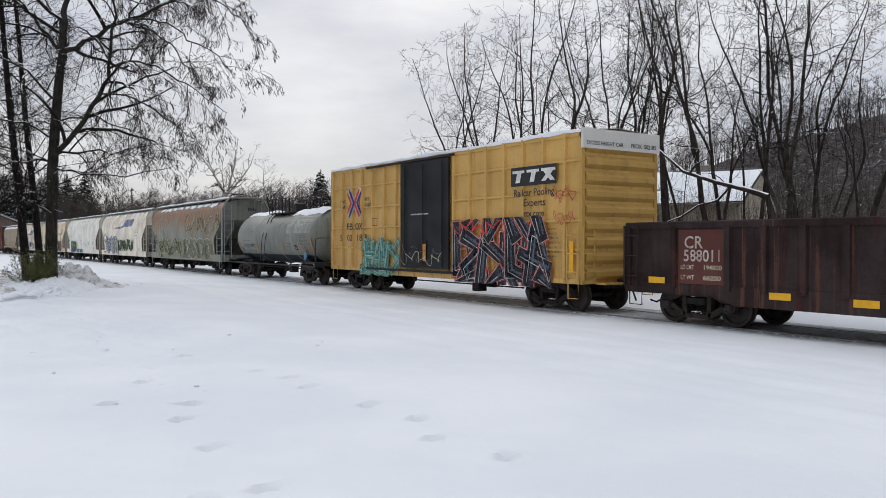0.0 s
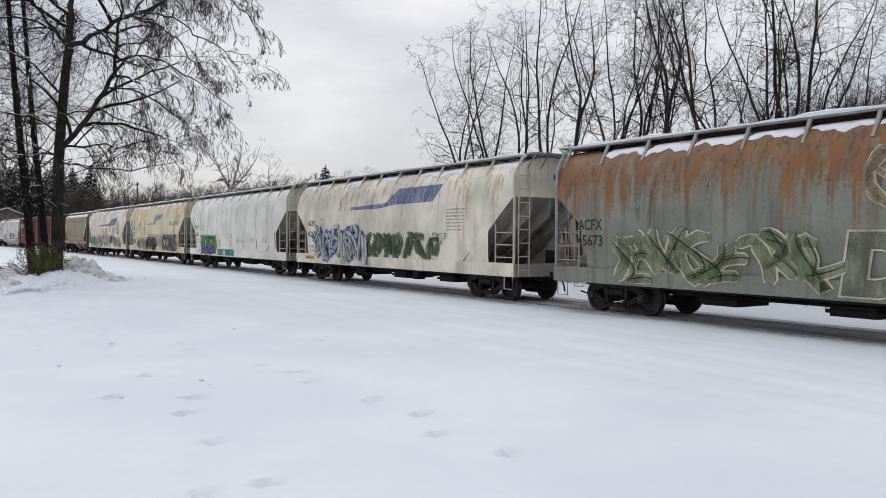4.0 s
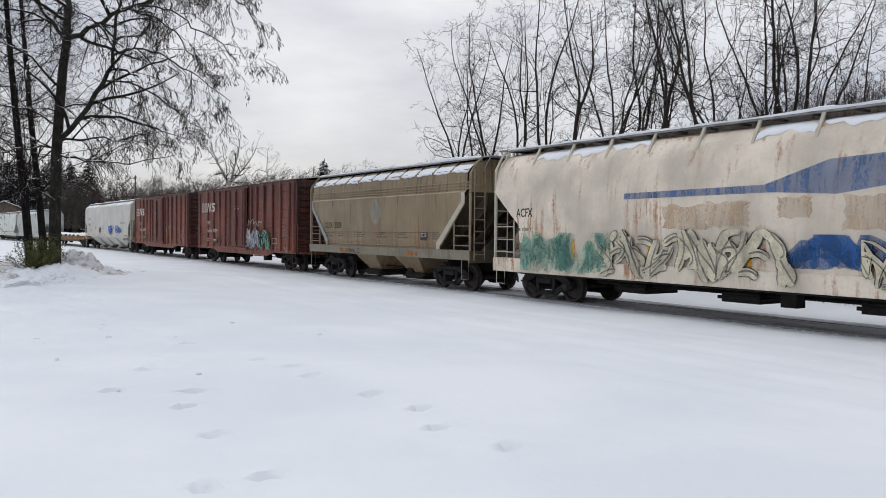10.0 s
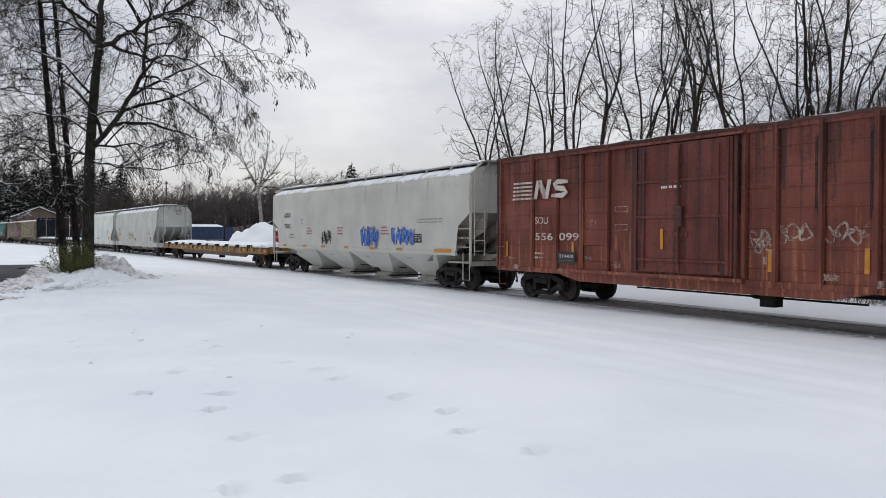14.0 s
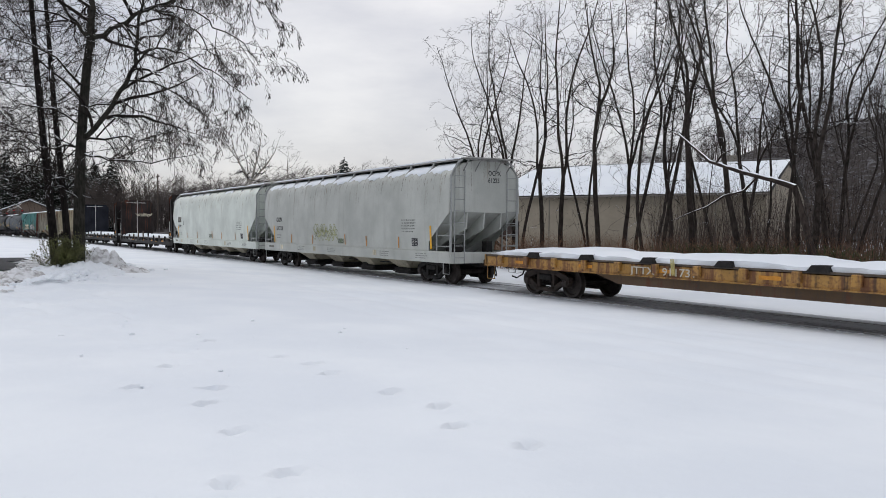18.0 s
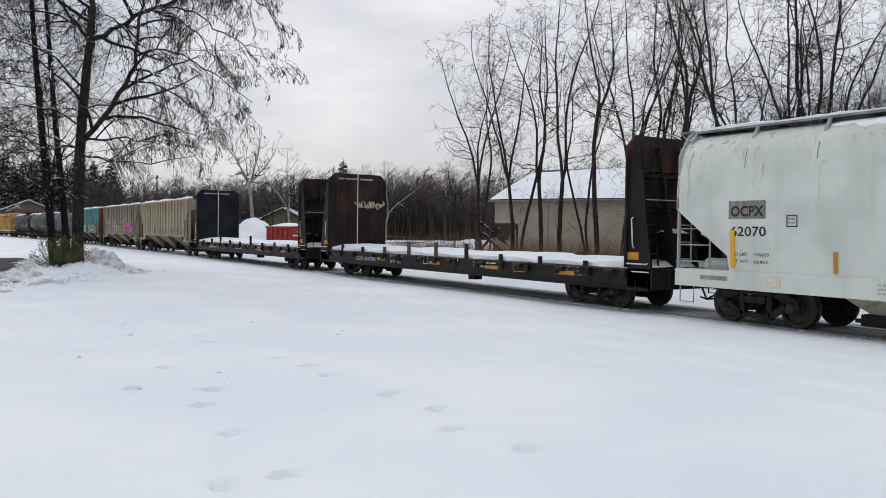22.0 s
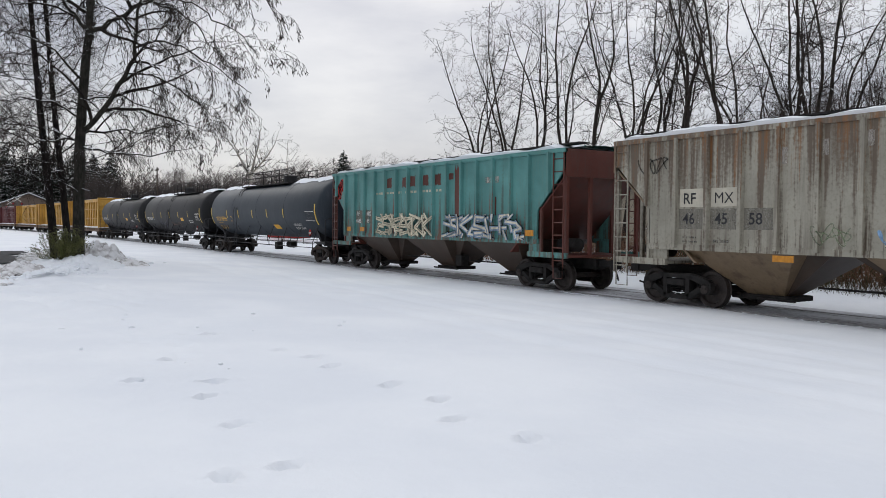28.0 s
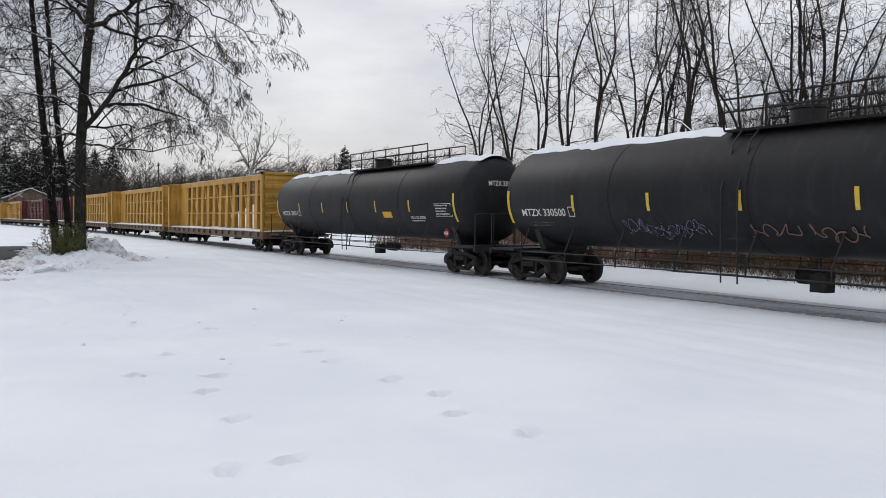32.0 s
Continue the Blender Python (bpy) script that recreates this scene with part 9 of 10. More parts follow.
def pod_tree():
    t, c = Boughs(5), Boughs(6)
    h = holder("pod_tree", "bare tree with spreading drooping branches and dark hanging seed pods", "tree")
    trunk = [(0.0, -0.5, 0), (0.0, 0.5, 0), (0.02, 2.0, 0), (0.06, 3.9, 0), (0.16, 5.6, 0.05), (0.3, 7.3, 0.1), (0.42, 8.25, 0.1)]
    P = [in_plane(T0, *q) for q in trunk]
    t.limb(P, 0.225, 0.14, 12)
    limbs = [
        ([(0.42, 8.25, 0.1), (1.2, 8.6, -0.3), (2.4, 9.35, -0.8), (4.2, 10.3, -1.4), (5.3, 11.4, -2.0), (6.0, 12.6, -2.4)], 0.11),
        ([(0.42, 8.25, 0.1), (0.5, 9.4, 0.3), (0.7, 10.7, 0.8), (1.5, 12.6, 1.2), (1.6, 14.5, 1.5)], 0.15),
        ([(0.4, 8.1, 0.1), (0.0, 8.9, 0.6), (-0.9, 10.0, 1.4), (-2.0, 11.0, 2.2), (-3.4, 11.9, 3.0)], 0.11),
        ([(0.1, 4.5, 0), (0.9, 5.3, -0.5), (1.55, 6.6, -1.0), (1.9, 7.5, -1.3), (2.0, 9.3, -1.7), (2.4, 10.7, -2.2), (2.9, 12.4, -2.6)], 0.11),
        ([(1.9, 7.5, -1.3), (2.6, 7.75, -1.6), (3.5, 7.5, -2.0), (4.4, 6.9, -2.3), (5.2, 6.4, -2.7), (5.7, 5.9, -3.1)], 0.045),
        ([(0.1, 4.4, 0), (1.3, 4.65, 0.6), (2.5, 4.9, 1.2), (4.0, 5.2, 1.9), (5.2, 5.0, 2.4)], 0.05),
        ([(0.1, 4.3, 0), (-0.8, 4.2, 0.6), (-2.0, 4.05, 1.4), (-3.4, 4.25, 2.2)], 0.05),
        ([(2.0, 9.0, -1.6), (2.8, 9.2, -2.0), (3.7, 9.0, -2.4), (4.5, 8.5, -2.9), (5.2, 7.8, -3.4), (5.8, 7.0, -3.8)], 0.045),
        ([(4.2, 10.3, -1.4), (4.9, 10.4, -1.9), (5.6, 10.0, -2.4), (6.2, 9.4, -2.9), (6.6, 8.7, -3.3)], 0.04),
        ([(0.22, 6.4, 0.1), (-0.7, 7.2, -0.8), (-1.9, 7.6, -1.8), (-3.2, 7.4, -2.8)], 0.05),
        ([(0.12, 4.0, 0), (1.0, 3.75, -0.9), (2.4, 3.6, -2.0), (3.8, 3.9, -3.0)], 0.045),
        ([(2.4, 9.35, -0.8), (3.2, 9.35, -0.4), (4.2, 8.9, 0.2), (5.0, 8.1, 0.8), (5.6, 7.4, 1.2)], 0.04),
        ([(1.55, 6.6, -1.0), (2.5, 6.7, -0.6), (3.6, 6.3, 0.0), (4.6, 5.7, 0.5), (5.3, 5.2, 0.9)], 0.04),
        ([(1.5, 12.6, 1.2), (2.6, 12.9, 1.4), (4.0, 12.6, 1.7), (5.3, 11.8, 2.0), (6.3, 10.7, 2.2)], 0.05),
        ([(0.7, 10.7, 0.8), (1.9, 11.0, 0.4), (3.3, 10.9, -0.2), (4.6, 10.2, -0.6)], 0.045),
        ([(0.16, 5.6, 0.05), (1.0, 6.0, 0.8), (2.0, 6.0, 1.6), (3.2, 5.6, 2.2), (4.3, 4.9, 2.6)], 0.04),
        ([(-0.9, 10.0, 1.4), (-1.9, 10.1, 0.8), (-3.0, 9.7, 0.2), (-4.0, 8.9, -0.4)], 0.045),
        ([(0.12, 5.0, 0), (-0.8, 5.6, 0.7), (-1.8, 5.8, 1.4), (-3.0, 5.4, 2.0)], 0.045),
    ]
    cfg = [(12, 0.40, 52, 0.15, -0.06, 0.08), (6, 0.48, 46, 0.16, -0.2, 0.08), (5, 0.5, 38, 0.16, -0.32, 0.1), (2, 0.55, 30, 0.16, -0.3, 0.1)]
    gw = np.random.RandomState(14)
    for pts, r in limbs:
        # round the limb off through its points, with small crooks
        n, q = len(pts), []
        for i in range(n - 1):
            p0, p1, p2, p3 = (np.array(pts[max(0, min(n - 1, j))], float) for j in (i - 1, i, i + 1, i + 2))
            for u in (0.0, 0.33, 0.67):
                w = 0.5 * (2 * p1 + (p2 - p0) * u + (2 * p0 - 5 * p1 + 4 * p2 - p3) * u * u + (3 * p1 - p0 - 3 * p2 + p3) * u ** 3)
                q.append(w + (0.055 * gw.randn(3) if i + u > 0 else 0))
        q.append(np.array(pts[-1], float))
        q = [in_plane(T0, *p) for p in q]
        t.limb(q, r, 0.012, 7)
        c.grow(q, r * 1.5, 0, cfg)
    part("trunk", t.s, bark_material("pod_tree_bark", (0.030, 0.028, 0.023, 1), 0.55), h, "dark trunk and limbs with snow on top", 60)
    part("crown", c.s, TWIG, h, "drooping twigs", 0)
    g = np.random.RandomState(2)
    s = Shape()
    tips = c.tips
    for k in range(min(5200, len(tips))):
        p = tips[g.randint(len(tips))]
        L, w = 0.09 + 0.12 * g.rand(), 0.011 + 0.008 * g.rand()
        a = g.rand() * 3.14
        ca, sa = math.cos(a) * w, math.sin(a) * w
        o = g.randn(3) * 0.05
        x, y, z = p[0] + o[0], p[1] + o[1], p[2]
        dx, dy = 0.05 * g.randn(2)
        s.add([(x - ca * 0.4, y - sa * 0.4, z), (x + ca * 0.4, y + sa * 0.4, z), (x + ca + dx, y + sa + dy, z - L * 0.6), (x - ca + dx, y - sa + dy, z - L * 0.6), (x + 1.6 * dx, y + 1.6 * dy, z - L),
               (x + sa + dx, y - ca + dy, z - L * 0.5), (x - sa + dx, y + ca + dy, z - L * 0.5)], [(0, 1, 2, 3), (3, 2, 4), (0, 5, 4, 6)])
    pods = part("seed_pod", s, plain("pod_brown", (0.03, 0.022, 0.018, 1), 0.8, 0, 0.3, 3, 0), h, "dark hanging seed pods", 0)
    tagged(pods, kind="stuff")
    return h


pod_tree()


def neighbour(px_r, depth, r, seed, H=15, lean=0.012):
    t, c = Boughs(seed), Boughs(seed + 1)
    o = T0 + VIEW_R * px_r + VIEW_F * depth
    h = holder("slender_tree", "slender dark-barked bare tree on a snow bank", "tree", "slender trees on the snow bank")
    pts = [in_plane(o, 0.02 * math.sin(k) + lean * k, -0.6 + H * k / 10) for k in range(11)]
    t.limb(pts, r, 0.05, 9)
    part("trunk", t.s, BARK_DARK, h, "", 60)
    c.grow(pts, r * 0.45, 0, [(44, 0.27, 70, 0.14, -0.02, 0.2), (7, 0.45, 48, 0.18, -0.08, 0.12), (5, 0.5, 44, 0.2, -0.14, 0.15), (2, 0.6, 42, 0.2, -0.15, 0.2)])
    part("crown", c.s, TWIG, h, "bare drooping branches", 0)


neighbour(-0.78, 1.6, 0.165, 31, lean=-0.12)
neighbour(-0.33, 4.5, 0.155, 41, lean=-0.12)
neighbour(-3.6, 3.0, 0.16, 51)
neighbour(-4.8, 4.0, 0.15, 61)


# ---- evergreen shrub and ploughed snow at the tree's foot ----
def shrub():
    g = np.random.RandomState(4)
    h = holder("evergreen_shrub", "low olive-green evergreen shrub at the foot of the trees", "shrub")
    b = Boughs(9)
    leaf = Shape()
    o = T0 + VIEW_R * -0.52 + VIEW_F * -1.0
    for k in range(46):
        a, e = g.rand() * 6.28, 0.35 + 0.9 * g.rand()
        d = np.array((math.cos(a) * 0.5, math.sin(a) * 0.5, e))
        L = 0.5 + 0.6 * g.rand()
        p, _ = b.path(tuple(o + Vector((0.14 * g.randn(), 0.17 * g.randn(), -0.25))), d / np.linalg.norm(d), L + 0.3, 4, 0.12, 0.02)
        b.limb(p, 0.012, 0.004, 3)
        for j in range(120):
            t = 0.25 + 0.75 * g.rand()
            x = t * 3.999
            i = int(x)
            q = np.array(p[i]) * (1 - (x - i)) + np.array(p[i + 1]) * (x - i) + 0.06 * g.randn(3)
            n = g.randn(3)
            n /= np.linalg.norm(n)
            m = np.cross(n, g.randn(3))
            m /= np.linalg.norm(m)
            l, w = 0.05 + 0.04 * g.rand(), 0.016
            leaf.add([tuple(q), tuple(q + n * l * 0.5 + m * w), tuple(q + n * l), tuple(q + n * l * 0.5 - m * w)], [(0, 1, 2, 3)])
    part("stem", b.s, BARK, h, "", 60)
    lv = plain("olive_leaf", (0.095, 0.10, 0.03, 1), 0.6, 0, 0.5, 2.5, 0)
    tagged(part("foliage", leaf, lv, h, "small olive leaves", 0), kind="stuff")


shrub()


def bank_line(u):
    """The ridge of ploughed snow, from the lot's near corner to the trees and beyond."""
    return float(np.interp(u, [0, 0.35, 0.6, 0.8, 1], [-19.5, -25.5, -30.0, -33.5, -38.5])), float(np.interp(u, [0, 0.35, 0.6, 0.8, 1], [0.9, 2.9, 4.2, 5.4, 6.6]))


SLUSH = plain("grey_slush", (0.40, 0.39, 0.385, 1), 0.7, 0, 0.6, 3.5, 0.5)
DIRTY, d_nt, d_b = nodes_of("dirty_snow", 0.8, spec=0.2)
d_c = mixed(d_nt, ramp_of(d_nt, noise_of(d_nt, 3.2, 6), 0.42, 0.66, 0, 0.85), (0.80, 0.80, 0.81, 1), (0.34, 0.325, 0.31, 1))
d_nt.links.new(d_c, d_b.inputs["Base Color"])
bumped(d_nt, d_b, noise_of(d_nt, 18, 4), 0.6, 0.03)


def snow_bank():
    """Ploughed snow heaped along the edge of a driveway."""
    rows = []
    n, m = 90, 30
    for i in range(n + 1):
        u = 0.3 + 0.7 * i / n
        cx, cy = bank_line(u)
        half = 0.7 + 0.45 * math.sin(math.pi * min(1, u * 1.05)) ** 0.7
        row = []
        for k in range(m + 1):
            v = -1 + 2 * k / m
            x, y = cx + 0.35 * half * v, cy + half * v
            z = float(ground_z(np.array(x), np.array(y)))
            e = max(0.0, 1 - v * v) * min(1, 6 * (u - 0.3), 5 * (1 - u))
            nn = noise.noise((x * 1.1, y * 1.1, 1.0)) * 0.7 + noise.noise((x * 3.1, y * 3.1, 4.0)) * 0.5 + noise.noise((x * 7, y * 7, 2.0)) * 0.3
            row.append((x, y, z - 0.05 + max(0.0, 0.2 + 0.36 * nn) * e ** 0.8))
        rows.append(row)
    thing("snow_bank", Shape().grid(rows), SNOW, "ploughed bank of lumpy snow beside a driveway", "snow bank", smooth=50)

    def at(g):
        u = 0.25 + 0.75 * g.rand() ** 0.9
        x, y = bank_line(u)
        q = g.randn()
        x, y = x + 0.3 * g.randn(), y + 0.62 * q
        return (x, y, float(ground_z(np.array(x), np.array(y))) - 0.02 + 0.20 * math.exp(-(q / 0.9) ** 2) * min(1, 5 * (1 - u)))

    thing("snow_clods", lumps("c", 1100, at, (0.03, 0.15), 12, 0.75), SNOW, "broken clods of ploughed snow", "snow", kind="stuff", smooth=40)

    def slush_at(g):
        u = g.rand()
        x = -21.0 - 20.0 * u ** 1.4
        y = float(np.interp(-x, [20, 23.6, 25.3, 27.5, 31.5, 41], [0.1, 0.8, 1.15, 1.6, 2.4, 3.4])) + 0.26 * g.randn() + 0.2
        return (x, y, float(ground_z(np.array(x), np.array(y))) + 0.05)

    thing("slush", lumps("s", 1700, slush_at, (0.02, 0.12), 15, 0.6), DIRTY, "grey slush along the edge of the driveway", "slush", kind="stuff", smooth=40)

    def heap(name, cx, cy, rx, ry, hgt, seed, label, mat):
        rows = []
        for i in range(71):
            u = -1 + 2 * i / 70
            row = []
            for k in range(71):
                v = -1 + 2 * k / 70
                x, y = cx + rx * u, cy + ry * v
                d = u * u + v * v
                n1, n2 = noise.noise((x * 1.6 + seed, y * 1.6, 0.0)), noise.noise((x * 4.3, y * 4.3 + seed, 3.0))
                clod = abs(noise.noise((x * 7.5, y * 7.5, seed + 0.5)))
                z = hgt * max(0.0, 1 - d) ** 0.55 * (0.8 + 0.55 * n1 + 0.35 * n2) + max(0.0, 1 - d) ** 0.3 * 0.16 * clod
                row.append((x, y, float(ground_z(np.array(x), np.array(y))) - 0.06 + max(0.0, z)))
            rows.append(row)
        thing(name, Shape().grid(rows), mat, label, "snow heap", smooth=38)

    heap("heap_of_snow", -33.0, 5.15, 1.0, 0.95, 0.85, 1.0, "heap of dirty broken snow beside the trees", DIRTY)
    heap("heap_of_snow", -31.2, 5.6, 1.1, 1.0, 0.2, 6.0, "low spill of broken snow below the heap", DIRTY)
    heap("heap_of_snow", -30.2, 3.9, 1.7, 1.6, 0.34, 3.0, "white mound of ploughed snow before the trees", SNOW)
    heap("heap_of_snow", -27.0, 1.9, 1.9, 0.85, 0.3, 9.0, "ridge of soiled snow along the driveway", DIRTY)

    def tumbled(g):
        a, r = g.rand() * 6.28, 1.25 * math.sqrt(g.rand())
        x, y = -32.2 + r * math.cos(a), 5.35 + 0.95 * r * math.sin(a)
        return (x, y, 0.30 + 0.3 * max(0.0, 1 - r / 1.2) ** 0.6)

    thing("snow_rubble", lumps("h", 260, tumbled, (0.02, 0.09), 13, 0.9), DIRTY, "rubble of dirty snow round the heap", "snow", kind="stuff", smooth=30)


snow_bank()
ASPHALT = plain("wet_asphalt", (0.05, 0.051, 0.055, 1), 0.85, 0, 0.35, 3, 0.3, 0.1)


def sheet(name, x0, x1, y0, y1, mat, label, seed, lift=0.02, n=60, slant=0.0):
    """A flat paved area with a ragged edge of snow round it. slant: how far its far edge recedes along its length."""
    g = np.random.RandomState(seed)
    ph = g.rand(6) * 6
    s = Shape()
    rows = []
    for i in range(n + 1):
        u = i / n
        x = x0 + (x1 - x0) * u
        a = y0 + 0.03 * (y1 - y0) * (math.sin(9 * u + ph[0]) + math.sin(23 * u + ph[1]))
        b = y1 - slant * u + 0.03 * (y1 - y0) * (math.sin(17 * u + ph[2]) + math.sin(41 * u + ph[3]))
        rows.append([(x, a + (b - a) * k / 12, float(ground_z(np.array(x), np.array(a + (b - a) * k / 12))) + lift) for k in range(13)])
    s.grid(rows)
    s.f = [f[::-1] for f in s.f]
    thing(name, s, mat, label, "pavement", kind="structure", smooth=60)


sheet("driveway", -44.0, -18.0, -8, 3.5, ASPHALT, "wet dark asphalt driveway between snow banks", 3, 0.05, 60, 2.9)
sheet("parking_lot", -95, -46, 50, 66, ASPHALT, "wet grey asphalt lot partly cleared of snow", 4, 0.03)


# ---- brush, woods and hill ----
def stems(count, place, h0, h1, w, seed, tilt=0.18):
    """Many thin upright stems, each a slim three-sided spike with a side twig."""
    g = np.random.RandomState(seed)
    s = Shape()
    for _ in range(count):
        x, y, z = place(g)
        h = h0 + (h1 - h0) * g.rand()
        dx, dy = tilt * h * g.randn(2)
        a = g.rand() * 6.28
        c, d = math.cos(a) * w, math.sin(a) * w
        s.add([(x - c, y - d, z - 0.05), (x + c, y + d, z - 0.05), (x + dx, y + dy, z + h), (x - d, y + c, z - 0.05)], [(0, 1, 2), (1, 3, 2), (3, 0, 2)])
        for k in range(2):
            t = 0.3 + 0.5 * g.rand()
            ex, ey, ez = 0.35 * h * g.randn(), 0.35 * h * g.randn(), 0.3 * h * g.rand()
            bx, by, bz = x + dx * t, y + dy * t, z + h * t
            s.add([(bx - c * 0.5, by - d * 0.5, bz), (bx + c * 0.5, by + d * 0.5, bz), (bx + ex, by + ey, bz + ez)], [(0, 1, 2)])
    return s


def edge_place(g):
    x = -44 + 50 * g.rand()
    y = 22.2 + 4.5 * g.rand() ** 1.3
    return (x, y, float(ground_z(np.array(x), np.array(y))))


thing("brush", stems(14000, edge_place, 0.4, 1.9, 0.008, 2, 0.40), bark_material("brush_brown", (0.17, 0.095, 0.060, 1), 0.0), "tangled brown brush along the edge of the woods", "brush", kind="stuff", smooth=0)


def low_place(g):
    cx, cy = ((-25.5, 22.6), (-20.0, 22.3), (-14.2, 21.8), (-11.8, 21.4), (-9.6, 21.6))[g.randint(5)]
    x, y = cx + 0.9 * g.randn(), cy + 0.25 * g.randn()
    return (x, y, float(ground_z(np.array(x), np.array(y))))


def green_place(g):
    c = ((-20.4, 24.0), (-17.6, 23.6), (-14.2, 23.2))[g.randint(3)]
    x, y = c[0] + 0.9 * g.randn(), c[1] + 0.5 * g.randn()
    return (x, y, float(ground_z(np.array(x), np.array(y))) + 1.1 * g.rand())


thing("green_briar", stems(1700, green_place, 0.10, 0.4, 0.022, 21, 0.8), bark_material("briar_green", (0.055, 0.065, 0.030, 1), 0.0), "clumps of dull green briar under the trees", "briar", kind="stuff", smooth=0)
thing("weeds", stems(1800, low_place, 0.15, 0.6, 0.008, 6, 0.5), bark_material("weed_olive", (0.06, 0.05, 0.028, 1), 0.0), "low dead weeds poking through the snow", "weeds", kind="stuff", smooth=0)


def thicket_place(g):
    y = 27 + 26 * g.rand()
    x = -y * math.tan(radians(14 + 29 * g.rand()))
    return (x, y, float(ground_z(np.array(x), np.array(y))))


thing("thicket", stems(3600, thicket_place, 1.5, 5.5, 0.018, 31, 0.16), bark_material("thicket_brown", (0.080, 0.062, 0.053, 1), 0.0), "dark thicket of saplings under the trees beside the warehouse", "thicket", kind="stuff", smooth=0)


def mini_wood(count, place, h0, h1, seed, twigs=16):
    """A far wood: each tree a tapered trunk with many rising boughs, all in one mesh."""
    g = np.random.RandomState(seed)
    s = Shape()
    for _ in range(count):
        x, y, z = place(g)
        h = h0 + (h1 - h0) * g.rand()
        w = 0.010 * h
        top = (x + 0.06 * h * g.randn(), y + 0.06 * h * g.randn(), z + h * 0.8)
        s.add([(x - w, y - w, z - 0.5), (x + w, y - w, z - 0.5), (x, y + w, z - 0.5), top], [(0, 1, 3), (1, 2, 3), (2, 0, 3)])
        for k in range(twigs):
            t = 0.25 + 0.7 * g.rand()
            bx, by, bz = x + (top[0] - x) * t, y + (top[1] - y) * t, z + h * 0.8 * t
            a, L = g.rand() * 6.28, h * (0.18 + 0.22 * g.rand()) * (1.1 - 0.5 * t)
            ex, ey, ez = math.cos(a) * L * 0.75, math.sin(a) * L * 0.75, L * (0.45 + 0.5 * g.rand())
            q = w * 0.6
            s.add([(bx - q, by + q, bz), (bx + q, by - q, bz), (bx + ex, by + ey, bz + ez)], [(0, 1, 2)])
            for j in range(5):
                u = 0.3 + 0.5 * g.rand()
                cx, cy, cz = bx + ex * u, by + ey * u, bz + ez * u
                r = L * 0.4
                s.add([(cx - q * 0.6, cy, cz), (cx + q * 0.6, cy, cz - q), (cx + r * g.randn() * 0.6, cy + r * g.randn() * 0.6, cz + r * (0.3 + 0.5 * g.rand()))], [(0, 1, 2)])
    return s


def far_place(g):
    if g.rand() < 0.3:
        a, d = radians(70 + 13.5 * g.rand()), 195 + 50 * g.rand()
        return (-d * math.sin(a), max(30, d * math.cos(a)), 2.5)
    a, d = radians(49 + 32 * g.rand()), 115 + 130 * g.rand()
    x, y = -d * math.sin(a), max(66 + 14 * g.rand(), d * math.cos(a))
    return (x, y, 1.0)


# bark paler than on the near trees: distance haze put into the colour
thing("far_woods", mini_wood(900, far_place, 8, 14, 3, 16), bark_material("hazy_far_bark", (0.075, 0.062, 0.056, 1), 0.0), "bare brown woods beyond the lots", "woods", kind="stuff", smooth=0)


def under_place(g):
    a = radians(46 + 36 * g.rand())
    y = 67 + 16 * g.rand()
    return (max(-420, -y * math.tan(a)), y, 0.9)


# brown lightened in the same way, for haze
thing("undergrowth", stems(5000, under_place, 0.8, 3.6, 0.05, 9, 0.11), bark_material("hazy_under_brown", (0.10, 0.073, 0.060, 1), 0.0), "dense brown undergrowth in front of the far woods", "undergrowth", kind="stuff", smooth=0)


thing("far_saplings", mini_wood(620, under_place, 4.0, 8.5, 23, 13), bark_material("sapling_bark", (0.085, 0.068, 0.06, 1), 0.0), "slender bare saplings before the far woods", "woods", kind="stuff", smooth=0)


def left_place(g):
    x = -430 + 230 * g.rand()
    return (x, 24 + 40 * g.rand() + 0.03 * (-x), 0.9)


thing("left_woods", mini_wood(260, left_place, 9, 17, 5), bark_material("left_bark", (0.050, 0.041, 0.036, 1), 0.0), "bare woods along the far end of the track", "woods", kind="stuff", smooth=0)


def hill_height(ang, d):
    """The wooded hill: higher towards the open end of the track."""
    rise = (8 + 27 * smooth01(54, 22, ang)) * smooth01(79, 66, ang)
    return 1.0 + rise * smooth01(135, 235, d)


def build_hill():
    rows = []
    for a in np.linspace(80, -75, 90):
        row = []
        for d in (132, 145, 158, 171, 184, 197, 210, 223, 240, 300):
            z = float(hill_height(a, d)) + (1.6 * noise.noise((a * 0.25, d * 0.03, 0.0)) if d > 150 else 0)
            row.append((-d * math.sin(radians(a)), d * math.cos(radians(a)), z))
        rows.append(row)
    m, nt, b = nodes_of("hillside_litter", 0.95, spec=0.1)
    n1 = noise_of(nt, 0.8, 6)
    c = mixed(nt, ramp_of(nt, n1, 0.52, 0.62), (0.064, 0.056, 0.053, 1), (0.15, 0.147, 0.152, 1))
    nt.links.new(c, b.inputs["Base Color"])
    thing("hillside", Shape().grid(rows), m, "leaf-littered hillside dusted with snow", "hill", kind="structure", smooth=60)

    def on_hill(g):
        a, d = 78 - 120 * g.rand(), 138 + 118 * g.rand() ** 0.8
        return (-d * math.sin(radians(a)), d * math.cos(radians(a)), float(hill_height(a, d)) - 0.5)

    thing("hill_woods", mini_wood(3300, on_hill, 7, 15, 11, 9), bark_material("hill_bark", (0.085, 0.073, 0.07, 1), 0.0), "bare grey-brown woods covering the hill", "woods", kind="stuff", smooth=0)


build_hill()


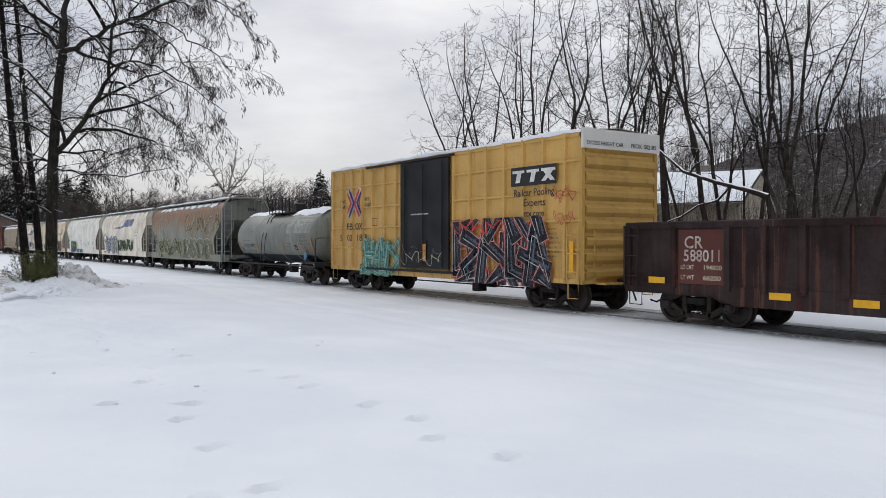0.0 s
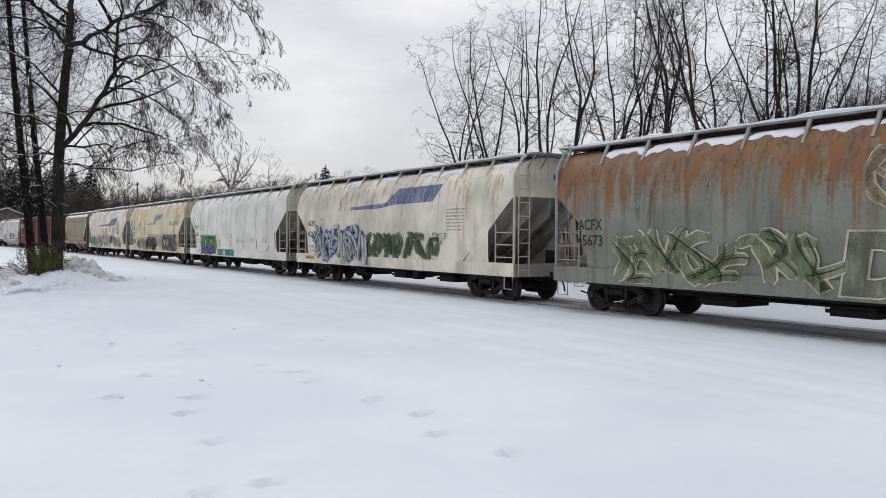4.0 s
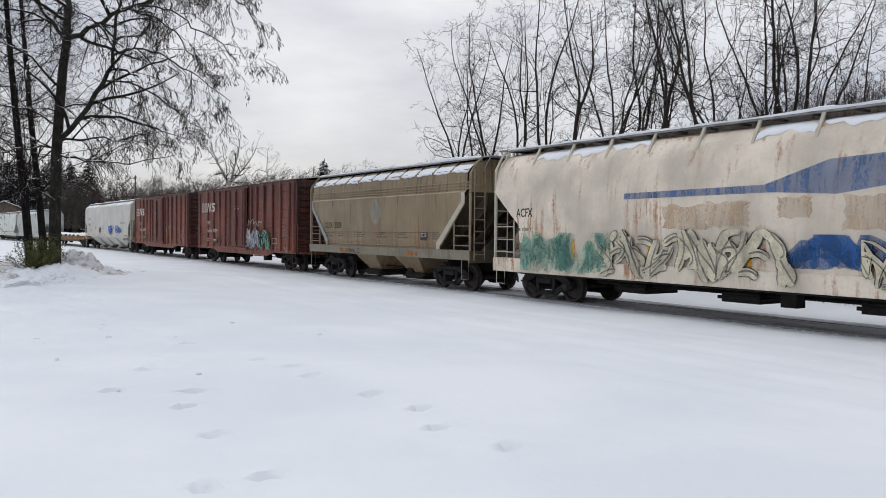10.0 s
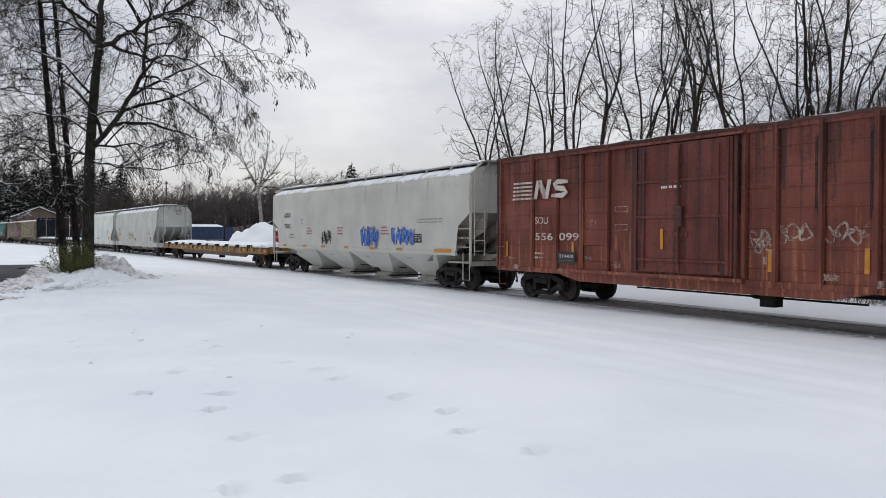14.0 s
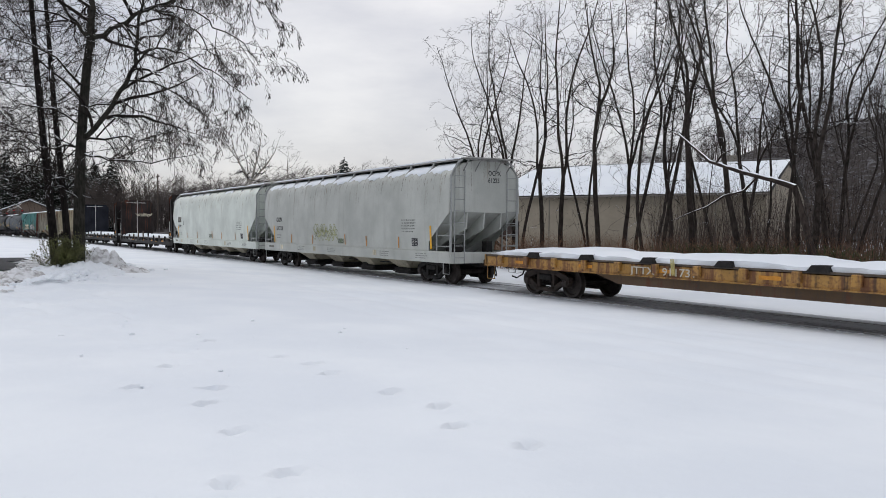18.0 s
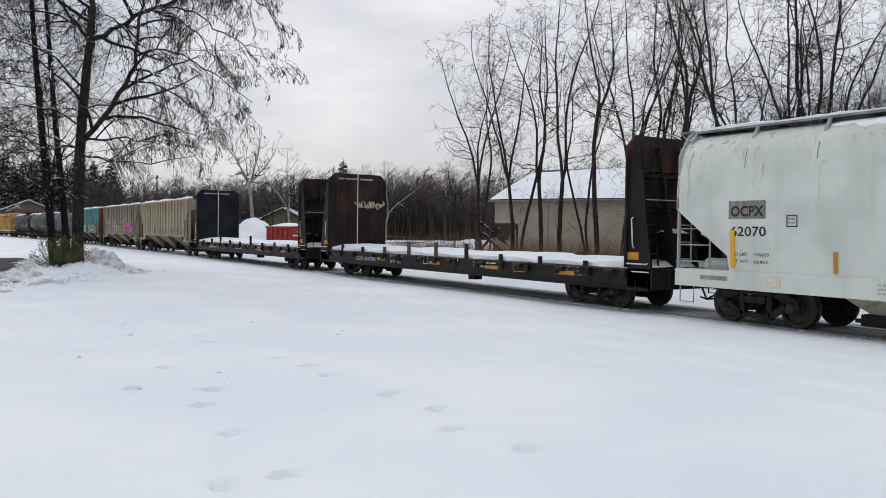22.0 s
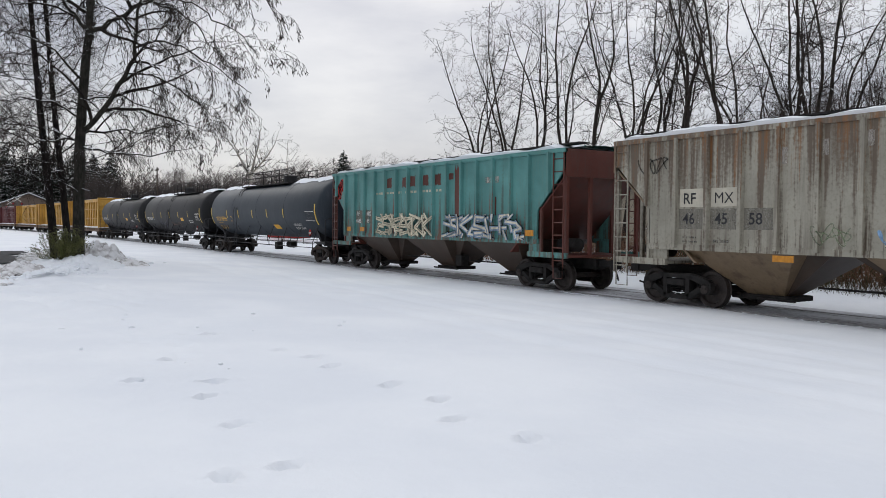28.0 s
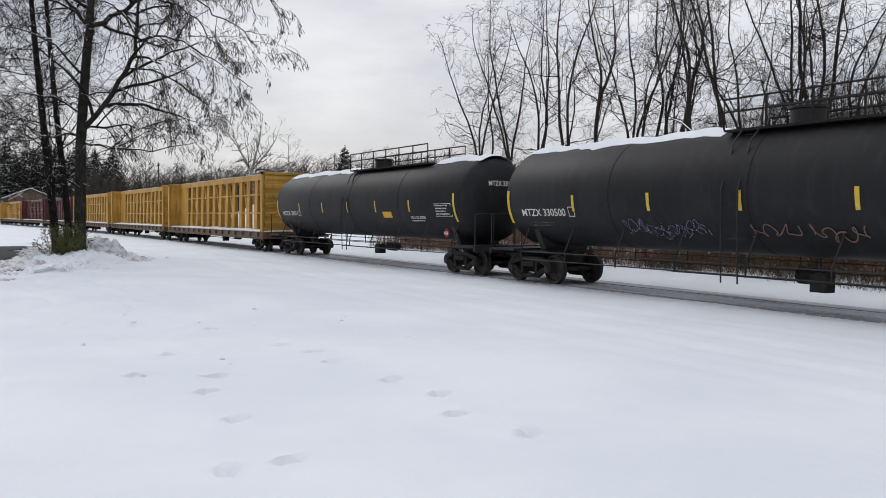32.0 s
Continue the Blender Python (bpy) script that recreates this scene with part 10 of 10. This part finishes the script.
def conifer_shapes(seed, H, R):
    g = np.random.RandomState(seed)
    t = Shape().tube([(0, 0, -0.4), (0, 0, H * 0.5), (0, 0, H)], 0.018 * H, 7, 0.02)
    s = Shape()
    n = 30
    for k in range(n):
        u = k / (n - 1)
        rr = R * (1 - u) ** 0.6 + 0.12
        for j in range(13):
            z = H * (0.08 + 0.91 * u) + 0.3 * g.randn()
            a = 6.28 * (j + g.rand()) / 13
            L = rr * (0.7 + 0.5 * g.rand())
            drop = 0.22 * L
            ca, sa = math.cos(a), math.sin(a)
            p0, p1, p2 = (0, 0, z), (ca * L * 0.55, sa * L * 0.55, z - drop * 0.3 + 0.05 * L), (ca * L, sa * L, z - drop)
            w = 0.26 * L + 0.08
            s.add([p0, (p1[0] - sa * w, p1[1] + ca * w, p1[2] - 0.06), p2, (p1[0] + sa * w, p1[1] - ca * w, p1[2] - 0.06), (p1[0], p1[1], p1[2] + 0.05)], [(0, 1, 4), (1, 2, 4), (2, 3, 4), (3, 0, 4)])
            for q in range(5):
                t_ = 0.35 + 0.6 * g.rand()
                x, y, zz = ca * L * t_, sa * L * t_, z - drop * t_
                e = 0.22 * L + 0.08
                b = a + 1.1 * (1 if q % 2 else -1) + 0.3 * g.randn()
                s.add([(x, y, zz + 0.02), (x + math.cos(b) * e - 0.05, y + math.sin(b) * e, zz - 0.10 - 0.1 * g.rand()), (x + math.cos(b) * e * 0.7 + 0.06, y + math.sin(b) * e * 0.7 + 0.06, zz - 0.3 * e)], [(0, 1, 2)])
    return t, s


NEEDLE = bark_material("dark_needles", (0.024, 0.032, 0.025, 1), -0.55)
con_t, con_s = conifer_shapes(3, 16.0, 4.4)
pine = holder("conifer", "dark conifer dusted with snow", "conifer", "conifers among the far woods")
part("trunk", con_t, BARK_DARK, pine, "", 60)
part("foliage", con_s, NEEDLE, pine, "layered dark needles with snow", 0)
pine.matrix_basis = pose(-145, 67.9, 0.8, 0, 0, 20) @ Matrix.Scale(0.95, 4)
for k, (x, y, sc) in enumerate(((-158, 62, 0.7), (-118, 78, 0.62)) + tuple((-(250 + 9 * (j % 4)), (250 + 9 * (j % 4)) * math.tan(radians(1.2 + 0.52 * j)), 1.25 + 0.22 * ((j * 7) % 5) / 4) for j in range(17))):
    copy_thing(pine, pose(x, y, 0.8, 0, 0, 70 * k) @ Matrix.Scale(sc, 4))

# ---- middle distance: pale trees, pole, vehicles, heap, scrap hopper, house ----
for k, (x, y, H, lean) in enumerate(((-97.9, 33.5, 15.0, 0.10), (-97.5, 38, 12.0, -0.03), (-128, 58, 12, 0.0), (-85, 62, 13.5, 0.0), (-112, 60, 12.5, 0.05))):
    t_s, c_s = locust(70 + k, H, 0.25 if k == 0 else 0.17, 4 if k == 0 else 2, 0.85 if k == 0 else 0.3, lean)
    h = holder("pale_tree", "pale-barked bare tree beside the lot", "tree", "pale trees beside the lot", pose(x, y, 0.5))
    part("trunk", t_s, PALE_BARK, h, "", 60)
    part("crown", c_s, TWIG, h, "bare twigs", 0)

POLE_W = plain("weathered_pole", (0.07, 0.055, 0.045, 1), 0.9, 0, 0.3, 4)
pl = holder("utility_pole", "dark wooden utility pole with crossarms beyond the track", "utility pole", m=pose(-150, 33, 0.5))
part("pole", Shape().tube([(0, 0, -0.3), (0, 0, 11.2)], 0.16, 8, 0.11), POLE_W, pl)
for z in (10.6, 9.7):
    part("crossarm", Shape().box(-1.2, 1.2, -0.06, 0.06, z, z + 0.14), POLE_W, pl)
for k, y in enumerate((-1.1, -0.5, 0.5, 1.1)):
    part("insulator", Shape().tube([(y, 0, 10.74), (y, 0, 10.95)], 0.05, 6), BLACK, pl)


def wheel(parent, x, y, r, w=0.25):
    t = part("tyre", Shape().revolve([(r * 0.6, -w / 2), (r * 0.95, -w / 2), (r, -w / 3), (r, w / 3), (r * 0.95, w / 2), (r * 0.6, w / 2)], (x, y, r), "y", 18), BLACK, parent)
    part("rim", Shape().revolve([(0.05, -w * 0.3), (r * 0.6, -w * 0.4), (r * 0.6, w * 0.4), (0.05, w * 0.3)], (x, y, r), "y", 14), M_TRIMG, t)


def blue_truck():
    h = holder("dump_truck", "parked dark blue dump truck with snow on its load", "truck", m=pose(-96.5, 26.5, 0.35, 0, 0, 80))
    blue = plain("truck_blue", lin(34, 48, 78), 0.45, 0, 0.15, 2)
    part("chassis", Shape().box(-3.4, 3.2, -0.5, 0.5, 0.6, 0.9), IRON, h)
    bx = Shape().prism([(-3.5, 1.0), (1.2, 1.0), (1.4, 2.5), (-3.7, 2.5)], -1.2, 1.2)
    for k in range(5):
        bx.box(-3.2 + k, -3.05 + k, -1.26, -1.2, 1.0, 2.45)
    part("dump_body", bx, blue, h)
    part("snow_cover", Shape().grid([[(x, y, 2.5 + 0.3 * max(0, 1 - (y / 1.15) ** 2) * (0.4 if abs(x + 1.15) > 2.2 else 1)) for y in np.linspace(-1.15, 1.15, 7)][::-1] for x in np.linspace(-3.6, 1.3, 10)]), SNOW, h, "snow on the load", 60)
    part("cab", Shape().prism([(1.5, 0.8), (3.4, 0.8), (3.4, 1.5), (2.7, 1.65), (2.4, 2.5), (1.5, 2.5)], -1.1, 1.1), blue, h)
    part("window", Shape().prism([(2.72, 1.68), (2.68, 1.7), (2.42, 2.35), (2.46, 2.33)], -0.95, 0.95), BLACK, h)
    for x in (-2.6, -1.4, 2.6):
        for y in (-1.0, 1.0):
            wheel(h, x, y, 0.5)


blue_truck()


def red_pusher_box():
    # a snow plough's pusher box, simplified to a closed container shape
    h = holder("plough_pusher_box", "red steel plough pusher box, simplified to a container with a sloped front and white stripe", "container", m=pose(-69.2, 27.0, 0.35, 0, 0, 4))
    red = plain("pusher_red", lin(150, 40, 36), 0.5, 0, 0.15, 2)
    b = Shape().prism([(-2.6, 0.15), (2.0, 0.15), (2.6, 1.0), (2.6, 1.9), (-2.6, 1.9)], -1.1, 1.1)
    for k in range(5):
        b.box(-2.3 + k * 1.05, -2.18 + k * 1.05, -1.17, -1.1, 0.2, 1.85)
    part("body", b, red, h)
    part("rim", Shape().box(-2.68, 2.68, -1.18, 1.18, 1.86, 1.98), red, h)
    part("stripe", Shape().box(2.605, 2.615, -0.9, 0.9, 1.1, 1.22), WHITE, h, "white stripe")
    part("small_print", Shape().box(2.605, 2.615, -0.5, 0.4, 1.45, 1.55), WHITE, h)
    part("snow_cover", Shape().grid([[(x, y, 1.98 + 0.35 * max(0, 1 - (y / 1.1) ** 2) * max(0.1, 1 - (x / 2.7) ** 2)) for y in np.linspace(-1.1, 1.1, 7)][::-1] for x in np.linspace(-2.6, 2.6, 12)]), SNOW, h, "heaped snow", 60)


red_pusher_box()


def mound(name, x, y, rx, ry, hgt, seed, label):
    rows = []
    for i in range(25):
        u = -1 + 2 * i / 24
        row = []
        for k in range(19):
            v = -1 + 2 * k / 18
            d = math.sqrt(u * u + v * v)
            px_, py_ = x + rx * u, y + ry * v
            z = hgt * max(0, 1 - d) ** 0.7 * (1 + 0.5 * noise.noise((u * 3 + seed, v * 3, 0)))
            row.append((px_, py_, float(ground_z(np.array(px_), np.array(py_))) - 0.05 + z))
        rows.append(row)
    thing(name, Shape().grid(rows), SNOW, label, "snow pile", smooth=60)


mound("pile_of_snow", -80.8, 27.2, 8.8, 3.4, 3.0, 2, "large pile of ploughed snow in the lot")
mound("pile_of_snow", -72, 48.5, 12.0, 1.6, 0.8, 5, "long low ridge of ploughed snow beside the lot")
mound("pile_of_snow", -84, 68.0, 16.0, 1.8, 1.0, 7, "long ridge of ploughed snow behind the lot")


def scrap_hopper():
    h = holder("rusty_hopper", "rusty steel hopper on legs with snowy beams leaning on it", "hopper", m=pose(-41.2, 30.0, 0.32, 0, 0, 45))
    steel = paint("rusted_steel", lin(60, 46, 40), 0.5, 0.5, 0.4)
    part("bin", Shape().add([(-0.2, -0.8, 2.3), (1.4, -0.8, 2.3), (1.4, 0.8, 2.3), (-0.2, 0.8, 2.3), (0.3, -0.3, 1.2), (0.9, -0.3, 1.2), (0.9, 0.3, 1.2), (0.3, 0.3, 1.2)], [(3, 2, 1, 0), (4, 5, 6, 7), (0, 1, 5, 4), (1, 2, 6, 5), (2, 3, 7, 6), (3, 0, 4, 7)]), steel, h)
    for x in (-0.15, 1.35):
        for y in (-0.75, 0.75):
            part("leg", Shape().box(x - 0.06, x + 0.06, y - 0.06, y + 0.06, -0.1, 2.3), steel, h)
    sb = bark_material("snowy_steel", (0.03, 0.027, 0.025, 1), 0.9)
    for k, (a, b) in enumerate((((-1.3, -0.6, 0.0), (0.4, -0.8, 2.0)), ((-1.2, 0.2, 2.5), (0.8, -0.2, 1.0)), ((-0.9, -0.9, 1.9), (0.9, -0.9, 0.3)))):
        part("beam", Shape().tube([a, b], 0.10, 6), sb, h)
    part("frame", Shape().box(-1.2, -1.05, -0.5, 0.5, -0.1, 2.3).box(-1.2, -0.2, -0.5, -0.4, 1.3, 1.42), steel, h)


scrap_hopper()


def house(x, y, turn, w, d, eave, ridge, mat, label):
    h = holder("house", label, "house", m=pose(x, y, 0.6, 0, 0, turn))
    part("wall", Shape().prism([(-w / 2, -0.3), (w / 2, -0.3), (w / 2, eave), (0, ridge), (-w / 2, eave)], -d / 2, d / 2), mat, h)
    for e in (-1, 1):
        sl = (ridge - eave) / (w / 2)
        r = part("roof", Shape().prism([(0, ridge + 0.05), (e * (w / 2 + 0.5), eave - 0.5 * sl + 0.05), (e * (w / 2 + 0.5), eave - 0.5 * sl + 0.25), (0, ridge + 0.25)], -d / 2 - 0.5, d / 2 + 0.5), ROOF, h, "dark eaves")
        part("snow_cover", Shape().prism([(0, ridge + 0.26), (e * (w / 2 + 0.45), eave - 0.45 * sl + 0.26), (e * (w / 2 + 0.4), eave - 0.4 * sl + 0.45), (0, ridge + 0.48)], -d / 2 - 0.45, d / 2 + 0.45), SNOW, r, "snow on the roof slope")
    for x0 in (-w / 4, w / 4):
        wn_ = part("window", Shape().box(x0 - 0.6, x0 + 0.6, -d / 2 - 0.06, -d / 2, 1.2, 2.6), M_TRIM, h)
        part("pane", Shape().box(x0 - 0.5, x0 + 0.5, -d / 2 - 0.09, -d / 2 - 0.065, 1.3, 2.5), BLACK, wn_)


house(-236, 18.6, 90, 11, 14, 5.6, 7.9, plain("brown_siding", lin(104, 90, 80), 0.85, 0, 0.15, 1), "brown house with a snow-covered gable roof beyond the track")
house(-150, 58, 60, 9, 10, 3.2, 5.4, plain("olive_siding", lin(118, 116, 92), 0.85, 0, 0.15, 1), "low olive house with a snowy roof among the far trees")


# ---- signals of a level crossing at the far end of the track ----
LAMP_RED = plain("signal_red", (0.45, 0.02, 0.02, 1), 0.3, 0, 0.05, 2, 0)
MAST = plain("signal_mast_grey", (0.10, 0.10, 0.10, 1), 0.5, 0, 0.2, 2)


def crossing_signal(x, y, z_lamp):
    h = holder("crossing_signal", "grey level-crossing signal with red lamps and a white crossbuck", "signal", "signals of the level crossing", pose(x, y, 0.4, 0, 0, 4))
    part("mast", Shape().tube([(0, 0, -0.4), (0, 0, z_lamp + 1.6)], 0.11, 8), MAST, h)
    part("lamp_arm", Shape().box(-0.04, 0.04, -0.95, 0.95, z_lamp - 0.04, z_lamp + 0.04), MAST, h)
    for d in (-0.8, 0.8):
        hood = part("lamp_head", Shape().revolve([(0.02, 0.12), (0.30, 0.10), (0.30, 0.02), (0.17, -0.02), (0.17, 0.1)], (0.12, d, z_lamp), "x", 14), BLACK, h)
        part("lens", Shape().revolve([(0.01, 0.16), (0.14, 0.15), (0.15, 0.12)], (0.12, d, z_lamp), "x", 12), LAMP_RED, hood, "red lens")
    for e in (-1, 1):
        part("crossbuck", Shape().prism([(-0.7 * e - 0.1, z_lamp + 0.45), (-0.7 * e + 0.1, z_lamp + 0.45), (0.7 * e + 0.1, z_lamp + 1.5), (0.7 * e - 0.1, z_lamp + 1.5)], 0.13 + 0.02 * e, 0.15 + 0.02 * e, "x"), WHITE, h, "white crossbuck board")


crossing_signal(-189.5, 13.2, 4.9)
crossing_signal(-214.6, 13.4, 4.6)


# ---- motion ----
def on_track(s):
    x, y, turn = along(s)
    return pose(x, y, 0, 0, 0, turn)


def motions():
    for car, mid in CARS:
        walk(car, [(t, on_track(mid + track_s(t))) for t in range(0, 33, 2)])
    first = {}
    for o, d in WHEELSETS:
        if d not in first:
            walk(o, [(k / FPS, pose(d * 0.89, 0, WHEEL_R, 0, math.degrees(track_s(k / FPS) / WHEEL_R), 0)) for k in range(0, 32 * FPS + 1)])
            first[d] = o
        else:
            o.rotation_mode = "QUATERNION"
            keys = o.animation_data_create()
            keys.action = first[d].animation_data.action
            keys.action_slot = first[d].animation_data.action_slot


motions()
